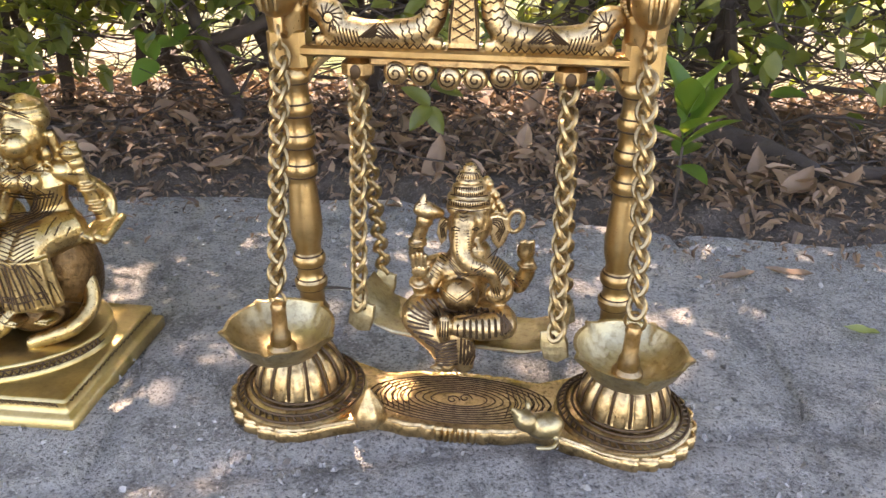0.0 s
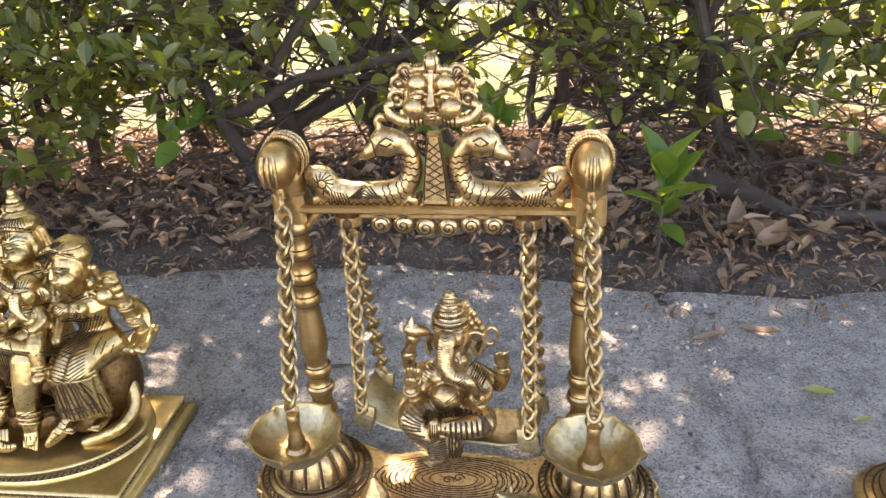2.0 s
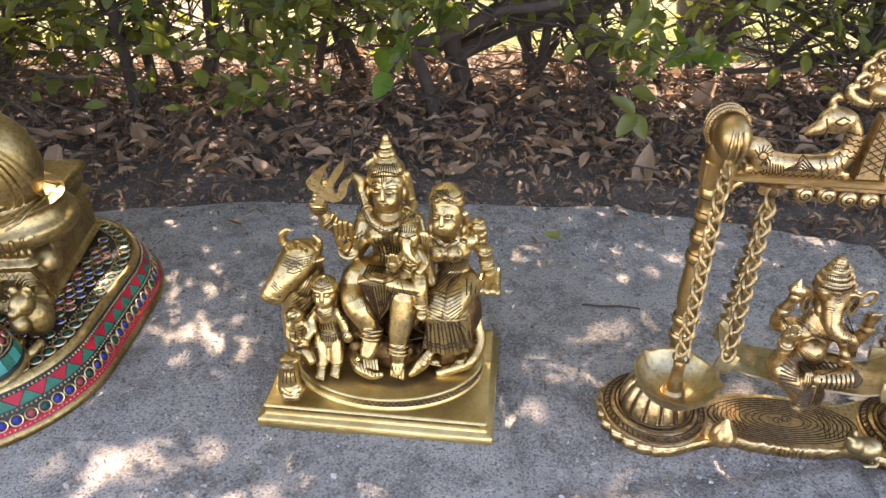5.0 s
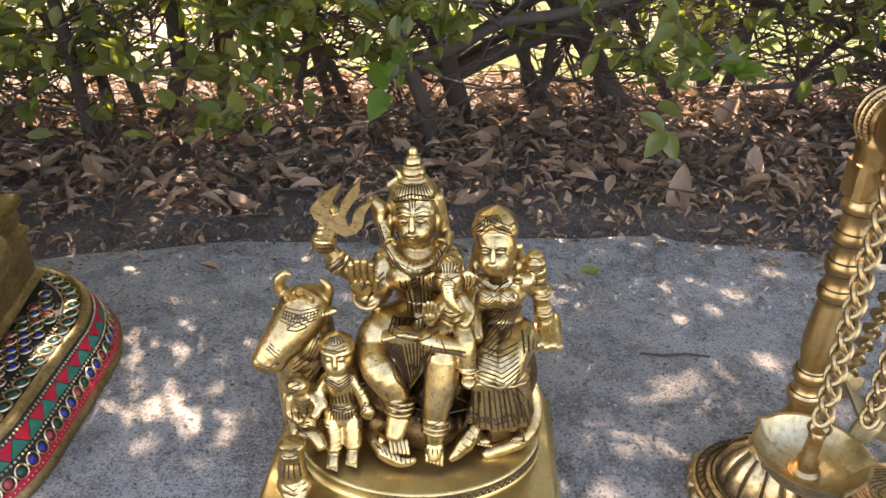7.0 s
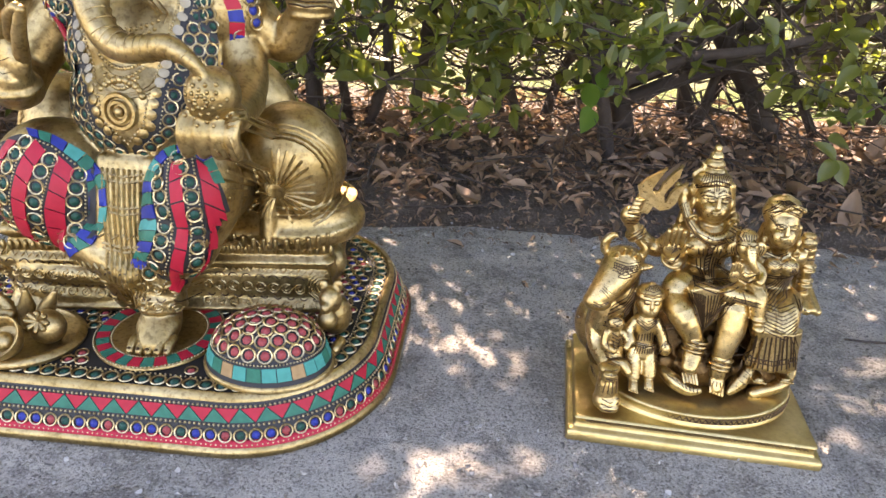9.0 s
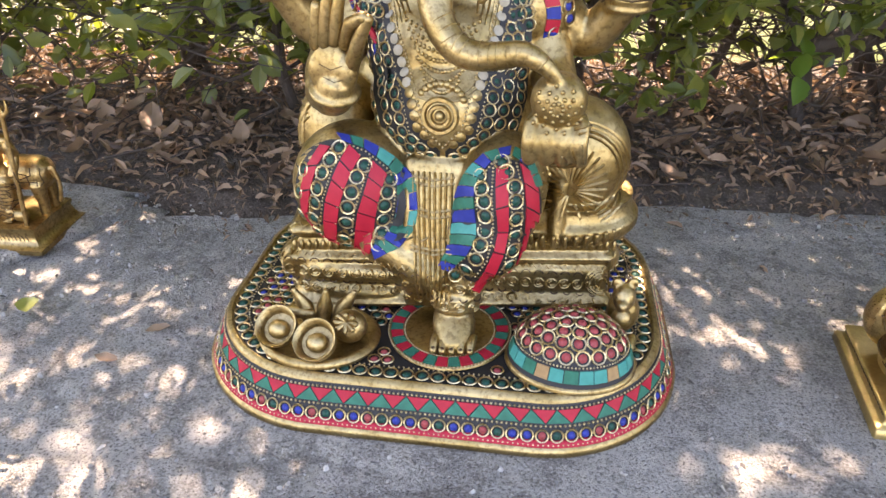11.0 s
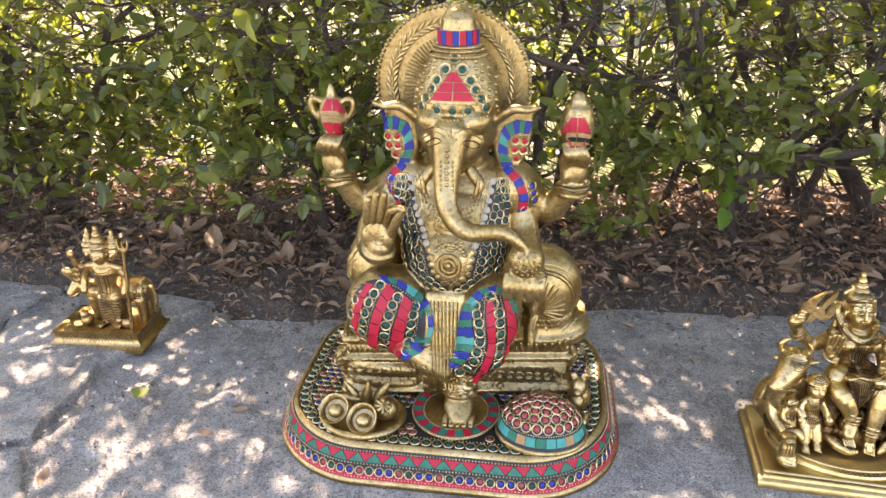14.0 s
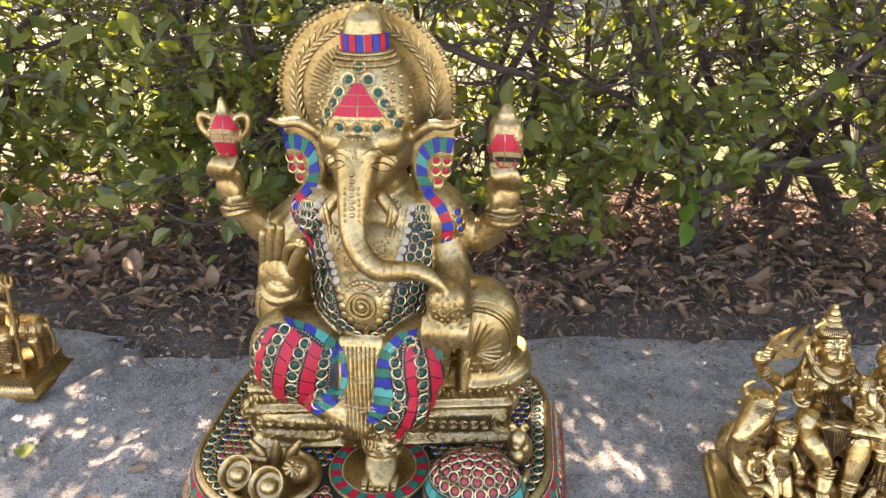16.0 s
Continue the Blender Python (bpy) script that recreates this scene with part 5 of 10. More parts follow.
        c.tube([(-0.2750 + s * 0.0140, 0.5320, 0.1830), (-0.2750 + s * 0.0165, 0.5320, 0.1680), (-0.2750 + s * 0.0195, 0.5300, 0.1500), (-0.2750 + s * 0.0210, 0.5280, 0.1400)], [0.0035, 0.0040, 0.0040, 0.0030], 8)
    # the snake round the neck with its raised hood, and bead strings
    c.tube([(-0.3030, 0.5300, 0.1810), (-0.2980, 0.5300, 0.1760), (-0.2970, 0.5270, 0.1690), (-0.2930, 0.5200, 0.1600), (-0.2870, 0.5100, 0.1520), (-0.2760, 0.5030, 0.1480), (-0.2650, 0.5060, 0.1500), (-0.2580, 0.5150, 0.1560), (-0.2540, 0.5270, 0.1590)], [0.0030, 0.0058, 0.0046, 0.0040, 0.0042, 0.0044, 0.0042, 0.0040, 0.0036], 10)
    c.ring((-0.2740, 0.5180, 0.1540), 0.0118, 0.0022, (0, -0.45, 1), 24, 6).ring((-0.2740, 0.5150, 0.1510), 0.0135, 0.0022, (0, -0.45, 1), 24, 6)
    c.tube([(-0.2870, 0.5320, 0.1960), (-0.2920, 0.5320, 0.1910), (-0.2890, 0.5320, 0.1900), (-0.2850, 0.5330, 0.1930)], [0.0010, 0.0018, 0.0026, 0.0020], 6).tube([(-0.2860, 0.5320, 0.1920), (-0.2850, 0.5320, 0.1970), (-0.2870, 0.5320, 0.2010)], [0.0024, 0.0020, 0.0006], 6)
    # thighs, shins, feet
    c.tube([(-0.2800, 0.5120, 0.1040), (-0.2950, 0.4910, 0.1100), (-0.3010, 0.4860, 0.1040)], [0.0150, 0.0142, 0.0118], 14)
    c.tube([(-0.3020, 0.4850, 0.1030), (-0.2960, 0.4670, 0.0990), (-0.2880, 0.4630, 0.0860), (-0.2840, 0.4620, 0.0750)], [0.0112, 0.0108, 0.0085, 0.0066], 14)
    c.tube([(-0.2840, 0.4610, 0.0750), (-0.2850, 0.4570, 0.0680), (-0.2870, 0.4520, 0.0620)], [0.0066, 0.0074, 0.0062], 12, 0.8)
    c.tube([(-0.2600, 0.5100, 0.1030), (-0.2570, 0.4880, 0.1080), (-0.2570, 0.4700, 0.1070)], [0.0150, 0.0138, 0.0118], 14)
    c.tube([(-0.2580, 0.4690, 0.1070), (-0.2590, 0.4640, 0.0920), (-0.2620, 0.4600, 0.0770), (-0.2630, 0.4580, 0.0620), (-0.2630, 0.4570, 0.0540)], [0.0114, 0.0108, 0.0086, 0.0064, 0.0062], 14)
    bare_foot(c, (-0.2630, 0.4570, 0.0540), (-0.2630, 0.4510, 0.0450), 0.0125, d)
    for i in range(5):
        d.mat(0).tube([(-0.2900 + 0.0024 * i, 0.4540, 0.0540), (-0.2890 + 0.0025 * i, 0.4490, 0.0500 - 0.0006 * abs(i - 1))], 0.0013, 6)
    for p, r in (((-0.2840, 0.4620, 0.0810), 0.0088), ((-0.2840, 0.4620, 0.0770), 0.0084), ((-0.2850, 0.4610, 0.0730), 0.0082), ((-0.2620, 0.4590, 0.0680), 0.0080), ((-0.2630, 0.4580, 0.0640), 0.0078), ((-0.2630, 0.4580, 0.0600), 0.0076)):
        c.ring(p, r, 0.0014, (0.12, 0.25, 1), 20)
    # hide over the lap, pointed between the knees
    c.plate([(-0.2950, 0.1210), (-0.2830, 0.1250), (-0.2650, 0.1220), (-0.2630, 0.1120), (-0.2710, 0.0940), (-0.2780, 0.0820), (-0.2830, 0.0960), (-0.2900, 0.1120)], 0.010, (0, 0.4725, 0), None, 0.08)
    # arms: one with the trident, one with an open palm
    c.tube([(-0.2940, 0.5270, 0.1410), (-0.3050, 0.5340, 0.1230), (-0.3140, 0.5360, 0.1230)], [0.0088, 0.0080, 0.0074], 12).tube([(-0.3140, 0.5360, 0.1230), (-0.3260, 0.5360, 0.1330), (-0.3320, 0.5360, 0.1420)], [0.0074, 0.0066, 0.0056], 12)
    c.ball((-0.3350, 0.5340, 0.1500), (0.0085, 0.0072, 0.0085)).tube([(-0.3370, 0.5340, 0.1430), (-0.3270, 0.5340, 0.1720)], [0.0030, 0.0040], 8)
    for k in range(4):
        c.tube([(-0.3380 + 0.0012 * k, 0.5250, 0.1570 + 0.0036 * k), (-0.3320 + 0.0012 * k, 0.5230, 0.1580 + 0.0036 * k), (-0.3270 + 0.0010 * k, 0.5280, 0.1570 + 0.0036 * k)], 0.0019, 7)
    for p in ((-0.3290, 0.5360, 0.1350), (-0.3260, 0.5360, 0.1320)):
        c.ring(p, 0.0076, 0.0015, (-0.6, 0, 0.7), 16)
    blade = Clay()
    blade.plate([(-0.3330, 0.1640), (-0.3300, 0.1740), (-0.3360, 0.1780), (-0.3380, 0.1840), (-0.3320, 0.1910), (-0.3250, 0.1960), (-0.3180, 0.2010), (-0.3230, 0.1920), (-0.3270, 0.1830), (-0.3250, 0.1800), (-0.3210, 0.1810), (-0.3190, 0.1880), (-0.3140, 0.1960), (-0.3060, 0.2040)][::-1] + [(-0.3320, 0.1640)], 0.0040, (0, 0.513, 0), None, 0.0)
    blade.plate([(-0.3210, 0.1810), (-0.3070, 0.2040), (-0.3080, 0.1950), (-0.3130, 0.1870), (-0.3170, 0.1800), (-0.3160, 0.1730), (-0.3140, 0.1730), (-0.3120, 0.1810), (-0.3080, 0.1860), (-0.3000, 0.1900), (-0.3050, 0.1820), (-0.3070, 0.1730), (-0.3110, 0.1680), (-0.3180, 0.1660), (-0.3240, 0.1690), (-0.3270, 0.1620), (-0.3330, 0.1640)], 0.0042, (0, 0.513, 0), None, 0.0)
    c.tube([(-0.2940, 0.5210, 0.1410), (-0.2970, 0.5100, 0.1300), (-0.3010, 0.5000, 0.1280)], [0.0086, 0.0078, 0.0070], 12).tube([(-0.3010, 0.5000, 0.1280), (-0.3050, 0.4980, 0.1320)], [0.0070, 0.0062], 10)
    palm(c, (-0.3070, 0.4940, 0.1410), 0.0190, (6, 0, 0), d)
    c.ring((-0.3050, 0.4970, 0.1310), 0.0078, 0.0016, (0.1, -0.5, 1), 16)
    c.tube([(-0.2530, 0.5210, 0.1450), (-0.2480, 0.5080, 0.1300), (-0.2520, 0.4880, 0.1200)], [0.0080, 0.0070, 0.0058], 12)
    # the little elephant-headed child on the lap
    c.ball((-0.2520, 0.4820, 0.1320), (0.0105, 0.0092, 0.0110)).ball((-0.2550, 0.4850, 0.1520), (0.0086, 0.0084, 0.0090)).tube([(-0.2560, 0.4740, 0.1550), (-0.2550, 0.4700, 0.1480), (-0.2510, 0.4690, 0.1420), (-0.2480, 0.4690, 0.1400)], [0.0044, 0.0034, 0.0026, 0.0016], 10)
    c.ball((-0.2630, 0.4880, 0.1490), (0.0052, 0.0022, 0.0066)).ball((-0.2440, 0.4880, 0.1500), (0.0052, 0.0022, 0.0066)).lathe([(0.0076, 0), (0.0082, 0.003), (0.0080, 0.006), (0.0050, 0.0085), (0.001, 0.010)], (-0.2550, 0.4900, 0.1550), 18)
    c.tube([(-0.2580, 0.4820, 0.1390), (-0.2630, 0.4740, 0.1370), (-0.2660, 0.4680, 0.1340)], [0.0044, 0.0042, 0.0034], 8).tube([(-0.2470, 0.4820, 0.1400), (-0.2430, 0.4760, 0.1350), (-0.2460, 0.4680, 0.1320)], [0.0044, 0.0042, 0.0034], 8)
    palm(c, (-0.2660, 0.4660, 0.1380), 0.0100, (0, 0, 0), d)
    c.tube([(-0.2570, 0.4760, 0.1220), (-0.2670, 0.4660, 0.1220), (-0.2600, 0.4620, 0.1220), (-0.2450, 0.4620, 0.1190)], [0.0062, 0.0066, 0.0056, 0.0042], 10).tube([(-0.2470, 0.4730, 0.1260), (-0.2450, 0.4640, 0.1210), (-0.2440, 0.4600, 0.1110), (-0.2430, 0.4580, 0.1020)], [0.0062, 0.0062, 0.0050, 0.0040], 10)
    c.ball((-0.2430, 0.4550, 0.1000), (0.0046, 0.0056, 0.0034))
    c.ring((-0.2430, 0.4590, 0.1060), 0.0054, 0.0012, (0, 0.2, 1), 14)
    # the seated woman
    c.ball((-0.2190, 0.5000, 0.1020), (0.0195, 0.0165, 0.0150)).tube([(-0.2190, 0.5030, 0.1030), (-0.2210, 0.5030, 0.1180), (-0.2220, 0.5030, 0.1310)], [0.0158, 0.0125, 0.0158], 14, 0.8, (0, 1, 0))
    c.ball((-0.2320, 0.4860, 0.1380), (0.0074, 0.0066, 0.0070)).ball((-0.2200, 0.4860, 0.1380), (0.0074, 0.0066, 0.0070))
    c.tube([(-0.2370, 0.5030, 0.1360), (-0.2230, 0.5040, 0.1400), (-0.2070, 0.5030, 0.1400)], [0.0062, 0.0078, 0.0064], 10).tube([(-0.2240, 0.5020, 0.1390), (-0.2250, 0.4980, 0.1520)], 0.0058)
    c.ball((-0.2270, 0.5020, 0.1630), (0.0128, 0.0126, 0.0166)).ball((-0.2280, 0.4920, 0.1600), (0.0096, 0.0086, 0.0088))
    c.ball((-0.2270, 0.5080, 0.1730), (0.0144, 0.0142, 0.0112)).lathe([(0.0128, 0), (0.0134, 0.002), (0.0120, 0.004), (0.0124, 0.006), (0.0096, 0.0085), (0.0060, 0.0105), (0.0020, 0.0125)], (-0.2270, 0.5080, 0.1760), 24)
    for i in range(5):
        c.ball((-0.2345 + 0.0033 * i, 0.4845 + 0.0008 * abs(i - 2), 0.1850 + 0.0016 * (2 - abs(i - 2))), 0.0022, None, 8, 6)
    for s in (-1, 1):
        c.ball((-0.2260 + s * 0.0130, 0.4980, 0.1520), (0.0028, 0.003, 0.0050)).ring((-0.2260 + s * 0.0132, 0.4960, 0.1450), 0.0024, 0.0010, (0, 1, 0.2), 10)
        c.tube([(-0.2250 + s * 0.0125, 0.5060, 0.1630), (-0.2250 + s * 0.0140, 0.5080, 0.1470), (-0.2250 + s * 0.0150, 0.5080, 0.1340)], [0.0030, 0.0034, 0.0026], 8)
    c.tube([(-0.2070, 0.5030, 0.1400), (-0.1940, 0.5240, 0.1160), (-0.1910, 0.5160, 0.1000)], [0.0064, 0.0058, 0.0052], 10).tube([(-0.1910, 0.5150, 0.1000), (-0.1960, 0.5080, 0.1240), (-0.1980, 0.5060, 0.1400)], [0.0050, 0.0046, 0.0044], 10)
    c.ball((-0.2000, 0.5060, 0.1450), (0.0062, 0.0052, 0.0050)).ball((-0.2020, 0.5060, 0.1510), (0.0072, 0.0060, 0.0048)).ball((-0.2020, 0.5070, 0.1560), (0.0055, 0.0046, 0.0030))
    for p in ((-0.1960, 0.5070, 0.1310), (-0.1960, 0.5070, 0.1270), (-0.1940, 0.5090, 0.1170), (-0.1930, 0.5100, 0.1120)):
        c.ring(p, 0.0054, 0.0012, (0, 0, 1), 14)
    c.tube([(-0.2360, 0.5020, 0.1350), (-0.2400, 0.4910, 0.1260), (-0.2380, 0.4760, 0.1170)], [0.0056, 0.0052, 0.0044], 10)
    for k in range(5):
        c.tube([(-0.1940 + 0.0030 * k, 0.5190, 0.1020), (-0.2010 + 0.0042 * k, 0.4940, 0.0960 + 0.0012 * (k % 2))], [0.0026, 0.0034], 7)
    c.tube([(-0.2260, 0.4980, 0.1000), (-0.2320, 0.4760, 0.1000), (-0.2340, 0.4660, 0.0930)], [0.0140, 0.0124, 0.0106], 12).tube([(-0.2110, 0.4980, 0.1010), (-0.2180, 0.4760, 0.1010), (-0.2210, 0.4660, 0.0940)], [0.0140, 0.0124, 0.0110], 12)
    c.add(Clay().lathe([(0.0165, 0.034), (0.0170, 0.025), (0.0178, 0.014), (0.0192, 0.004), (0.0198, 0.002), (0.0190, 0.0018), (0.0196, 0.0), (0.012, -0.001)], (-0.2230, 0.4640, 0.0630), 88, squash=(1.0, 0.60), ripple=lambda b, i: 1 + (0.075 if i > 0 else 0.03) * math.cos(11 * b) * (1.0 if i < 7 else 0.5)))
    bare_foot(c, (-0.2320, 0.4640, 0.0530), (-0.2320, 0.4540, 0.0540), 0.0105, d)
    bare_foot(c, (-0.2120, 0.4640, 0.0540), (-0.2120, 0.4540, 0.0560), 0.0105, d)
    # the bull: chest, neck, lowered head, horns, crest, ears
    c.ball((-0.3370, 0.5090, 0.0590), (0.034, 0.022, 0.034), (0, 0, -12)).tube([(-0.3440, 0.4960, 0.0660), (-0.3460, 0.4920, 0.0870), (-0.3420, 0.4960, 0.1080)], [0.0200, 0.0170, 0.0165], 14)
    c.tube([(-0.3430, 0.4920, 0.1260), (-0.3500, 0.4820, 0.1180), (-0.3580, 0.4740, 0.1100), (-0.3620, 0.4710, 0.1060)], [0.0160, 0.0142, 0.0112, 0.0098], 16)
    c.ball((-0.3620, 0.4700, 0.1040), (0.0112, 0.0090, 0.0082)).ball((-0.3400, 0.4840, 0.1060), (0.0110, 0.0100, 0.0120))
    c.ball((-0.3410, 0.4960, 0.1300), (0.0150, 0.0125, 0.0090))
    for s in (-1, 1):
        d.mat(1).ball((-0.3800 + s * 0.0042, 0.4620, 0.0920 + s * 0.0006), (0.0014, 0.0012, 0.0010), None, 8, 5)
    c.tube([(-0.3510, 0.4980, 0.1310), (-0.3570, 0.4980, 0.1350), (-0.3580, 0.4970, 0.1430), (-0.3530, 0.4960, 0.1490), (-0.3500, 0.4950, 0.1480)], [0.0046, 0.0042, 0.0036, 0.0024, 0.0010], 9).tube([(-0.3340, 0.4960, 0.1320), (-0.3290, 0.4950, 0.1340), (-0.3280, 0.4940, 0.1410), (-0.3320, 0.4940, 0.1460)], [0.0046, 0.0040, 0.0030, 0.0010], 9)
    for k in range(4):
        c.tube([(-0.3510 + 0.0042 * k, 0.4950, 0.1230), (-0.3508 + 0.0050 * k, 0.4800, 0.1420 + 0.0030 * (k in (1, 2)))], [0.0030, 0.0012], 7)
    c.tube([(-0.3340, 0.4920, 0.1230), (-0.3270, 0.4860, 0.1280), (-0.3220, 0.4820, 0.1310)], [0.0050, 0.0058, 0.0012], 9, 0.5).tube([(-0.3550, 0.4960, 0.1240), (-0.3610, 0.4960, 0.1240), (-0.3630, 0.4950, 0.1240)], [0.0040, 0.0044, 0.0012], 8, 0.5)
    c.tube([(-0.3540, 0.4920, 0.0680), (-0.3530, 0.4820, 0.0560), (-0.3470, 0.4640, 0.0500)], [0.0110, 0.0088, 0.0070], 12)
    # the standing child
    c.tube([(-0.3210, 0.4720, 0.0640), (-0.3210, 0.4730, 0.0760), (-0.3220, 0.4730, 0.0870)], [0.0090, 0.0082, 0.0100], 14, 0.8, (0, 1, 0)).ball((-0.3220, 0.4720, 0.1040), (0.0098, 0.0095, 0.0120)).ball((-0.3220, 0.4670, 0.1020), (0.0074, 0.0066, 0.0066))
    c.lathe([(0.0102, 0), (0.0110, 0.0025), (0.0098, 0.005), (0.0100, 0.0065), (0.0060, 0.0095), (0.0015, 0.0125)], (-0.3220, 0.4740, 0.1090), 20)
    c.lathe([(0.0096, 0.006), (0.0100, 0.002), (0.0112, -0.004), (0.0106, -0.0055)], (-0.3200, 0.4710, 0.0630), 30, squash=(1, 0.8))
    for s, p in ((-1, ((-0.3270, 0.4710, 0.0630), (-0.3260, 0.4640, 0.0510), (-0.3260, 0.4580, 0.0420))), (1, ((-0.3150, 0.4710, 0.0630), (-0.3140, 0.4640, 0.0520), (-0.3140, 0.4590, 0.0440)))):
        c.tube(p, [0.0062, 0.0056, 0.0046], 12)
        bare_foot(c, p[2], (p[2][0] - 0.0004, p[2][1] - 0.0075, p[2][2] - 0.0040), 0.0082, d)
        for k in range(7):
            f = 0.18 + 0.115 * k
            c.ring(Vector(p[0]).lerp(Vector(p[2]), f), 0.0062 - 0.0012 * f, 0.0010, (0, 0, 1), 14, 5)
    c.tube([(-0.3290, 0.4730, 0.0870), (-0.3340, 0.4700, 0.0790), (-0.3320, 0.4640, 0.0730)], [0.0044, 0.0042, 0.0036], 10).tube([(-0.3140, 0.4730, 0.0880), (-0.3080, 0.4700, 0.0780), (-0.3050, 0.4670, 0.0700)], [0.0046, 0.0044, 0.0040], 10)
    c.ball((-0.3040, 0.4650, 0.0680), (0.0050, 0.0044, 0.0062))
    # the crouching companion, and the small beast at the corner
    c.ball((-0.3460, 0.4660, 0.0880), (0.0072, 0.0070, 0.0066)).tube([(-0.3460, 0.4680, 0.0790), (-0.3440, 0.4690, 0.0650), (-0.3420, 0.4630, 0.0530)], [0.0064, 0.0078, 0.0060], 12).tube([(-0.3510, 0.4660, 0.0780), (-0.3520, 0.4630, 0.0690), (-0.3450, 0.4580, 0.0670)], [0.0036, 0.0034, 0.0030], 8).tube([(-0.3390, 0.4670, 0.0780), (-0.3340, 0.4640, 0.0740), (-0.3360, 0.4590, 0.0700)], [0.0036, 0.0034, 0.0030], 8)
    c.tube([(-0.3440, 0.4580, 0.0540), (-0.3370, 0.4560, 0.0560), (-0.3330, 0.4520, 0.0520)], [0.0052, 0.0050, 0.0040], 10)
    c.ball((-0.3480, 0.4400, 0.0330), (0.0110, 0.0105, 0.0090)).tube([(-0.3490, 0.4410, 0.0360), (-0.3490, 0.4420, 0.0480), (-0.3490, 0.4450, 0.0550)], [0.0090, 0.0082, 0.0068], 12).box((-0.3490, 0.4400, 0.0540), (0.0110, 0.0090, 0.0120), None, 0.25).ball((-0.3490, 0.4470, 0.0580), (0.0085, 0.0070, 0.0040)).box((-0.3470, 0.4340, 0.0310), (0.0150, 0.0110, 0.0080), None, 0.3)
    cast_face(c, d, (-0.2770, 0.5050, 0.1780), 0.0122)
    cast_face(c, d, (-0.2300, 0.4840, 0.1690), 0.0108)
    cast_face(c, d, (-0.3220, 0.4630, 0.1080), 0.0084)
    body = fused(c, 0.00068, 1, 0.4)
    sk = Skin(body, (0.06, 0.91, -0.40))
    # head and piled hair
    rungs(d, sk, 13, 0.512, 0.00045, [(-0.2900, 0.1890), (-0.2780, 0.1920), (-0.2650, 0.1910)], [(-0.2870, 0.1980), (-0.2780, 0.2010), (-0.2690, 0.1990)])
    bands(d, sk, 2, 0.512, 0.00054, [(-0.2910, 0.1900), (-0.2780, 0.1940), (-0.2650, 0.1920)], [(-0.2900, 0.1880), (-0.2780, 0.1910), (-0.2650, 0.1890)])
    bands(d, sk, 3, 0.5225, 0.00063, [(-0.2850, 0.1960), (-0.2780, 0.1940), (-0.2700, 0.1960)], [(-0.2820, 0.2090), (-0.2790, 0.2080), (-0.2750, 0.2090)])
    rungs(d, sk, 3, 0.506, 0.00036, [(-0.2800, 0.1930), (-0.2760, 0.1930)], [(-0.2790, 0.1870), (-0.2760, 0.1880)])
    bands(d, sk, 2, 0.5045, 0.00036, [(-0.2870, 0.1840), (-0.2830, 0.1850), (-0.2780, 0.1840)], [(-0.2860, 0.1820), (-0.2830, 0.1810), (-0.2780, 0.1830)])
    bands(d, sk, 2, 0.5045, 0.00036, [(-0.2760, 0.1840), (-0.2710, 0.1860), (-0.2670, 0.1850)], [(-0.2750, 0.1830), (-0.2710, 0.1820), (-0.2670, 0.1830)])
    bands(d, sk, 2, 0.5045, 0.00040, [(-0.2880, 0.1870), (-0.2830, 0.1890), (-0.2790, 0.1870)], [(-0.2880, 0.1860), (-0.2830, 0.1880), (-0.2790, 0.1860)])
    bands(d, sk, 2, 0.5045, 0.00040, [(-0.2760, 0.1870), (-0.2720, 0.1900), (-0.2660, 0.1880)], [(-0.2760, 0.1860), (-0.2720, 0.1890), (-0.2660, 0.1870)])
    # snake scales, strings of beads, sashes and belt
    rungs(d, sk, 20, 0.506, 0.00045, [(-0.2970, 0.1770), (-0.2920, 0.1650), (-0.2850, 0.1540), (-0.2750, 0.1500), (-0.2640, 0.1540), (-0.2590, 0.1620)], [(-0.3010, 0.1740), (-0.2960, 0.1610), (-0.2890, 0.1480), (-0.2750, 0.1410), (-0.2600, 0.1450), (-0.2550, 0.1590)])
    bands(d, sk, 2, 0.506, 0.00045, [(-0.2990, 0.1770), (-0.2940, 0.1620), (-0.2870, 0.1520), (-0.2750, 0.1460), (-0.2620, 0.1500), (-0.2570, 0.1610)], [(-0.3000, 0.1760), (-0.2950, 0.1610), (-0.2880, 0.1490), (-0.2750, 0.1420), (-0.2610, 0.1470), (-0.2560, 0.1590)])
    bands(d, sk, 3, 0.5, 0.00054, [(-0.2850, 0.1410), (-0.2800, 0.1190)], [(-0.2780, 0.1410), (-0.2750, 0.1180)])
    bands(d, sk, 4, 0.5, 0.00054, [(-0.2730, 0.1450), (-0.2720, 0.1170)], [(-0.2650, 0.1400), (-0.2670, 0.1160)])
    rungs(d, sk, 9, 0.5, 0.00045, [(-0.2770, 0.1400), (-0.2740, 0.1180)], [(-0.2730, 0.1430), (-0.2720, 0.1190)])
    bands(d, sk, 3, 0.497, 0.00063, [(-0.2880, 0.1190), (-0.2740, 0.1150), (-0.2610, 0.1200)], [(-0.2890, 0.1120), (-0.2730, 0.1070), (-0.2590, 0.1140)])
    rungs(d, sk, 14, 0.497, 0.00045, [(-0.2880, 0.1190), (-0.2740, 0.1140), (-0.2600, 0.1190)], [(-0.2890, 0.1120), (-0.2730, 0.1070), (-0.2590, 0.1140)])
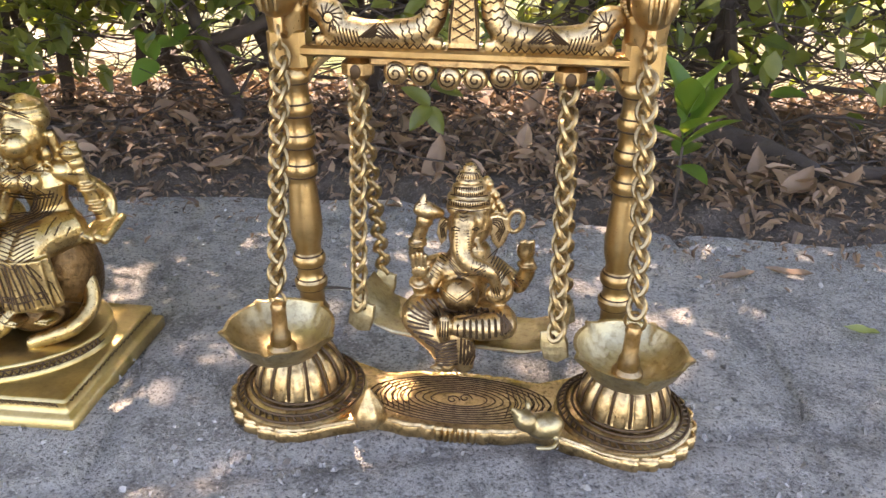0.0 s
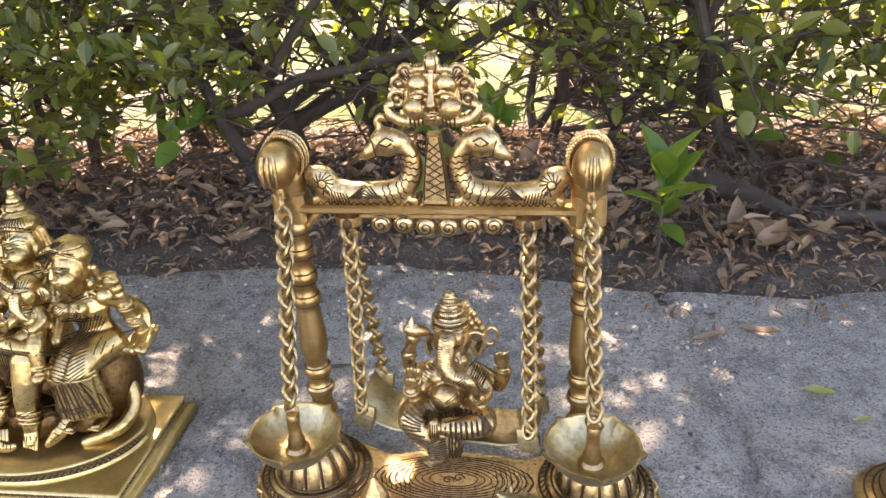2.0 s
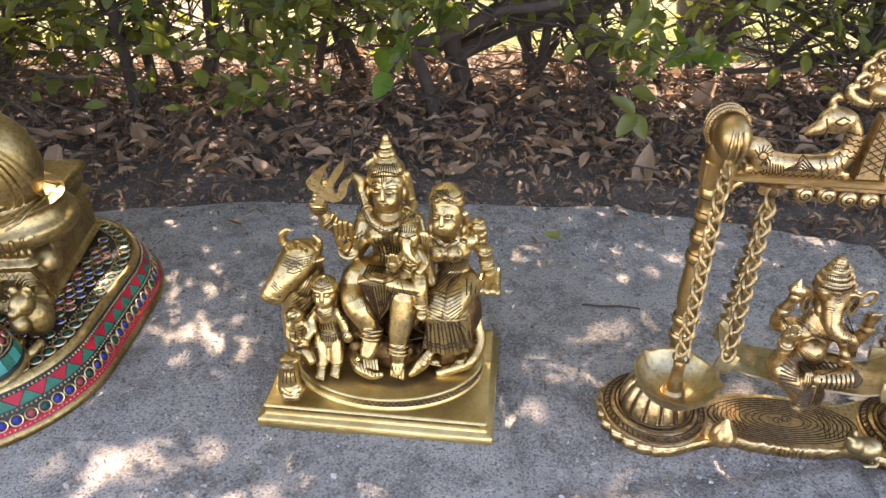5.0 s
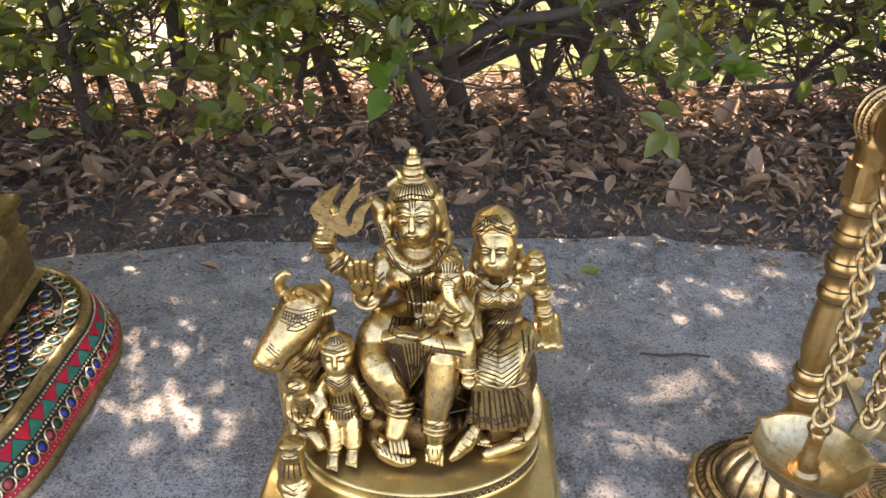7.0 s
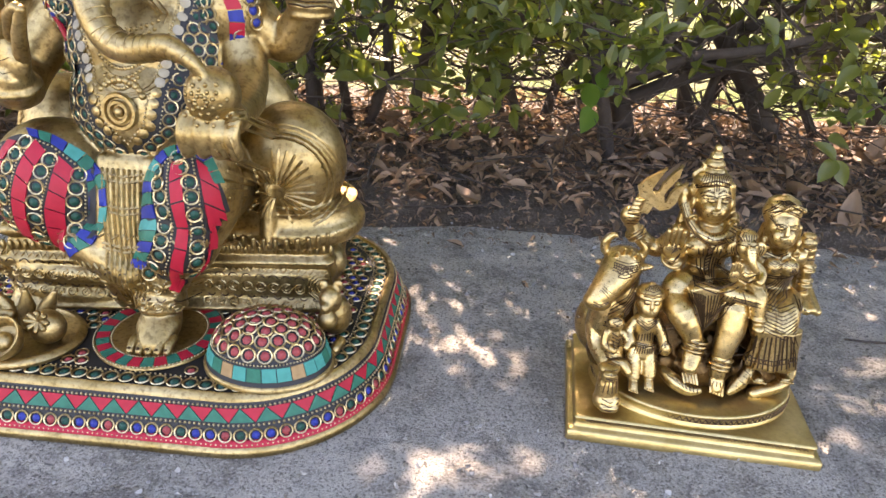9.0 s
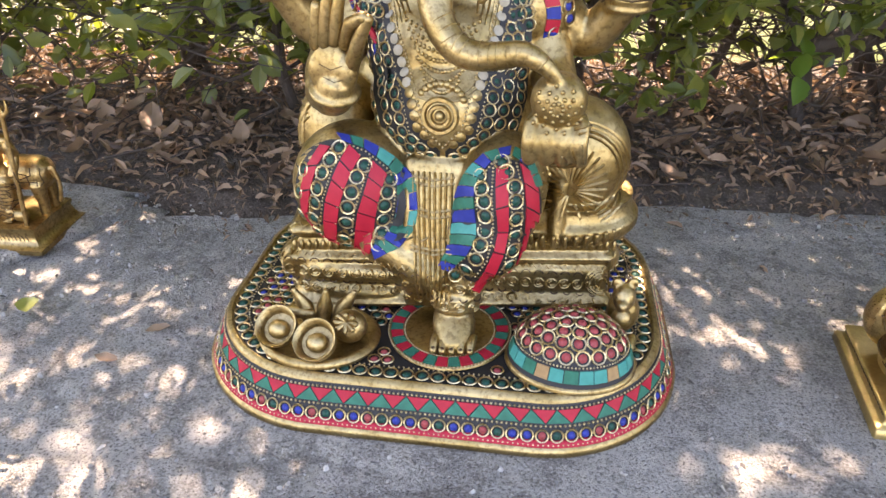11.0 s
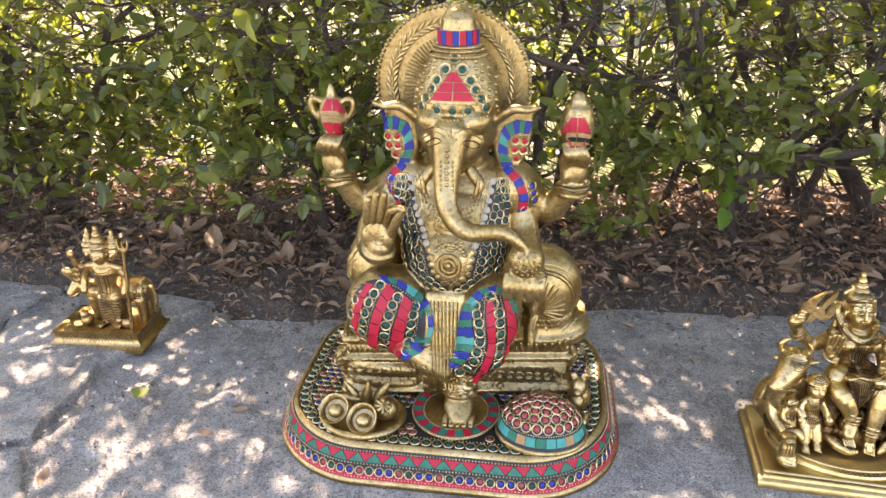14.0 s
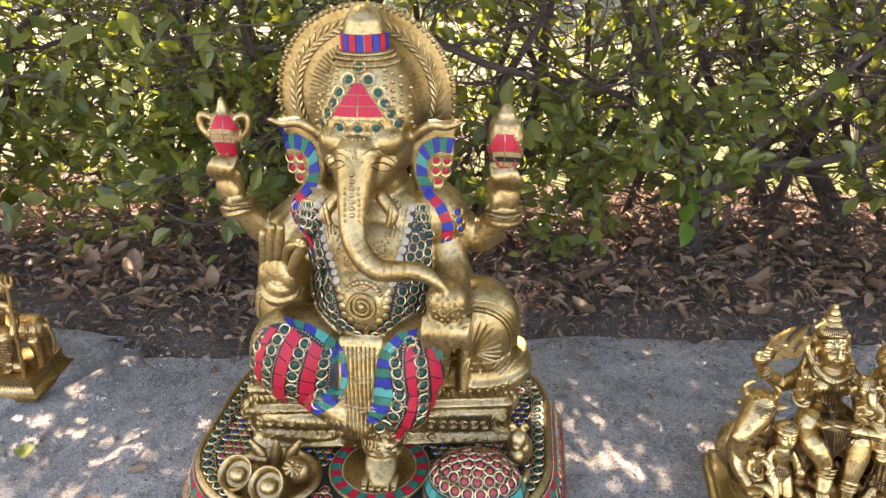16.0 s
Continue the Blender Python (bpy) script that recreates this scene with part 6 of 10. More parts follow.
    bands(d, sk, 2, 0.515, 0.00054, [(-0.2950, 0.1390), (-0.2990, 0.1350), (-0.3020, 0.1370)], [(-0.2940, 0.1360), (-0.2980, 0.1320), (-0.3020, 0.1340)])
    # hide, knees, feet
    rungs(d, sk, 17, 0.468, 0.00045, [(-0.2940, 0.1200), (-0.2830, 0.1170), (-0.2640, 0.1200)], [(-0.2860, 0.1050), (-0.2790, 0.0940), (-0.2680, 0.1060)])
    rungs(d, sk, 11, 0.468, 0.00045, [(-0.2870, 0.1090), (-0.2800, 0.1010), (-0.2690, 0.1090)], [(-0.2830, 0.0950), (-0.2780, 0.0850), (-0.2730, 0.0950)])
    bands(d, sk, 2, 0.47, 0.00054, [(-0.2930, 0.1160), (-0.2850, 0.0930), (-0.2780, 0.0820)], [(-0.2910, 0.1180), (-0.2830, 0.0960), (-0.2780, 0.0870)])
    bands(d, sk, 2, 0.47, 0.00054, [(-0.2630, 0.1140), (-0.2700, 0.0940), (-0.2770, 0.0820)], [(-0.2650, 0.1150), (-0.2730, 0.0960), (-0.2780, 0.0870)])
    rungs(d, sk, 5, 0.45, 0.00036, [(-0.2700, 0.0470), (-0.2580, 0.0480)], [(-0.2690, 0.0510), (-0.2590, 0.0510)])
    bands(d, sk, 4, 0.458, 0.00045, [(-0.2910, 0.0830), (-0.2840, 0.0810), (-0.2790, 0.0840)], [(-0.2910, 0.0740), (-0.2840, 0.0710), (-0.2790, 0.0750)])
    bands(d, sk, 4, 0.456, 0.00045, [(-0.2690, 0.0700), (-0.2630, 0.0680), (-0.2580, 0.0710)], [(-0.2690, 0.0600), (-0.2630, 0.0580), (-0.2570, 0.0610)])
    # open palm, trident hand, cuffs
    rungs(d, sk, 3, 0.49, 0.00045, [(-0.3120, 0.1620), (-0.3040, 0.1620)], [(-0.3110, 0.1490), (-0.3040, 0.1500)])
    rungs(d, sk, 2, 0.49, 0.00036, [(-0.3120, 0.1570), (-0.3030, 0.1620)], [(-0.3120, 0.1560), (-0.3030, 0.1610)])
    rungs(d, sk, 2, 0.49, 0.00036, [(-0.3120, 0.1530), (-0.3030, 0.1590)], [(-0.3120, 0.1520), (-0.3030, 0.1570)])
    bands(d, sk, 3, 0.488, 0.00036, [(-0.3090, 0.1470), (-0.3070, 0.1490), (-0.3050, 0.1460), (-0.3070, 0.1430)], [(-0.3080, 0.1440), (-0.3060, 0.1460), (-0.3040, 0.1440), (-0.3080, 0.1410)])
    rungs(d, sk, 5, 0.5225, 0.00045, [(-0.3390, 0.1590), (-0.3380, 0.1480)], [(-0.3300, 0.1580), (-0.3290, 0.1480)])
    bands(d, sk, 3, 0.527, 0.00045, [(-0.3310, 0.1360), (-0.3250, 0.1410)], [(-0.3280, 0.1320), (-0.3210, 0.1380)])
    bands(d, sk, 2, 0.492, 0.00045, [(-0.3110, 0.1340), (-0.3050, 0.1320), (-0.3010, 0.1400)], [(-0.3110, 0.1320), (-0.3050, 0.1300), (-0.3010, 0.1380)])
    # lap child: crown, ears, belly, trunk, legs
    rungs(d, sk, 7, 0.476, 0.00036, [(-0.2630, 0.1660), (-0.2510, 0.1670)], [(-0.2610, 0.1610), (-0.2520, 0.1610)])
    bands(d, sk, 2, 0.476, 0.00045, [(-0.2630, 0.1610), (-0.2570, 0.1590), (-0.2500, 0.1610)], [(-0.2630, 0.1580), (-0.2560, 0.1570), (-0.2500, 0.1590)])
    bands(d, sk, 3, 0.485, 0.00036, [(-0.2660, 0.1530), (-0.2660, 0.1500), (-0.2640, 0.1460)], [(-0.2630, 0.1540), (-0.2630, 0.1500), (-0.2610, 0.1460)])
    bands(d, sk, 3, 0.485, 0.00036, [(-0.2430, 0.1550), (-0.2420, 0.1520), (-0.2430, 0.1470)], [(-0.2470, 0.1540), (-0.2460, 0.1510), (-0.2460, 0.1470)])
    rungs(d, sk, 7, 0.47, 0.00036, [(-0.2580, 0.1570), (-0.2530, 0.1440)], [(-0.2540, 0.1570), (-0.2500, 0.1450)])
    bands(d, sk, 3, 0.468, 0.00045, [(-0.2590, 0.1400), (-0.2540, 0.1380), (-0.2490, 0.1410)], [(-0.2590, 0.1340), (-0.2530, 0.1310), (-0.2470, 0.1340)])
    rungs(d, sk, 4, 0.463, 0.00036, [(-0.2700, 0.1440), (-0.2650, 0.1440)], [(-0.2680, 0.1370), (-0.2640, 0.1380)])
    bands(d, sk, 2, 0.464, 0.00045, [(-0.2620, 0.1250), (-0.2590, 0.1180)], [(-0.2590, 0.1250), (-0.2560, 0.1170)])
    bands(d, sk, 3, 0.462, 0.00045, [(-0.2480, 0.1150), (-0.2410, 0.1160)], [(-0.2470, 0.1070), (-0.2400, 0.1080)])
    bands(d, sk, 2, 0.461, 0.00045, [(-0.2650, 0.1200), (-0.2540, 0.1170), (-0.2450, 0.1150)], [(-0.2660, 0.1220), (-0.2550, 0.1200), (-0.2450, 0.1180)])
    # woman: hair, tiara, necklace, blouse, sash, wrapped legs, pleats
    bands(d, sk, 5, 0.488, 0.00045, [(-0.2430, 0.1740), (-0.2310, 0.1830), (-0.2180, 0.1780)], [(-0.2420, 0.1820), (-0.2330, 0.1910), (-0.2220, 0.1860)])
    rungs(d, sk, 9, 0.488, 0.00036, [(-0.2390, 0.1850), (-0.2240, 0.1860)], [(-0.2370, 0.1910), (-0.2280, 0.1920)])
    bands(d, sk, 3, 0.485, 0.00045, [(-0.2350, 0.1500), (-0.2280, 0.1470), (-0.2210, 0.1510)], [(-0.2380, 0.1450), (-0.2280, 0.1400), (-0.2170, 0.1470)])
    bands(d, sk, 4, 0.482, 0.00045, [(-0.2380, 0.1390), (-0.2320, 0.1350), (-0.2280, 0.1390)], [(-0.2360, 0.1430), (-0.2330, 0.1410), (-0.2300, 0.1430)])
    bands(d, sk, 4, 0.482, 0.00045, [(-0.2250, 0.1390), (-0.2190, 0.1360), (-0.2160, 0.1410)], [(-0.2240, 0.1440), (-0.2200, 0.1410), (-0.2170, 0.1440)])
    bands(d, sk, 2, 0.488, 0.00054, [(-0.2360, 0.1290), (-0.2240, 0.1280), (-0.2130, 0.1300)], [(-0.2360, 0.1270), (-0.2240, 0.1260), (-0.2130, 0.1280)])
    bands(d, sk, 8, 0.485, 0.00045, [(-0.2180, 0.1380), (-0.2260, 0.1240), (-0.2360, 0.1150)], [(-0.2100, 0.1300), (-0.2170, 0.1120), (-0.2300, 0.1010)])
    rungs(d, sk, 14, 0.485, 0.00036, [(-0.2180, 0.1380), (-0.2260, 0.1240), (-0.2360, 0.1150)], [(-0.2160, 0.1360), (-0.2240, 0.1220), (-0.2340, 0.1120)])
    bands(d, sk, 9, 0.468, 0.00045, [(-0.2390, 0.1150), (-0.2250, 0.1110), (-0.2140, 0.1160)], [(-0.2370, 0.0930), (-0.2210, 0.0860), (-0.2120, 0.0950)])
    rungs(d, sk, 11, 0.456, 0.00063, [(-0.2430, 0.0900), (-0.2280, 0.0930), (-0.2150, 0.0950)], [(-0.2430, 0.0650), (-0.2240, 0.0630), (-0.2080, 0.0680)])
    bands(d, sk, 2, 0.455, 0.00054, [(-0.2440, 0.0730), (-0.2260, 0.0720), (-0.2090, 0.0770)], [(-0.2430, 0.0700), (-0.2250, 0.0680), (-0.2090, 0.0730)])
    rungs(d, sk, 18, 0.455, 0.00036, [(-0.2440, 0.0730), (-0.2260, 0.0720), (-0.2090, 0.0770)], [(-0.2430, 0.0700), (-0.2250, 0.0680), (-0.2080, 0.0730)])
    bands(d, sk, 3, 0.4865, 0.00036, [(-0.2360, 0.1710), (-0.2340, 0.1720), (-0.2310, 0.1710)], [(-0.2360, 0.1690), (-0.2330, 0.1680), (-0.2310, 0.1700)])
    bands(d, sk, 3, 0.4865, 0.00036, [(-0.2280, 0.1710), (-0.2250, 0.1720), (-0.2220, 0.1720)], [(-0.2280, 0.1700), (-0.2250, 0.1690), (-0.2220, 0.1700)])
    bands(d, sk, 5, 0.502, 0.00045, [(-0.2020, 0.1380), (-0.1950, 0.1380)], [(-0.1980, 0.1100), (-0.1910, 0.1110)])
    rungs(d, sk, 5, 0.491, 0.00054, [(-0.2090, 0.1120), (-0.1940, 0.0980)], [(-0.2080, 0.1000), (-0.1960, 0.0990)])
    bands(d, sk, 3, 0.504, 0.00045, [(-0.2060, 0.1540), (-0.2030, 0.1560), (-0.1990, 0.1540)], [(-0.2050, 0.1470), (-0.2010, 0.1450), (-0.1970, 0.1470)])
    # bull: head band, crest, eye, muzzle, neck folds
    bands(d, sk, 5, 0.482, 0.00045, [(-0.3510, 0.1340), (-0.3420, 0.1320), (-0.3320, 0.1340)], [(-0.3530, 0.1260), (-0.3440, 0.1220), (-0.3340, 0.1260)])
    rungs(d, sk, 12, 0.482, 0.00036, [(-0.3520, 0.1320), (-0.3420, 0.1300), (-0.3330, 0.1320)], [(-0.3520, 0.1280), (-0.3430, 0.1250), (-0.3330, 0.1290)])
    bands(d, sk, 2, 0.476, 0.00054, [(-0.3490, 0.1240), (-0.3440, 0.1280), (-0.3390, 0.1250)], [(-0.3490, 0.1230), (-0.3440, 0.1220), (-0.3390, 0.1240)])
    bands(d, sk, 2, 0.476, 0.00045, [(-0.3490, 0.1260), (-0.3440, 0.1310), (-0.3380, 0.1280)], [(-0.3490, 0.1280), (-0.3440, 0.1320), (-0.3380, 0.1290)])
    bands(d, sk, 2, 0.464, 0.00045, [(-0.3660, 0.1060), (-0.3610, 0.1040), (-0.3550, 0.1070)], [(-0.3660, 0.1040), (-0.3610, 0.1020), (-0.3550, 0.1060)])
    bands(d, sk, 6, 0.476, 0.00045, [(-0.3340, 0.1190), (-0.3390, 0.1060), (-0.3490, 0.0960)], [(-0.3320, 0.0980), (-0.3400, 0.0830), (-0.3530, 0.0780)])
    bands(d, sk, 3, 0.472, 0.00045, [(-0.3590, 0.1160), (-0.3530, 0.1110)], [(-0.3610, 0.1130), (-0.3550, 0.1070)])
    rungs(d, sk, 4, 0.484, 0.00036, [(-0.3310, 0.1290), (-0.3240, 0.1310)], [(-0.3310, 0.1270), (-0.3240, 0.1280)])
    # standing child: crown, strings, wrap, belt, skirt
    bands(d, sk, 3, 0.464, 0.00045, [(-0.3280, 0.1140), (-0.3220, 0.1130), (-0.3160, 0.1150)], [(-0.3280, 0.1190), (-0.3220, 0.1180), (-0.3170, 0.1200)])
    rungs(d, sk, 7, 0.464, 0.00036, [(-0.3280, 0.1190), (-0.3170, 0.1200)], [(-0.3250, 0.1230), (-0.3200, 0.1240)])
    bands(d, sk, 4, 0.464, 0.00045, [(-0.3280, 0.0950), (-0.3210, 0.0920), (-0.3140, 0.0960)], [(-0.3300, 0.0910), (-0.3210, 0.0840), (-0.3130, 0.0920)])
    rungs(d, sk, 6, 0.464, 0.00045, [(-0.3260, 0.0790), (-0.3160, 0.0820)], [(-0.3260, 0.0740), (-0.3150, 0.0750)])
    bands(d, sk, 3, 0.464, 0.00054, [(-0.3280, 0.0720), (-0.3200, 0.0710), (-0.3130, 0.0730)], [(-0.3280, 0.0690), (-0.3200, 0.0680), (-0.3130, 0.0700)])
    rungs(d, sk, 9, 0.4624, 0.00045, [(-0.3270, 0.0690), (-0.3130, 0.0700)], [(-0.3280, 0.0630), (-0.3120, 0.0640)])
    bands(d, sk, 3, 0.464, 0.00045, [(-0.3100, 0.0880), (-0.3050, 0.0900)], [(-0.3080, 0.0810), (-0.3030, 0.0830)])
    bands(d, sk, 3, 0.462, 0.00045, [(-0.3070, 0.0740), (-0.3020, 0.0760)], [(-0.3060, 0.0710), (-0.3010, 0.0720)])
    bands(d, sk, 4, 0.466, 0.00045, [(-0.3360, 0.0870), (-0.3310, 0.0850)], [(-0.3350, 0.0760), (-0.3290, 0.0750)])
    # companion and corner beast
    bands(d, sk, 4, 0.46, 0.00045, [(-0.3480, 0.0810), (-0.3430, 0.0780), (-0.3390, 0.0810)], [(-0.3470, 0.0710), (-0.3420, 0.0690), (-0.3380, 0.0720)])
    bands(d, sk, 5, 0.4578, 0.00045, [(-0.3510, 0.0660), (-0.3410, 0.0640), (-0.3350, 0.0670)], [(-0.3490, 0.0570), (-0.3400, 0.0550), (-0.3330, 0.0580)])
    bands(d, sk, 2, 0.46, 0.00045, [(-0.3480, 0.0940), (-0.3460, 0.0950), (-0.3430, 0.0930)], [(-0.3480, 0.0900), (-0.3460, 0.0890), (-0.3430, 0.0910)])
    rungs(d, sk, 4, 0.458, 0.00045, [(-0.3510, 0.0740), (-0.3370, 0.0750)], [(-0.3490, 0.0680), (-0.3380, 0.0690)])
    bands(d, sk, 3, 0.4373, 0.00054, [(-0.3530, 0.0610), (-0.3480, 0.0610), (-0.3440, 0.0620)], [(-0.3520, 0.0550), (-0.3480, 0.0540), (-0.3440, 0.0550)])
    rungs(d, sk, 4, 0.4336, 0.00045, [(-0.3520, 0.0540), (-0.3440, 0.0540)], [(-0.3530, 0.0440), (-0.3430, 0.0440)])
    bands(d, sk, 3, 0.429, 0.00054, [(-0.3530, 0.0400), (-0.3470, 0.0370), (-0.3410, 0.0410)], [(-0.3530, 0.0320), (-0.3470, 0.0300), (-0.3400, 0.0330)])
    # rock and claws
    rungs(d, sk, 8, 0.459, 0.00045, [(-0.3000, 0.0480), (-0.2890, 0.0440), (-0.2770, 0.0390)], [(-0.2970, 0.0460), (-0.2870, 0.0390), (-0.2770, 0.0360)])
    rungs(d, sk, 6, 0.455, 0.00045, [(-0.2500, 0.0420), (-0.2440, 0.0530), (-0.2400, 0.0640)], [(-0.2460, 0.0390), (-0.2400, 0.0510), (-0.2360, 0.0600)])
    bands(d, sk, 4, 0.484, 0.00054, [(-0.3090, 0.0570), (-0.3040, 0.0670), (-0.2980, 0.0680)], [(-0.3080, 0.0460), (-0.3030, 0.0530), (-0.2960, 0.0520)])
    bands(d, sk, 4, 0.47, 0.00054, [(-0.2780, 0.0640), (-0.2740, 0.0690), (-0.2700, 0.0600)], [(-0.2770, 0.0460), (-0.2720, 0.0510), (-0.2680, 0.0440)])
    bands(d, sk, 3, 0.47, 0.00054, [(-0.2540, 0.0710), (-0.2500, 0.0780), (-0.2450, 0.0690)], [(-0.2520, 0.0520), (-0.2470, 0.0600), (-0.2420, 0.0530)])
    bands(d, sk, 2, 0.482, 0.00045, [(-0.2130, 0.0840), (-0.2050, 0.0710), (-0.2010, 0.0540)], [(-0.2150, 0.0810), (-0.2080, 0.0690), (-0.2040, 0.0540)])
    # chevrons round the disc, scrolls along the plinth
    for k in range(-24, 25):
        b = radians(-90 + k * 3.5)
        for s in (-1, 1):
            b2 = b + s * radians(1.6)
            d.mat(1).tube([P(0.003 + 0.0802 * math.cos(b), 0.004 + 0.0578 * math.sin(b), 0.0282), P(0.003 + 0.0802 * math.cos(b2), 0.004 + 0.0578 * math.sin(b2), 0.0250)], 0.0006, 4)
    for z in (0.0246, 0.0290):
        d.mat(1).tube([P(0.003 + 0.0803 * math.cos(radians(b)), 0.004 + 0.0578 * math.sin(radians(b)), z) for b in range(-180, 1, 4)], 0.0005, 4)
    for k in range(33):
        x = -0.083 + 0.0051 * k
        d.mat(1).tube([P(x, -hy + 0.0058, 0.0175), P(x + 0.0018, -hy + 0.0058, 0.0155), P(x + 0.0036, -hy + 0.0058, 0.0168), P(x + 0.0050, -hy + 0.0058, 0.0152)], 0.00040, 4)
    for k in range(20):
        y = -0.054 + 0.0055 * k
        for s in (-1, 1):
            d.mat(1).tube([P(s * (hx - 0.0058), y, 0.0175), P(s * (hx - 0.0058), y + 0.002, 0.0155), P(s * (hx - 0.0058), y + 0.004, 0.0168)], 0.0004, 4)
    # the rock takes a darker brass than the figures
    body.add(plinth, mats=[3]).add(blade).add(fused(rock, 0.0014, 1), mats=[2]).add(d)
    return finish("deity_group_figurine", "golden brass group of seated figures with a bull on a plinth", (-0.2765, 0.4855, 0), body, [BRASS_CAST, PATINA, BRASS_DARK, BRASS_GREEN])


family_group()


def swing_figure():
    """The small elephant-headed sitter on the swing."""
    c, d = Clay(2), Clay()
    # seat, belly, chest, neck
    c.ball((0.0510, 0.4490, 0.0740), (0.0200, 0.0165, 0.0130)).ball((0.0500, 0.4400, 0.0930), (0.0118, 0.0110, 0.0118)).tube([(0.0530, 0.4480, 0.0820), (0.0540, 0.4490, 0.0950), (0.0550, 0.4500, 0.1070), (0.0560, 0.4500, 0.1150)], [0.0140, 0.0130, 0.0150, 0.0128], 14, 0.8, (0, 1, 0))
    c.ball((0.0440, 0.4460, 0.1050), (0.0068, 0.0070, 0.0075)).ball((0.0670, 0.4460, 0.1060), (0.0072, 0.0070, 0.0078))
    # head with domed brow, cheeks, trunk, ears
    c.ball((0.0550, 0.4470, 0.1350), (0.0125, 0.0128, 0.0135)).ball((0.0500, 0.4400, 0.1400), (0.0062, 0.0060, 0.0068)).ball((0.0570, 0.4400, 0.1400), (0.0062, 0.0060, 0.0068)).ball((0.0480, 0.4410, 0.1300), (0.0050, 0.0050, 0.0060)).ball((0.0590, 0.4410, 0.1310), (0.0050, 0.0050, 0.0060))
    c.tube([(0.0520, 0.4370, 0.1400), (0.0510, 0.4320, 0.1330), (0.0510, 0.4280, 0.1260), (0.0550, 0.4250, 0.1210), (0.0610, 0.4240, 0.1190), (0.0670, 0.4240, 0.1160), (0.0700, 0.4250, 0.1090), (0.0710, 0.4260, 0.1040)], [0.0078, 0.0068, 0.0058, 0.0052, 0.0046, 0.0040, 0.0032, 0.0024], 12)
    c.plate([(0.0670, 0.1410), (0.0710, 0.1420), (0.0770, 0.1390), (0.0780, 0.1320), (0.0760, 0.1250), (0.0720, 0.1200), (0.0680, 0.1250), (0.0660, 0.1330)], 0.0044, (0, 0.4475, 0), None, 0.1)
    c.plate([(0.0420, 0.1370), (0.0390, 0.1390), (0.0370, 0.1350), (0.0360, 0.1280), (0.0390, 0.1210), (0.0420, 0.1250)][::-1], 0.0040, (0, 0.4490, 0), None, 0.1)
    c.tube([(0.0460, 0.4360, 0.1290), (0.0450, 0.4310, 0.1260)], [0.0020, 0.0010], 7).tube([(0.0590, 0.4360, 0.1300), (0.0600, 0.4310, 0.1270)], [0.0020, 0.0010], 7)
    # headband, tiers of the crown, hair ornament behind
    c.lathe([(0.0120, 0.0), (0.0128, 0.0012), (0.0128, 0.0040), (0.0118, 0.0052), (0.0124, 0.0066), (0.0124, 0.0092), (0.0112, 0.0102), (0.0096, 0.0112), (0.0100, 0.0128), (0.0098, 0.0150), (0.0084, 0.0162), (0.0074, 0.0168), (0.0078, 0.0184), (0.0074, 0.0200), (0.0058, 0.0208), (0.0060, 0.0222), (0.0055, 0.0238), (0.0040, 0.0246), (0.0040, 0.0262), (0.0028, 0.0280), (0.0008, 0.0290)], (0.0540, 0.4500, 0.1420), 32)
    for i in range(7):
        c.ball((0.0640 + 0.0018 * i, 0.4550, 0.1590 - 0.0034 * i + 0.0012 * (i % 2)), (0.0024, 0.0030, 0.0026), None, 8, 6)
        c.ball((0.0600 + 0.0018 * i, 0.4555, 0.1565 - 0.0036 * i), (0.0036, 0.0034, 0.0038), None, 8, 6)
    # upper arms: one with a small shell, one with a loop of rope
    c.tube([(0.0400, 0.4520, 0.1080), (0.0280, 0.4550, 0.1040), (0.0240, 0.4520, 0.1130)], [0.0060, 0.0052, 0.0046], 12).tube([(0.0240, 0.4520, 0.1130), (0.0250, 0.4490, 0.1230), (0.0280, 0.4470, 0.1330)], [0.0046, 0.0042, 0.0038], 12)
    c.ball((0.0290, 0.4460, 0.1370), (0.0050, 0.0044, 0.0050)).tube([(0.0380, 0.4470, 0.1410), (0.0310, 0.4460, 0.1430), (0.0260, 0.4460, 0.1440)], [0.0028, 0.0052, 0.0040], 10).tube([(0.0280, 0.4460, 0.1470), (0.0290, 0.4460, 0.1530)], [0.0036, 0.0006], 9)
    c.tube([(0.0700, 0.4520, 0.1060), (0.0810, 0.4540, 0.0970), (0.0860, 0.4520, 0.0940)], [0.0066, 0.0060, 0.0054], 12).tube([(0.0860, 0.4520, 0.0940), (0.0900, 0.4480, 0.1050), (0.0890, 0.4460, 0.1150)], [0.0054, 0.0046, 0.0038], 12)
    c.ball((0.0880, 0.4450, 0.1200), (0.0054, 0.0044, 0.0060))
    for k in range(4):
        c.tube([(0.0850 + 0.0020 * k, 0.4420, 0.1215), (0.0845 + 0.0022 * k, 0.4405, 0.1275 + 0.0008 * (k % 2))], 0.0013, 6)
    c.ring((0.0810, 0.4460, 0.1380), 0.0042, 0.0016, (0.25, 1, 0.1), 18, 7, 1.7)
    for p in ((0.0890, 0.4460, 0.1110), (0.0900, 0.4470, 0.1090), (0.0250, 0.4490, 0.1230), (0.0250, 0.4490, 0.1210)):
        c.ring(p, 0.0048, 0.0010, (0, 0, 1), 14)
    # lower arms: an open palm, and a hand under the trunk's tip
    c.tube([(0.0390, 0.4480, 0.1070), (0.0320, 0.4440, 0.0960), (0.0280, 0.4360, 0.0970)], [0.0062, 0.0056, 0.0048], 12).tube([(0.0280, 0.4360, 0.0970), (0.0270, 0.4330, 0.1030)], [0.0048, 0.0044], 10)
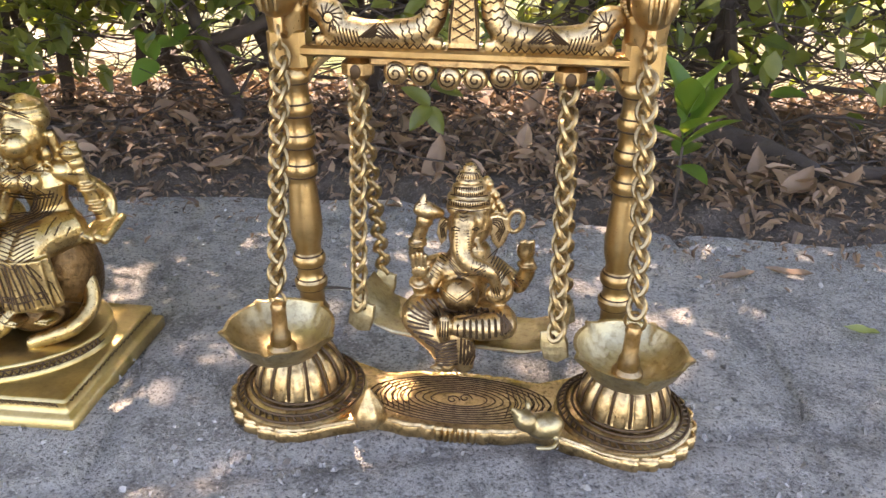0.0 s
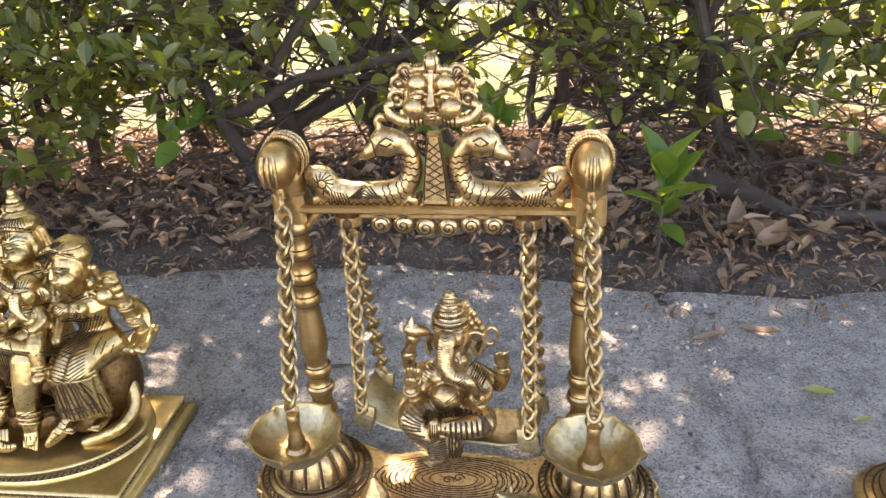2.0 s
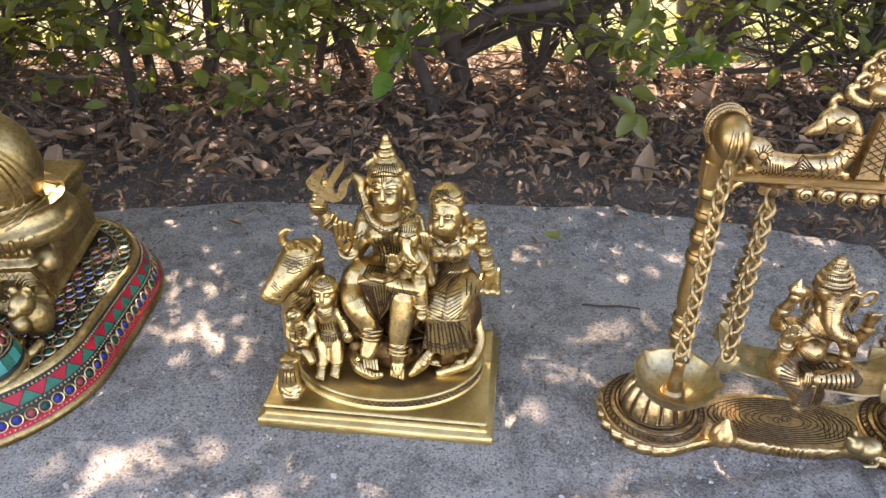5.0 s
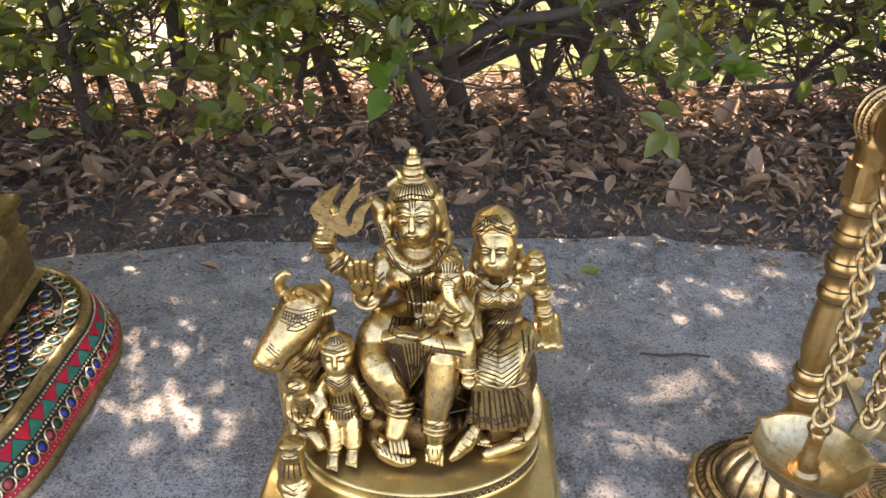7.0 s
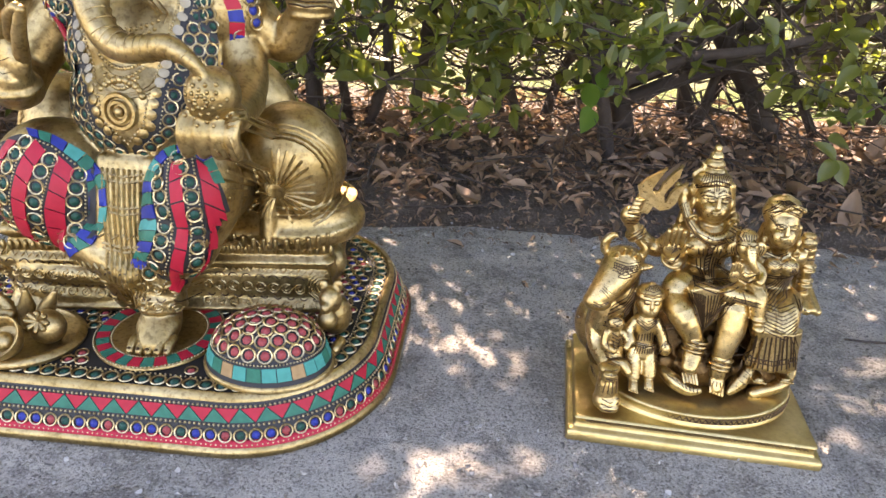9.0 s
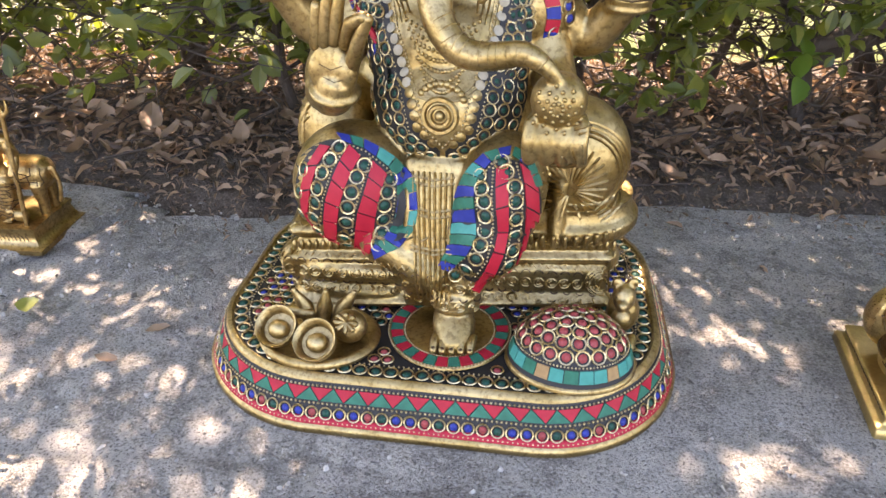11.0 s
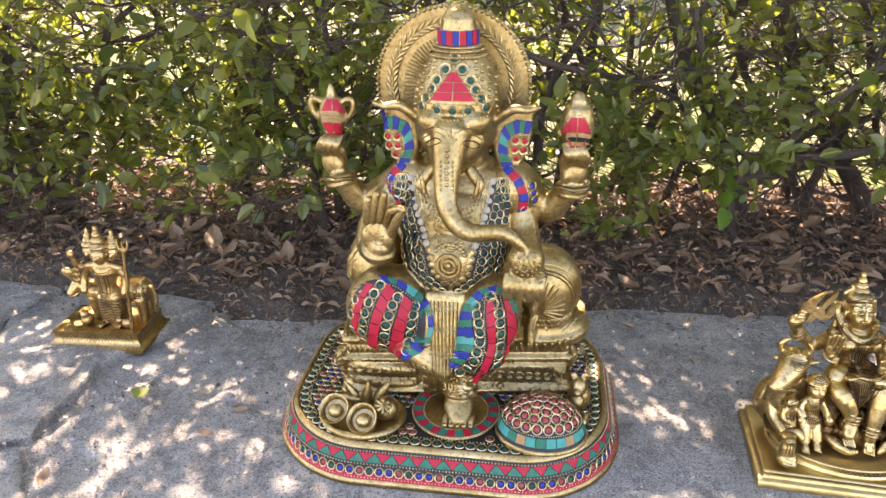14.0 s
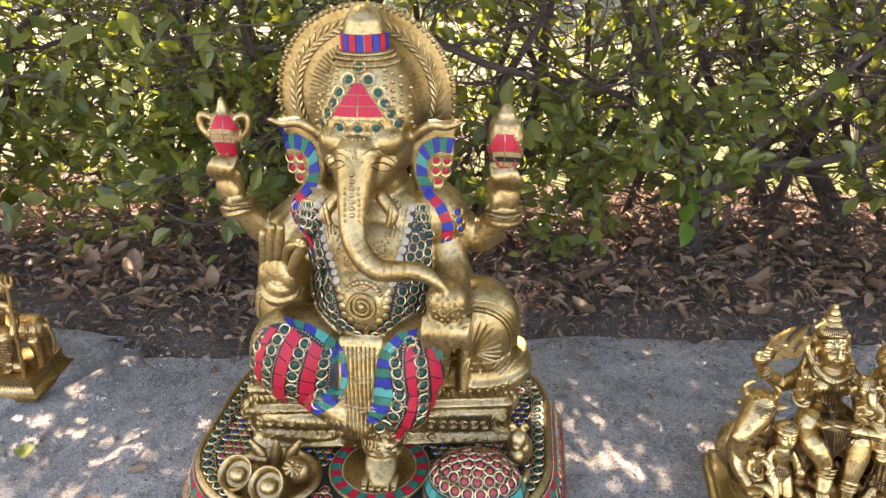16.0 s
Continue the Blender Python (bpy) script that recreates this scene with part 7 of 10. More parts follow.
    palm(c, (0.0270, 0.4310, 0.1120), 0.0108, (0, 0, 0), d)
    c.ring((0.0270, 0.4330, 0.1040), 0.0052, 0.0011, (0, -0.3, 1), 14)
    c.tube([(0.0710, 0.4480, 0.1050), (0.0770, 0.4420, 0.0960), (0.0730, 0.4330, 0.0950)], [0.0062, 0.0056, 0.0046], 12).ball((0.0710, 0.4290, 0.1000), (0.0060, 0.0054, 0.0056))
    # folded legs, hanging leg, the cloth between
    c.tube([(0.0450, 0.4440, 0.0770), (0.0300, 0.4340, 0.0850), (0.0270, 0.4260, 0.0850)], [0.0120, 0.0112, 0.0100], 14).tube([(0.0270, 0.4260, 0.0850), (0.0330, 0.4220, 0.0780), (0.0400, 0.4210, 0.0700)], [0.0100, 0.0086, 0.0070], 14)
    c.tube([(0.0590, 0.4440, 0.0770), (0.0730, 0.4320, 0.0820), (0.0760, 0.4240, 0.0830)], [0.0112, 0.0098, 0.0082], 14).tube([(0.0760, 0.4230, 0.0830), (0.0630, 0.4200, 0.0830), (0.0500, 0.4190, 0.0840)], [0.0082, 0.0078, 0.0060], 14)
    c.tube([(0.0420, 0.4190, 0.0880), (0.0420, 0.4170, 0.0830), (0.0420, 0.4170, 0.0770)], [0.0034, 0.0042, 0.0032], 10)
    c.tube([(0.0400, 0.4220, 0.0700), (0.0430, 0.4210, 0.0630), (0.0440, 0.4190, 0.0580)], [0.0082, 0.0072, 0.0058], 12).tube([(0.0480, 0.4240, 0.0750), (0.0520, 0.4230, 0.0640), (0.0540, 0.4220, 0.0560)], [0.0090, 0.0092, 0.0060], 12, 0.7, (0, 1, 0))
    bare_foot(c, (0.0430, 0.4200, 0.0570), (0.0390, 0.4130, 0.0590), 0.0085, d)
    body = fused(c, 0.00062, 1, 0.4)
    sk = Skin(body, (0.0, 0.93, -0.36))
    # crown and brow
    bands(d, sk, 2, 0.438, 0.00040, [(0.0430, 0.1480), (0.0540, 0.1460), (0.0650, 0.1480)], [(0.0430, 0.1500), (0.0540, 0.1490), (0.0650, 0.1510)])
    rungs(d, sk, 18, 0.438, 0.00032, [(0.0430, 0.1500), (0.0540, 0.1490), (0.0650, 0.1510)], [(0.0430, 0.1520), (0.0540, 0.1510), (0.0650, 0.1520)])
    bands(d, sk, 2, 0.438, 0.00048, [(0.0430, 0.1530), (0.0540, 0.1520), (0.0650, 0.1530)], [(0.0440, 0.1560), (0.0540, 0.1550), (0.0640, 0.1560)])
    rungs(d, sk, 14, 0.44, 0.00032, [(0.0460, 0.1560), (0.0540, 0.1550), (0.0610, 0.1560)], [(0.0460, 0.1590), (0.0540, 0.1590), (0.0610, 0.1600)])
    bands(d, sk, 2, 0.441, 0.00048, [(0.0460, 0.1590), (0.0540, 0.1590), (0.0610, 0.1600)], [(0.0470, 0.1630), (0.0530, 0.1630), (0.0600, 0.1630)])
    rungs(d, sk, 9, 0.442, 0.00032, [(0.0480, 0.1640), (0.0530, 0.1640), (0.0590, 0.1640)], [(0.0490, 0.1670), (0.0530, 0.1660), (0.0580, 0.1670)])
    bands(d, sk, 3, 0.443, 0.00040, [(0.0490, 0.1670), (0.0530, 0.1670), (0.0580, 0.1670)], [(0.0510, 0.1720), (0.0540, 0.1710), (0.0570, 0.1720)])
    # eyes, trunk, ears
    bands(d, sk, 2, 0.436, 0.00040, [(0.0450, 0.1370), (0.0470, 0.1380), (0.0490, 0.1370)], [(0.0450, 0.1360), (0.0470, 0.1360), (0.0490, 0.1360)])
    bands(d, sk, 2, 0.436, 0.00040, [(0.0560, 0.1370), (0.0580, 0.1380), (0.0600, 0.1370)], [(0.0560, 0.1370), (0.0580, 0.1360), (0.0600, 0.1370)])
    bands(d, sk, 3, 0.432, 0.00032, [(0.0490, 0.1480), (0.0510, 0.1470), (0.0530, 0.1480)], [(0.0490, 0.1440), (0.0510, 0.1430), (0.0530, 0.1440)])
    rungs(d, sk, 9, 0.428, 0.00040, [(0.0470, 0.1390), (0.0480, 0.1250)], [(0.0540, 0.1390), (0.0550, 0.1260)])
    rungs(d, sk, 5, 0.422, 0.00040, [(0.0570, 0.1240), (0.0650, 0.1210)], [(0.0560, 0.1190), (0.0640, 0.1150)])
    bands(d, sk, 4, 0.444, 0.00040, [(0.0680, 0.1400), (0.0730, 0.1400), (0.0750, 0.1340), (0.0720, 0.1260)], [(0.0680, 0.1370), (0.0700, 0.1360), (0.0720, 0.1340), (0.0700, 0.1300)])
    bands(d, sk, 3, 0.445, 0.00040, [(0.0410, 0.1380), (0.0380, 0.1340), (0.0390, 0.1270)], [(0.0420, 0.1350), (0.0400, 0.1330), (0.0410, 0.1280)])
    # beads, belly, arm rings
    bands(d, sk, 4, 0.436, 0.00040, [(0.0440, 0.1180), (0.0520, 0.1100), (0.0610, 0.1170)], [(0.0440, 0.1130), (0.0510, 0.1050), (0.0640, 0.1130)])
    rungs(d, sk, 9, 0.442, 0.00040, [(0.0660, 0.1160), (0.0730, 0.1030)], [(0.0700, 0.1190), (0.0800, 0.1070)])
    rungs(d, sk, 7, 0.442, 0.00040, [(0.0430, 0.1150), (0.0370, 0.1020)], [(0.0390, 0.1170), (0.0330, 0.1050)])
    bands(d, sk, 2, 0.43, 0.00040, [(0.0400, 0.1010), (0.0490, 0.0950), (0.0580, 0.1020)], [(0.0410, 0.0990), (0.0490, 0.0930), (0.0580, 0.1000)])
    bands(d, sk, 2, 0.43, 0.00040, [(0.0480, 0.1070), (0.0490, 0.1080), (0.0510, 0.1070)], [(0.0480, 0.1050), (0.0490, 0.1040), (0.0510, 0.1050)])
    bands(d, sk, 3, 0.444, 0.00040, [(0.0830, 0.1040), (0.0880, 0.1010)], [(0.0820, 0.1010), (0.0860, 0.0970)])
    rungs(d, sk, 3, 0.428, 0.00040, [(0.0260, 0.1220), (0.0290, 0.1220)], [(0.0250, 0.1170), (0.0290, 0.1170)])
    bands(d, sk, 4, 0.446, 0.00040, [(0.0230, 0.1160), (0.0260, 0.1170)], [(0.0230, 0.1250), (0.0280, 0.1260)])
    rungs(d, sk, 4, 0.42, 0.00040, [(0.0680, 0.1070), (0.0710, 0.1090)], [(0.0690, 0.1020), (0.0730, 0.1030)])
    bands(d, sk, 3, 0.446, 0.00040, [(0.0260, 0.1460), (0.0300, 0.1470)], [(0.0260, 0.1490), (0.0300, 0.1500)])
    # striped cloth
    rungs(d, sk, 13, 0.422, 0.00088, [(0.0380, 0.0970), (0.0290, 0.0980), (0.0220, 0.0920), (0.0220, 0.0820), (0.0320, 0.0730)], [(0.0440, 0.0900), (0.0380, 0.0880), (0.0330, 0.0860), (0.0330, 0.0810), (0.0410, 0.0680)])
    rungs(d, sk, 12, 0.42, 0.00088, [(0.0500, 0.0910), (0.0620, 0.0930), (0.0750, 0.0920), (0.0790, 0.0860)], [(0.0500, 0.0790), (0.0630, 0.0770), (0.0760, 0.0800), (0.0800, 0.0840)])
    bands(d, sk, 4, 0.416, 0.00080, [(0.0720, 0.0930), (0.0760, 0.0880), (0.0740, 0.0820)], [(0.0770, 0.0910), (0.0790, 0.0880), (0.0770, 0.0840)])
    rungs(d, sk, 9, 0.418, 0.00072, [(0.0370, 0.0720), (0.0390, 0.0590)], [(0.0490, 0.0750), (0.0500, 0.0590)])
    rungs(d, sk, 6, 0.418, 0.00072, [(0.0520, 0.0760), (0.0620, 0.0710)], [(0.0520, 0.0600), (0.0610, 0.0660)])
    bands(d, sk, 3, 0.418, 0.00072, [(0.0590, 0.0740), (0.0620, 0.0680), (0.0580, 0.0590)], [(0.0540, 0.0730), (0.0570, 0.0660), (0.0540, 0.0590)])
    rungs(d, sk, 4, 0.414, 0.00048, [(0.0400, 0.0890), (0.0440, 0.0890)], [(0.0400, 0.0800), (0.0440, 0.0800)])
    bands(d, sk, 2, 0.428, 0.00064, [(0.0380, 0.0900), (0.0500, 0.0870), (0.0670, 0.0900)], [(0.0380, 0.0890), (0.0500, 0.0850), (0.0670, 0.0890)])
    body.add(d)
    return finish("elephant_headed_figurine", "small aged brass elephant-headed figurine sitting on the swing", (0.051, 0.446, 0.068), body, [BRASS_ORNATE, PATINA])


swing_figure()


def three_headed_figure():
    """The small three-headed figure with a cow on a stepped plinth."""
    c, d = Clay(2), Clay()
    cx, cy, a = -1.2500, 0.623, radians(3)
    def P(x, y, z):
        return (cx + x * math.cos(a) - y * math.sin(a), cy + x * math.sin(a) + y * math.cos(a), z)
    plinth = Clay()
    hx, hy = 0.0710, 0.046
    rings = []
    for i, z in ((0.0, 0.0005), (0.0, 0.0063), (0.004, 0.0082), (0.0075, 0.015), (0.009, 0.0225), (0.0075, 0.0257), (0.0075, 0.0288), (0.012, 0.0294), (0.03, 0.0294)):
        rings.append([P(sx * (hx - i), sy * (hy - i), z) for sx, sy in ((-1, -1), (1, -1), (1, 1), (-1, 1))])
    plinth.grid(rings)
    # the standing figure
    f, fd = Clay(2), Clay()
    x0 = -1.2225
    f.tube([(x0, 0.610, 0.062), (x0, 0.611, 0.085), (x0, 0.612, 0.105)], [0.0135, 0.0115, 0.0160], 12, 0.75, (0, 1, 0)).tube([(x0 - 0.020, 0.612, 0.113), (x0, 0.613, 0.117), (x0 + 0.020, 0.612, 0.113)], [0.006, 0.008, 0.006], 10)
    f.tube([(x0, 0.612, 0.076), (x0, 0.613, 0.052), (x0, 0.612, 0.033)], [0.0145, 0.0170, 0.0185], 14, 0.55, (0, 1, 0)).ball((x0, 0.614, 0.108), (0.0225, 0.0110, 0.0150))
    for s in (-1, 1):
        f.tube([(x0 + s * 0.007, 0.610, 0.066), (x0 + s * 0.0085, 0.609, 0.045), (x0 + s * 0.009, 0.608, 0.029)], [0.0092, 0.0078, 0.0055], 10)
        bare_foot(f, (x0 + s * 0.009, 0.608, 0.027), (x0 + s * 0.011, 0.597, 0.0255), 0.009, fd)
        f.ball((x0 + s * 0.0155, 0.615, 0.1345), (0.0085, 0.0085, 0.0105))
        topknot(f, (x0 + s * 0.0155, 0.617, 0.142), 0.0088, 0.026, 4)
        f.tube([(x0 + s * 0.020, 0.612, 0.113), (x0 + s * 0.027, 0.609, 0.094), (x0 + s * 0.026, 0.602, 0.078)], [0.0052, 0.0046, 0.004], 8)
    f.ball((x0, 0.608, 0.1325), (0.0100, 0.0100, 0.0125))
    topknot(f, (x0, 0.611, 0.142), 0.0102, 0.034, 4)
    f.tube([(x0 - 0.020, 0.613, 0.113), (x0 - 0.031, 0.610, 0.110), (x0 - 0.034, 0.606, 0.126)], [0.0048, 0.0042, 0.0036], 8).ball((x0 - 0.035, 0.605, 0.133), (0.005, 0.004, 0.0065))
    f.tube([(x0 - 0.020, 0.614, 0.108), (x0 - 0.036, 0.610, 0.090), (x0 - 0.043, 0.604, 0.100)], [0.0048, 0.0042, 0.0036], 8).ball((x0 - 0.044, 0.603, 0.106), (0.0075, 0.004, 0.0075))
    palm(f, (x0 - 0.030, 0.600, 0.104), 0.0105, (0, 0, 0), fd)
    f.tube([(x0 + 0.020, 0.613, 0.111), (x0 + 0.032, 0.606, 0.103), (x0 + 0.036, 0.598, 0.110)], [0.0046, 0.004, 0.0034], 8)
    f.tube([(x0 + 0.033, 0.591, 0.024), (x0 + 0.040, 0.597, 0.150)], 0.0022, 8)
    for s in (-1, 0, 1):
        f.tube([(x0 + 0.040, 0.597, 0.146), (x0 + 0.040 + s * 0.006, 0.597, 0.153), (x0 + 0.0405 + s * 0.006, 0.597, 0.166)], [0.0022, 0.002, 0.0006], 6)
    cast_face(f, fd, (x0, 0.5985, 0.132), 0.0085)
    cast_face(f, fd, (x0 - 0.0155, 0.607, 0.134), 0.007)
    cast_face(f, fd, (x0 + 0.0155, 0.607, 0.134), 0.007)
    w = Clay(2)
    # cow behind, head to one side
    w.tube([(-1.262, 0.626, 0.064), (-1.225, 0.630, 0.066), (-1.194, 0.630, 0.068)], [0.018, 0.020, 0.0195], 14)
    w.tube([(-1.264, 0.624, 0.068), (-1.280, 0.616, 0.077)], [0.0145, 0.0105], 12).tube([(-1.280, 0.616, 0.079), (-1.288, 0.606, 0.068)], [0.0105, 0.0062], 10)
    for s in (-1, 1):
        w.tube([(-1.281 + s * 0.007, 0.617, 0.086), (-1.281 + s * 0.0105, 0.616, 0.094)], [0.0026, 0.0008], 7)
    for x, y in ((-1.262, 0.616), (-1.262, 0.634), (-1.190, 0.618), (-1.190, 0.636)):
        w.tube([(x, y, 0.058), (x + 0.001, y, 0.040), (x, y, 0.025)], [0.0090, 0.0062, 0.0052], 10)
    w.tube([(-1.176, 0.630, 0.074), (-1.172, 0.630, 0.055), (-1.176, 0.629, 0.035)], [0.003, 0.0022, 0.003], 8)
    w.ball((-1.266, 0.598, 0.032), (0.009, 0.010, 0.0085)).ball((-1.266, 0.594, 0.042), (0.006, 0.006, 0.0062))
    w.ball((-1.205, 0.597, 0.030), (0.011, 0.007, 0.0075)).ball((-1.213, 0.594, 0.036), (0.005, 0.005, 0.005))
    swell = Matrix.Translation((-1.2340, 0.620, 0.0295)) @ Matrix.Diagonal((1.17, 1.12, 1.00, 1)) @ Matrix.Translation((-x0, -0.614, -0.0235))
    c.add(f, swell).add(w, Matrix.Translation((-0.004, 0.008, 0.006)))
    d.add(fd, swell)
    def at(k, z):
        """A place on the standing figure: k to the side of its middle, z as high."""
        return -1.2340 + 1.17 * k, 0.0295 + (z - 0.0235)
    body = fused(c, 0.0011, 2)
    sk = Skin(body, (0.0, 0.95, -0.3))
    for k in range(9):
        line(d, sk, arc(*at(0.0085, 0.068 - 0.0045 * k), 0.011, 200, 340, 5, 0.3), 0.60, 0.0006)
    for k in range(3):
        line(d, sk, arc(*at(0, 0.119 - 0.0035 * k), 0.014, 200, 340, 6, 0.7), 0.60, 0.0006)
    for k in (-0.007, -0.003, 0.004, 0.008):
        line(d, sk, [at(k, 0.106), at(k * 0.8, 0.078)], 0.60, 0.0006)
    for k in range(5):
        line(d, sk, arc(*at(-0.001, 0.075 - 0.005 * k), 0.007, 30, 300, 6, 0.6), 0.60, 0.0005)
    for k in range(4):
        line(d, sk, [(-1.199 + 0.004 * k, 0.086), (-1.197 + 0.004 * k, 0.066)], 0.62, 0.0007)
    for k in range(24):
        x = -0.052 + 0.0045 * k
        d.mat(1).tube([P(x, -hy + 0.0080, 0.020), P(x + 0.002, -hy + 0.0076, 0.0175), P(x + 0.003, -hy + 0.0070, 0.0145)], 0.0004, 4)
    for k in range(9):
        line(d, sk, arc(*at(-0.0085, 0.066 - 0.0045 * k), 0.010, 200, 340, 5, 0.3), 0.60, 0.0006)
        line(d, sk, [at(0.012 + 0.0009 * k, 0.070 - 0.005 * k), at(0.019, 0.066 - 0.005 * k)], 0.60, 0.0005)
    for s in (-1, 0, 1):
        for k in range(3):
            line(d, sk, arc(*at(s * 0.0155, 0.1445 + 0.0065 * k - (0.001 if s else 0)), 0.0095 - 0.002 * k, 200, 340, 5, 0.3), 0.60, 0.0005)
    body.add(plinth, mats=[0]).add(d)
    return finish("three_headed_figurine", "small brass three-headed figurine with a cow on a plinth", (-1.2465, 0.614, 0), body, [BRASS_GOLD, PATINA])


BRASS_GOLD = brass("golden_brass", (0.50, 0.345, 0.150), (0.34, 0.215, 0.082), (0.09, 0.05, 0.022), 0.34, 0.7, 700, 0.15, 0.8)
three_headed_figure()


def large_figure():
    """The large elephant-headed sitter with coloured stone inlay, on a rounded inlaid base."""
    B, DK, WI, RD, GR, BL, TQ, ML, SV, BK, BR, DG = range(12)
    cx, cy, hx, hy, rad = -0.7245, 0.534, 0.2045, 0.1665, 0.120
    def rim(s, inset):
        """Point and outward normal at the part s (0 to 1) of the way round the base, from the middle of the back, inset from its edge."""
        w, h, r = hx - inset, hy - inset, max(rad - inset, 0.01)
        sx, sy, q = 2 * (w - r), 2 * (h - r), math.pi * r / 2
        t = s * (2 * sx + 2 * sy + 4 * q) 
        for kind, length, o, ang in (("s", sx / 2, (0, h), 90), ("c", q, (-w + r, h - r), 90), ("s", sy, (-w, h - r), 180), ("c", q, (-w + r, -h + r), 180), ("s", sx, (-w + r, -h), 270), ("c", q, (w - r, -h + r), 270), ("s", sy, (w, -h + r), 0), ("c", q, (w - r, h - r), 0), ("s", sx / 2 + 1, (w - r, h), 90)):
            if t <= length:
                if kind == "c":
                    a = radians(ang) + t / r
                    n = (math.cos(a), math.sin(a))
                    return (cx + o[0] + r * n[0], cy + o[1] + r * n[1]), n
                n = (math.cos(radians(ang)), math.sin(radians(ang)))
                d = (-n[1], n[0])
                return (cx + o[0] + d[0] * t, cy + o[1] + d[1] * t), n
            t -= length
    def rimring(inset, z, k=160):
        return [(*rim(i / k, inset)[0], z) for i in range(k)]
    base = Clay().mat(B)
    base.grid([rimring(0.004, 0.0005), rimring(0.0, 0.003), rimring(0.0, 0.0085), rimring(0.003, 0.0105)], caps=False)
    base.mat(BK).grid([rimring(0.003, 0.0105), rimring(0.0055, 0.014), rimring(0.013, 0.033), rimring(0.017, 0.041)], caps=False)
    base.mat(RD).grid([rimring(0.0022, 0.0107), rimring(0.0030, 0.0125), rimring(0.0044, 0.0150), rimring(0.0064, 0.0152)], caps=False)
    base.mat(B).grid([rimring(0.017, 0.041), rimring(0.0185, 0.0450), rimring(0.0225, 0.0460), rimring(0.0245, 0.0440)], caps=False)
    base.mat(BK).grid([rimring(0.0245, 0.0440), rimring(0.06, 0.0455), rimring(0.1, 0.0455)])
    def slope(s, f):
        """A place on the sloping side: f 0 at its foot, 1 at its top."""
        p, n = rim(s, 0.0040 + 0.0120 * f)
        return Vector((*p, 0.0120 + 0.0270 * f)), Vector((n[0] * 0.9, n[1] * 0.9, 0.44)).normalized()
    per = 2 * (2 * hx + 2 * hy) - 8 * rad + 2 * math.pi * rad
    nb = int(per / 0.0114)
    cols = (BR, BL, BR, BL, BR, DG, BL)
    for i in range(nb):
        p, n = slope((i + 0.5) / nb, 0.24)
        bead(base, p, n, 0.0048, cols[(i * 5 + i // 4) % 7], WI)
    for i in range(nb * 3):
        for f in (0.0, 0.50, 0.97):
            p, n = slope((i + 0.5) / (nb * 3), f)
            dot(base, p, n, 0.0011, WI)
    nt = int(per / 0.0200)
    for i in range(nt):
        for k, m in ((0, RD), (1, GR)):
            s0 = (i + 0.5 * k) / nt
            s1, sm = s0 + 0.98 / nt, s0 + 0.49 / nt
            ends = (0.93, 0.93, 0.56) if k == 0 else (0.56, 0.56, 0.93)
            q = [slope(s % 1.0, f) for s, f in zip((s0, s1, sm), ends)]
            tile(base, [a for a, _ in q], [b for _, b in q], 0.0009, m)
    # beads on the top: a row behind the rim, then a loose field
    up = Vector((0, 0, 1))
    nr = int(per * 0.86 / 0.0123)
    for i in range(nr):
        p, _ = rim((i + 0.5) / nr, 0.0305)
        bead(base, Vector((*p, 0.0447)), up, 0.0054, DG, WI)
    for i in range(nr * 3):
        p, _ = rim((i + 0.5) / (nr * 3), 0.0375)
        dot(base, Vector((*p, 0.0450)), up, 0.0009, WI)
    random.seed(77)
    def clear_of(x, y):
        return all(math.hypot((x - a) / rx, (y - b) / ry) > 1 for a, b, rx, ry in ((-0.711, 0.455, 0.055, 0.055), (-0.613, 0.432, 0.054, 0.046), (-0.815, 0.432, 0.053, 0.046)))
    row = 0
    y = cy - hy + 0.044
    while y < 0.66:
        x = cx - hx + 0.045 + (0.006 if row % 2 else 0)
        while x < cx + hx - 0.040:
            corner = math.hypot(max(abs(x - cx) - (hx - rad), 0), max(abs(y - cy) - (hy - rad), 0))
            if corner < rad - 0.042 and clear_of(x, y) and not (y > 0.500 + 0.14 * (x + 0.72) and -0.86 < x < -0.588):
                bead(base, Vector((x, y, 0.0458)), up, 0.0047, random.choice((BL, BR, BR, BL, DG)), WI)
            x += 0.0108
        y += 0.0095
        row += 1
    # foot disc with a ring of cut stones
    fc = Vector((-0.711, 0.455, 0.046))
    base.mat(B).lathe([(0.053, 0.0), (0.053, 0.0015), (0.0515, 0.0025), (0.039, 0.0035), (0.037, 0.004), (0.004, 0.0042)], fc, 48, squash=(0.95, 0.95))
    for i in range(30):
        a0, a1 = 2 * math.pi * i / 30, 2 * math.pi * (i + 1) / 30
        q = [fc + Vector((r * 0.95 * math.cos(a), r * 0.95 * math.sin(a), 0.0030)) for r, a in ((0.0405, a0), (0.0515, a0), (0.0515, a1), (0.0405, a1))]
        tile(base, q, [up] * 4, 0.0012, (RD, GR)[(i // 1) % 2])
    for i in range(110):
        a = 2 * math.pi * i / 110
        for r in (0.0390, 0.0530):
            dot(base, fc + Vector((r * 0.95 * math.cos(a), r * 0.95 * math.sin(a), 0.0032)), up, 0.0009, WI)
    # dome of red stones
    dc = Vector((-0.613, 0.432, 0.046))
    dome = [(0.0510, 0.0), (0.0510, 0.003), (0.0490, 0.0045), (0.0480, 0.006), (0.0450, 0.0175), (0.0420, 0.0225), (0.0350, 0.0315), (0.0250, 0.0385), (0.0130, 0.0425), (0.002, 0.0440)]
    base.mat(B).lathe(dome[:3], dc, 48, squash=(1, 0.80))
    base.mat(BK).lathe(dome[2:], dc, 48, squash=(1, 0.80))
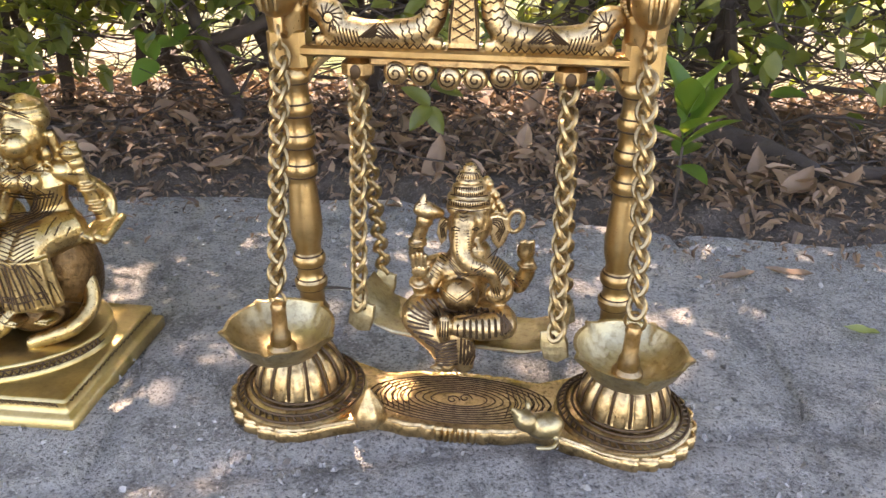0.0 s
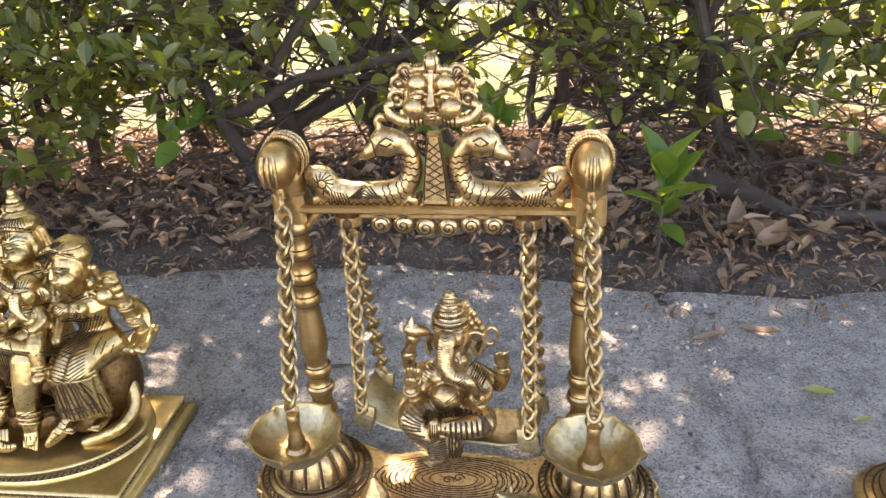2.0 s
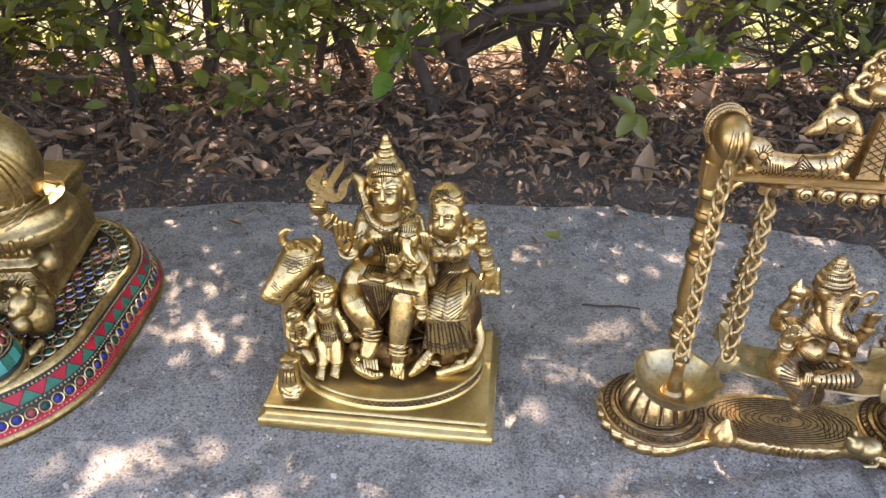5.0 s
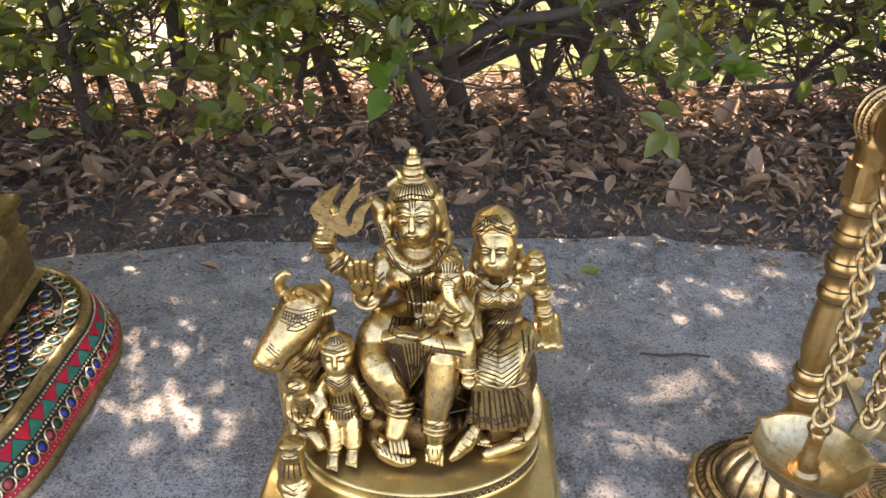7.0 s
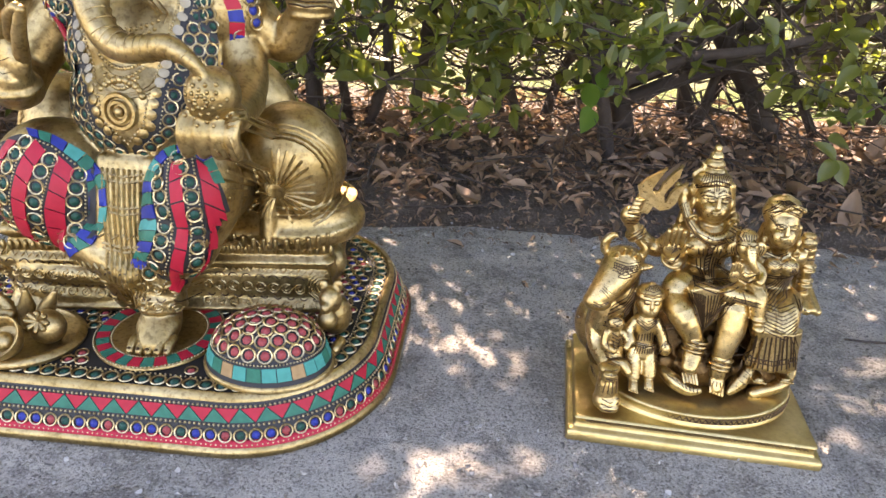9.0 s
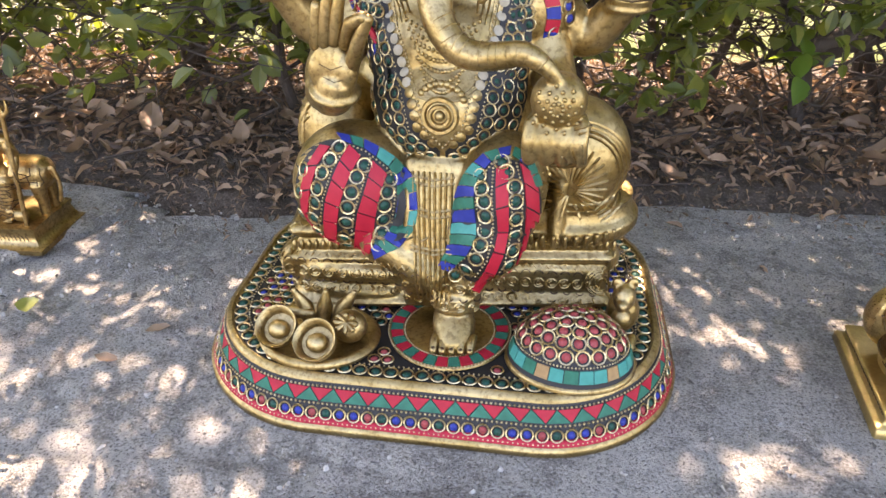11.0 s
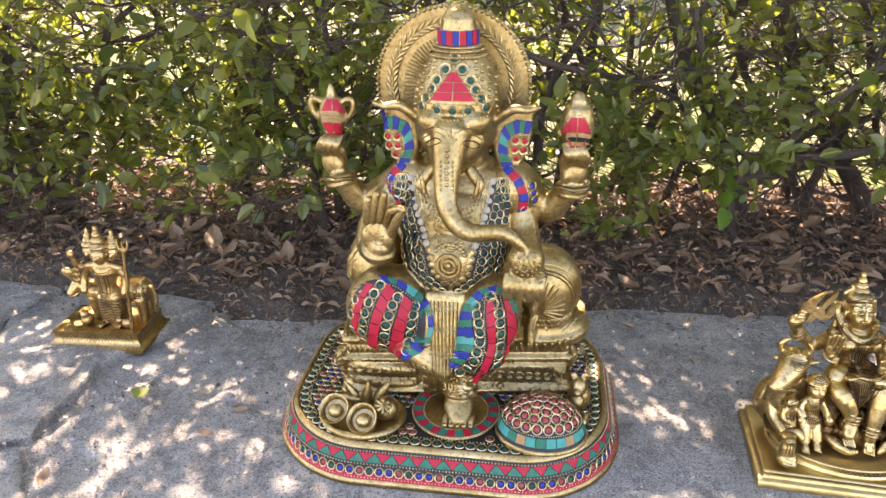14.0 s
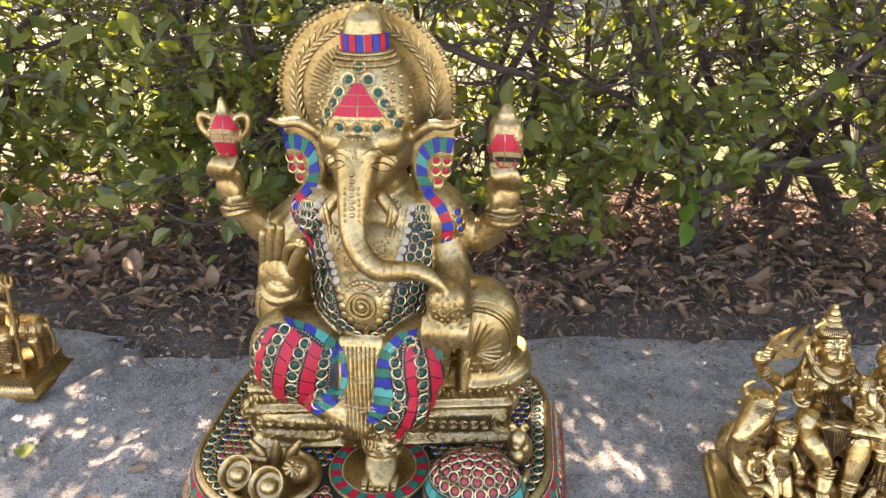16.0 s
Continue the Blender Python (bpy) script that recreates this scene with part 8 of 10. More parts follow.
    def on_dome(r, a):
        z = float(np.interp(-r, [-q[0] for q in dome], [q[1] for q in dome]))
        zz = float(np.interp(-(r + 0.002), [-q[0] for q in dome], [q[1] for q in dome]))
        n = Vector(((z - zz) * math.cos(a), (z - zz) * math.sin(a) / 0.8, 0.002)).normalized()
        return dc + Vector((r * math.cos(a), r * 0.80 * math.sin(a), z)), n
    for i in range(26):
        a0, a1 = 2 * math.pi * i / 26, 2 * math.pi * (i + 1) / 26
        q = [on_dome(r, a) for r, a in ((0.0475, a0), (0.0475, a1), (0.0440, a1), (0.0440, a0))]
        tile(base, [p for p, _ in q], [n for _, n in q], 0.0011, ML if i % 5 == 2 else (TQ, GR, TQ)[i % 3])
    for r, k in ((0.0385, 20), (0.0300, 16), (0.0210, 11), (0.0115, 6), (0.0005, 1)):
        for i in range(k):
            bead(base, *on_dome(r, 2 * math.pi * (i + 0.3 * (k % 3)) / k), 0.0054, BR, WI)
    for i in range(100):
        dot(base, *on_dome(0.0430, 2 * math.pi * i / 100), 0.0009, WI)
    # tray with cups, fruit and a flower
    tc = Vector((-0.815, 0.432, 0.046))
    base.mat(B).lathe([(0.049, 0.0), (0.0500, 0.003), (0.0470, 0.006), (0.044, 0.0065), (0.042, 0.0045), (0.002, 0.0045)], tc, 40, squash=(1, 0.85))
    for x, y in ((-0.8420, 0.4155), (-0.8070, 0.4030)):
        base.lathe([(0.004, -0.010), (0.011, -0.008), (0.0155, 0.0), (0.0175, 0.008), (0.0170, 0.0092), (0.0150, 0.0085), (0.0125, 0.0), (0.003, -0.001)], (x, y, 0.0640), 24, rot=(38, -6, 0))
        base.ball((x, y - 0.002, 0.0655), (0.009, 0.008, 0.006), (38, 0, 0), 10, 6)
    base.ball((-0.788, 0.428, 0.063), (0.0145, 0.013, 0.014))
    for i in range(8):
        a = 2 * math.pi * i / 8
        base.tube([(-0.788, 0.420, 0.073), (-0.788 + 0.008 * math.cos(a), 0.417 + 0.003 * math.sin(a), 0.074 + 0.006 * math.sin(a))], [0.0018, 0.0026], 6)
    for x, y, t in ((-0.824, 0.438, -12), (-0.814, 0.440, 4), (-0.803, 0.442, 16)):
        base.tube([(x, y, 0.056), (x + 0.001 * t * 0.4, y + 0.003, 0.070), (x + 0.001 * t, y + 0.002, 0.085)], [0.006, 0.0068, 0.0022], 9)
    base.tube([(-0.858, 0.432, 0.062), (-0.838, 0.436, 0.067), (-0.822, 0.436, 0.066)], [0.003, 0.006, 0.004], 9)
    # mouse in the corner
    ms = Clay().ball((-0.571, 0.480, 0.064), (0.0135, 0.015, 0.0185)).ball((-0.573, 0.471, 0.084), (0.0095, 0.0105, 0.011)).ball((-0.5745, 0.462, 0.082), (0.005, 0.007, 0.005)).ball((-0.579, 0.474, 0.094), (0.0045, 0.0025, 0.0055)).ball((-0.567, 0.474, 0.095), (0.0045, 0.0025, 0.0055)).ball((-0.574, 0.462, 0.069), (0.0085, 0.0075, 0.0085)).tube([(-0.563, 0.462, 0.050), (-0.566, 0.452, 0.048)], 0.0045, 8).tube([(-0.580, 0.463, 0.050), (-0.582, 0.452, 0.048)], 0.0045, 8)

    c, d = Clay(2), Clay()
    torso, legs, head, ears, tools, d_throne = Clay(2), Clay(2), Clay(2), Clay(2), Clay(2), Clay()
    # throne: moulded tiers, scrolls, bolsters
    turn = (0, 0, 8.0)
    c.box((-0.724, 0.566, 0.066), (0.268, 0.150, 0.048), turn, 0.16).box((-0.724, 0.562, 0.052), (0.278, 0.157, 0.012), turn, 0.45)
    c.box((-0.724, 0.566, 0.094), (0.274, 0.155, 0.012), turn, 0.45).box((-0.724, 0.568, 0.106), (0.262, 0.150, 0.014), turn, 0.25).box((-0.724, 0.568, 0.119), (0.272, 0.156, 0.010), turn, 0.35)
    for k in range(46):
        o = Euler((0, 0, radians(8.0))).to_matrix() @ Vector((-0.132 + 0.0059 * k, -0.0755, 0)) + Vector((-0.724, 0.568, 0.1065))
        d_throne.ball(o, (0.0022, 0.0024, 0.0050), None, 8, 6)
    for s in (-1, 1):
        x, y = -0.7185 + s * 0.1265, 0.514 + s * 0.020
        c.ball((x, y, 0.084), (0.0195, 0.0180, 0.0175)).ring((x, y - 0.0150, 0.084), 0.0105, 0.0040, (0, 1, 0.3), 18).ring((x, y - 0.0165, 0.084), 0.0050, 0.0026, (0, 1, 0.3), 14).tube([(x, y, 0.075), (x - s * 0.003, y - 0.006, 0.060), (x - s * 0.004, y - 0.014, 0.051)], [0.0140, 0.0115, 0.0090], 10)
        c.tube([(x - s * 0.012, y - 0.012, 0.086), (x - s * 0.045, y - 0.014 - s * 0.004, 0.080), (x - s * 0.080, y - 0.016 - s * 0.010, 0.078)], [0.0115, 0.0095, 0.0085], 10)
        c.tube([(x - s * 0.010, y - 0.014, 0.066), (x - s * 0.040, y - 0.018 - s * 0.004, 0.060), (x - s * 0.080, y - 0.018 - s * 0.010, 0.060)], [0.0070, 0.0065, 0.0060], 10)
    c.lathe([(0.060, -0.002), (0.064, 0.004), (0.064, 0.012), (0.058, 0.017), (0.055, 0.026), (0.058, 0.030)], (-0.624, 0.552, 0.110), 36, squash=(1, 0.85))
    c.ball((-0.6190, 0.545, 0.172), (0.0450, 0.040, 0.050)).ball((-0.820, 0.560, 0.176), (0.039, 0.042, 0.052)).ball((-0.724, 0.590, 0.19), (0.10, 0.042, 0.075))
    c.tube([(-0.6290, 0.5050, 0.1640), (-0.6300, 0.5030, 0.1390), (-0.6300, 0.5000, 0.1140)], [0.0062, 0.0060, 0.0070], 10)
    # trunk of the body
    torso.ball((-0.7185, 0.530, 0.258), (0.067, 0.052, 0.055)).ball((-0.720, 0.535, 0.165), (0.080, 0.055, 0.040)).ball((-0.7185, 0.522, 0.222), (0.0640, 0.0600, 0.0560)).ball((-0.718, 0.540, 0.285), (0.072, 0.045, 0.048)).ball((-0.770, 0.535, 0.292), (0.032, 0.030, 0.036)).ball((-0.662, 0.535, 0.292), (0.034, 0.030, 0.036))
    # legs
    legs.ball((-0.790, 0.487, 0.160), (0.0525, 0.0430, 0.0530), (0, 6, 0)).tube([(-0.735, 0.53, 0.16), (-0.765, 0.505, 0.160)], [0.045, 0.045], 14).tube([(-0.765, 0.465, 0.125), (-0.735, 0.452, 0.112), (-0.722, 0.446, 0.106)], [0.021, 0.016, 0.012], 12)
    legs.ball((-0.6760, 0.472, 0.166), (0.0350, 0.0410, 0.0500), (0, 10, 0)).ball((-0.6830, 0.458, 0.138), (0.0300, 0.0310, 0.0360), (0, 16, 0)).tube([(-0.69, 0.53, 0.16), (-0.68, 0.50, 0.165)], [0.045, 0.04], 14)
    legs.tube([(-0.694, 0.462, 0.116), (-0.703, 0.458, 0.092), (-0.708, 0.456, 0.070)], [0.0210, 0.0172, 0.0155], 14)
    legs.tube([(-0.7080, 0.456, 0.0630), (-0.7060, 0.444, 0.0610), (-0.7045, 0.4330, 0.0550)], [0.0165, 0.0175, 0.0150], 12, 0.72)
    for k in range(5):
        x, l = -0.7195 + 0.0072 * k, 0.0115 - 0.0004 * (k - 1) ** 2
        d.mat(B).tube([(x + 0.0012, 0.4340, 0.0580), (x, 0.4270, 0.0565), (x, 0.4270 - l * 0.6, 0.0530)], [0.0036, 0.0039, 0.0033], 9)
        d.mat(DK).ball((x, 0.4215 - l * 0.22, 0.0564), (0.0017, 0.0015, 0.0008), None, 8, 5)
    for z in (0.074, 0.079, 0.084):
        legs.ring((-0.7065, 0.4565, z), 0.0182, 0.0022, (0, 0.2, 1), 22)
    for k in range(6):
        x = -0.742 + 0.0072 * k
        legs.tube([(x, 0.470, 0.190), (x + 0.001, 0.455, 0.150), (x - 0.001 + 0.002 * k, 0.447, 0.110), (x - 0.002 + 0.0010 * k, 0.458, 0.085), (x - 0.006 + 0.0010 * k, 0.472, 0.062)], [0.006, 0.0062, 0.0062, 0.0056, 0.0045], 8)
    # neck, head, headdress, halo
    head.ball((-0.7200, 0.534, 0.330), (0.034, 0.030, 0.034)).ball((-0.7200, 0.526, 0.3680), (0.0435, 0.0425, 0.0420)).ball((-0.720, 0.505, 0.352), (0.030, 0.028, 0.030))
    for s in (-1, 1):
        head.ball((-0.720 + s * 0.020, 0.500, 0.357), (0.0135, 0.011, 0.011)).ball((-0.720 + s * 0.018, 0.503, 0.377), (0.021, 0.018, 0.015))
        head.tube([(-0.720 + s * 0.020, 0.480, 0.331), (-0.720 + s * 0.030, 0.474, 0.318), (-0.720 + s * 0.026, 0.470, 0.308)], [0.0065, 0.006, 0.003], 10)
    nose = [(-0.7215, 0.490, 0.365), (-0.7225, 0.474, 0.342), (-0.7225, 0.459, 0.318), (-0.7195, 0.449, 0.302), (-0.7095, 0.442, 0.2875), (-0.6960, 0.437, 0.2815), (-0.6800, 0.434, 0.2825), (-0.6630, 0.429, 0.2860), (-0.6510, 0.426, 0.2815), (-0.6400, 0.425, 0.2715), (-0.6360, 0.425, 0.2670)]
    girth = [0.0215, 0.0155, 0.0122, 0.0108, 0.0102, 0.0096, 0.0090, 0.0080, 0.0062, 0.0040, 0.0026]
    head.tube(nose, girth, 16)
    for i in range(14):
        t = 3.2 + 5.2 * i / 14
        k = int(t)
        p, q = Vector(nose[k]), Vector(nose[k + 1])
        d.mat(B).ring(p.lerp(q, t - k), girth[k] + (girth[k + 1] - girth[k]) * (t - k) - 0.00015, 0.0004, (q - p), 24, 5)
    crown = [(0.0460, 0.385), (0.0470, 0.392), (0.0450, 0.402), (0.0400, 0.414), (0.0350, 0.426), (0.0290, 0.437), (0.0240, 0.444), (0.0225, 0.448), (0.0200, 0.449), (0.0195, 0.463), (0.0185, 0.466), (0.0170, 0.474), (0.0120, 0.482), (0.0040, 0.487)]
    head.lathe(crown, (-0.7195, 0.534, 0), 40)
    head.lathe([(0.004, -0.004), (0.0835, -0.004), (0.0870, -0.002), (0.0870, 0.002), (0.0835, 0.004), (0.004, 0.004)], (-0.7305, 0.580, 0.3965), 64, rot=(91, 0, 0))
    # ears
    for s, tipx in ((-1, -0.8130), (1, -0.6370)):
        ear = [(0.0, 0.022), (s * 0.016, 0.036), (s * 0.032, 0.037), (s * 0.047, 0.038), (s * 0.041, 0.026), (s * 0.040, 0.004), (s * 0.034, -0.018), (s * 0.020, -0.036), (s * 0.006, -0.030), (0.0, -0.010)]
        ears.plate(ear[::s], 0.010, (-0.720 + s * 0.040, 0.524, 0.350), (0, 0, s * 14))
        ears.tube([(-0.720 + s * 0.040, 0.520, 0.374), (-0.720 + s * 0.060, 0.516, 0.387), (-0.720 + s * 0.074, 0.515, 0.386), (-0.720 + s * 0.087, 0.514, 0.390)], [0.0052, 0.0052, 0.0042, 0.0020], 9)
    # upper arms with axe jar and conch
    for s, w, h, tool in ((-1, (-0.8510, 0.525, 0.303), (-0.8580, 0.528, 0.330), (-0.8525, 0.532, 0.380)), (1, (-0.5945, 0.525, 0.303), (-0.5935, 0.524, 0.330), (-0.5945, 0.522, 0.366))):
        c.tube([(-0.718 + s * 0.066, 0.537, 0.296), (-0.724 + s * 0.098, 0.540, 0.272), (-0.724 + s * 0.112, 0.536, 0.275)], [0.021, 0.0165, 0.0155], 14).tube([(-0.724 + s * 0.110, 0.537, 0.273), w], [0.0155, 0.0125], 14)
        c.ring(w, 0.0150, 0.0038, (Vector(h) - Vector(w)), 20).ring(Vector(w) + (Vector(w) - Vector(h)) * 0.25, 0.0155, 0.0028, (Vector(h) - Vector(w)), 20)
        c.ball(Vector(h) + Vector((0, 0, -0.010)), (0.0140, 0.0100, 0.0170)).ball(Vector(h) + Vector((-s * 0.008, -0.003, -0.014)), (0.0070, 0.0080, 0.0120))
        for k in range(4):
            f = Vector(h) + Vector((s * (0.010 - 0.0062 * k), -0.004, 0.000))
            c.tube([f, f + Vector((s * 0.002, -0.009, 0.008)), f + Vector((-s * 0.002, -0.011, 0.017 - 0.001 * k)), f + Vector((-s * 0.005, -0.004, 0.021))], [0.0042, 0.0040, 0.0036, 0.0028], 8)
        c.tube([Vector(h) + Vector((-s * 0.011, -0.004, -0.008)), Vector(h) + Vector((-s * 0.013, -0.010, 0.006)), Vector(h) + Vector((-s * 0.006, -0.010, 0.017))], [0.0050, 0.0042, 0.0032], 8)
    tools.lathe([(0.004, 0.0), (0.0095, 0.004), (0.0135, 0.018), (0.0145, 0.030), (0.0115, 0.041), (0.006, 0.046), (0.0045, 0.052), (0.0015, 0.060)], (-0.8570, 0.532, 0.346), 24)
    for s in (-1, 1):
        tools.tube([(-0.857 + s * 0.012, 0.532, 0.386), (-0.857 + s * 0.022, 0.532, 0.388), (-0.857 + s * 0.0225, 0.532, 0.376), (-0.857 + s * 0.014, 0.532, 0.366)], 0.0036, 8)
    tools.lathe([(0.004, 0.0), (0.0105, 0.008), (0.0170, 0.026), (0.0175, 0.038), (0.0140, 0.050), (0.0090, 0.055), (0.0085, 0.059), (0.0035, 0.066)], (-0.5945, 0.522, 0.339), 24)
    # lower arms: a raised palm, and a palm with a round sweet
    c.tube([(-0.785, 0.535, 0.290), (-0.812, 0.515, 0.250), (-0.810, 0.490, 0.234)], [0.022, 0.0185, 0.0165], 14).tube([(-0.811, 0.494, 0.234), (-0.799, 0.468, 0.240), (-0.7935, 0.461, 0.250)], [0.0165, 0.0155, 0.0145], 14)
    c.ring((-0.796, 0.464, 0.2445), 0.0165, 0.003, (0.2, -0.3, 1), 20)
    c.ball((-0.7950, 0.4590, 0.2640), (0.0150, 0.0085, 0.0195)).ball((-0.7840, 0.4570, 0.2610), (0.0080, 0.0080, 0.0120)).ball((-0.8060, 0.4600, 0.2610), (0.0070, 0.0075, 0.0130))
    for p0, p1, p2 in (((-0.8050, 0.4590, 0.2780), (-0.8030, 0.4560, 0.2930), (-0.8010, 0.4540, 0.3050)), ((-0.7980, 0.4570, 0.2800), (-0.7950, 0.4530, 0.2990), (-0.7920, 0.4510, 0.3120)), ((-0.7910, 0.4560, 0.2820), (-0.7870, 0.4520, 0.3000), (-0.7840, 0.4500, 0.3120)), ((-0.7840, 0.4560, 0.2810), (-0.7770, 0.4480, 0.2960), (-0.7660, 0.4400, 0.3020))):
        d.mat(B).tube([p0, p1, p2], [0.0052, 0.0048, 0.0040], 9)
    d.mat(B).tube([(-0.7800, 0.4560, 0.2660), (-0.7720, 0.4470, 0.2850), (-0.7630, 0.4400, 0.3010)], [0.0058, 0.0050, 0.0038], 9)
    c.tube([(-0.658, 0.535, 0.285), (-0.644, 0.515, 0.252), (-0.638, 0.490, 0.238)], [0.021, 0.0170, 0.0155], 14).tube([(-0.638, 0.492, 0.238), (-0.636, 0.462, 0.236), (-0.636, 0.447, 0.238)], [0.016, 0.015, 0.0145], 14)
    c.ball((-0.6380, 0.4400, 0.2390), (0.0205, 0.0160, 0.0130)).ball((-0.6385, 0.4340, 0.2560), 0.0185)
    for k in range(4):
        c.tube([(-0.655 + 0.011 * k, 0.427, 0.242), (-0.656 + 0.011 * k, 0.4205, 0.232), (-0.655 + 0.011 * k, 0.4235, 0.219)], 0.0052, 8)
    for bit in (torso, legs, head, ears, tools):
        c.add(bit)
    body = fused(c, 0.00155, 4)
    fm = fused(ms, 0.0012, 2)
    torso.ball((-0.7185, 0.532, 0.258), (0.068, 0.054, 0.055))
    sk, on_torso, on_head, on_ears, on_tools = Skin(body), Skin(torso), Skin(head, (0, 1, -0.15)), Skin(ears), Skin(tools)
    on_brow = Skin(head)

    def stones(places, y, r, m, skin=None):
        for i, (x, z) in enumerate(places):
            p, n = (skin or sk).at(x, z, y)
            bead(d, p, n, r, m[i % len(m)] if isinstance(m, tuple) else m, WI)

    def pave(cells, y, colours, h=0.0014, skin=None):
        for i, q in enumerate(cells):
            cell(d, skin or sk, q, y, h, colours[i % len(colours)])

    def strip(a, b, k):
        """Cells between two lines of places, cut into k."""
        return [[along(a, i / k), along(b, i / k), along(b, (i + 1) / k), along(a, (i + 1) / k)] for i in range(k)]

    def string(pts, y, r, m, step, skin=None):
        """Small beads strung along a line."""
        for (x0, z0), (x1, z1) in zip(pts, pts[1:]):
            k = max(int(math.hypot(x1 - x0, z1 - z0) / step), 1)
            for i in range(k):
                p, n = (skin or sk).at(x0 + (x1 - x0) * i / k, z0 + (z1 - z0) * i / k, y)
                dot(d, p, n, r, m)

    def row(pts, y, r, m, step, skin=None):
        out = []
        for (x0, z0), (x1, z1) in zip(pts, pts[1:]):
            k = max(int(round(math.hypot(x1 - x0, z1 - z0) / step)), 1)
            out += [(x0 + (x1 - x0) * i / k, z0 + (z1 - z0) * i / k) for i in range(k)]
        stones(out, y, r, m, skin)

    # filler under the inlay: a thin black skin on the knees
    def ground_skin(o, rx, rz, lean, y, skin, m=BK, kx=14, kz=14):
        def at(u, v):
            w = math.cos(v * 1.25)
            x, z = u * rx * w, math.sin(v * 1.25) / math.sin(1.25) * rz
            return (o[0] + x * math.cos(lean) + z * math.sin(lean), o[1] - x * math.sin(lean) + z * math.cos(lean))
        vs = []
        for j in range(kz + 1):
            r = []
            for i in range(kx + 1):
                p, n = skin.at(*at(-1 + 2 * i / kx, -1 + 2 * j / kz), y)
                r.append(p + n * 0.0004)
            vs.append(r)
        d.mat(m).grid(vs, close=False)

    # knees: bands of red stone between rows of green beads, a border of blue and green
    at_left, at_right = Skin(legs, (-0.27, 0.77, -0.57)), Skin(legs, (-0.10, 0.79, -0.60))
    ground_skin((-0.7900, 0.1600), 0.050, 0.0500, 0.10, 0.46, at_left)
    ground_skin((-0.6770, 0.1560), 0.034, 0.0540, 0.16, 0.445, at_right)
    pave(strip([(-0.8070, 0.2100), (-0.8230, 0.1840), (-0.8290, 0.1570), (-0.8250, 0.1340), (-0.8180, 0.1210)], [(-0.7990, 0.2080), (-0.8140, 0.1850), (-0.8210, 0.1570), (-0.8230, 0.1370), (-0.8150, 0.1200)], 5), 0.455, (RD,), skin=at_left)
    pave(strip([(-0.7850, 0.2110), (-0.7980, 0.1870), (-0.8080, 0.1580), (-0.8120, 0.1350), (-0.8090, 0.1160)], [(-0.7770, 0.2000), (-0.7900, 0.1760), (-0.7970, 0.1530), (-0.8010, 0.1330), (-0.8000, 0.1130)], 6), 0.455, (RD,), skin=at_left)
    pave(strip([(-0.7690, 0.1980), (-0.7760, 0.1740), (-0.7840, 0.1510), (-0.7880, 0.1280), (-0.7880, 0.1110)], [(-0.7580, 0.1870), (-0.7655, 0.1670), (-0.7695, 0.1480), (-0.7725, 0.1290), (-0.7750, 0.1150)], 6), 0.455, (RD,), skin=at_left)
    pave(strip([(-0.7940, 0.2220), (-0.7720, 0.2170), (-0.7460, 0.2020), (-0.7350, 0.1830), (-0.7360, 0.1460), (-0.7510, 0.1220), (-0.7720, 0.1100)], [(-0.7900, 0.2130), (-0.7730, 0.2070), (-0.7540, 0.1910), (-0.7510, 0.1740), (-0.7550, 0.1460), (-0.7640, 0.1310), (-0.7750, 0.1200)], 13), 0.455, (BL, GR, BL, TQ, GR), skin=at_left)
    stones([along([(-0.8220, 0.1870), (-0.8280, 0.1680), (-0.8270, 0.1490)], i / 2) for i in range(3)], 0.455, 0.0054, DG, at_left)
    stones([along([(-0.7930, 0.2070), (-0.8010, 0.1950), (-0.8080, 0.1830), (-0.8130, 0.1690), (-0.8160, 0.1570), (-0.8180, 0.1440), (-0.8180, 0.1300)], i / 6) for i in range(7)], 0.455, 0.0054, DG, at_left)
    stones([along([(-0.7750, 0.1920), (-0.7820, 0.1810), (-0.7870, 0.1670), (-0.7910, 0.1540), (-0.7930, 0.1410), (-0.7950, 0.1280), (-0.7940, 0.1170)], i / 6) for i in range(7)], 0.455, 0.0054, DG, at_left)
    stones([along([(-0.7560, 0.1830), (-0.7590, 0.1710), (-0.7620, 0.1590), (-0.7630, 0.1470), (-0.7650, 0.1350), (-0.7690, 0.1240)], i / 5) for i in range(6)], 0.455, 0.0054, DG, at_left)
    string([(-0.7910, 0.2120), (-0.7730, 0.2050), (-0.7555, 0.1900), (-0.7525, 0.1720), (-0.7565, 0.1460), (-0.7650, 0.1320)], 0.455, 0.0010, WI, 0.0030, at_left)
    string([(-0.7870, 0.2090), (-0.8000, 0.1870), (-0.8100, 0.1580), (-0.8140, 0.1350), (-0.8110, 0.1160)], 0.455, 0.0010, WI, 0.0030, at_left)
    string([(-0.7980, 0.2080), (-0.8110, 0.1850), (-0.8200, 0.1570), (-0.8220, 0.1350), (-0.8150, 0.1180)], 0.455, 0.0010, WI, 0.0030, at_left)
    string([(-0.7700, 0.1990), (-0.7780, 0.1740), (-0.7860, 0.1510), (-0.7900, 0.1280), (-0.7900, 0.1110)], 0.455, 0.0010, WI, 0.0030, at_left)
    string([(-0.7780, 0.2010), (-0.7920, 0.1760), (-0.7990, 0.1530), (-0.8020, 0.1330), (-0.8010, 0.1130)], 0.455, 0.0010, WI, 0.0030, at_left)
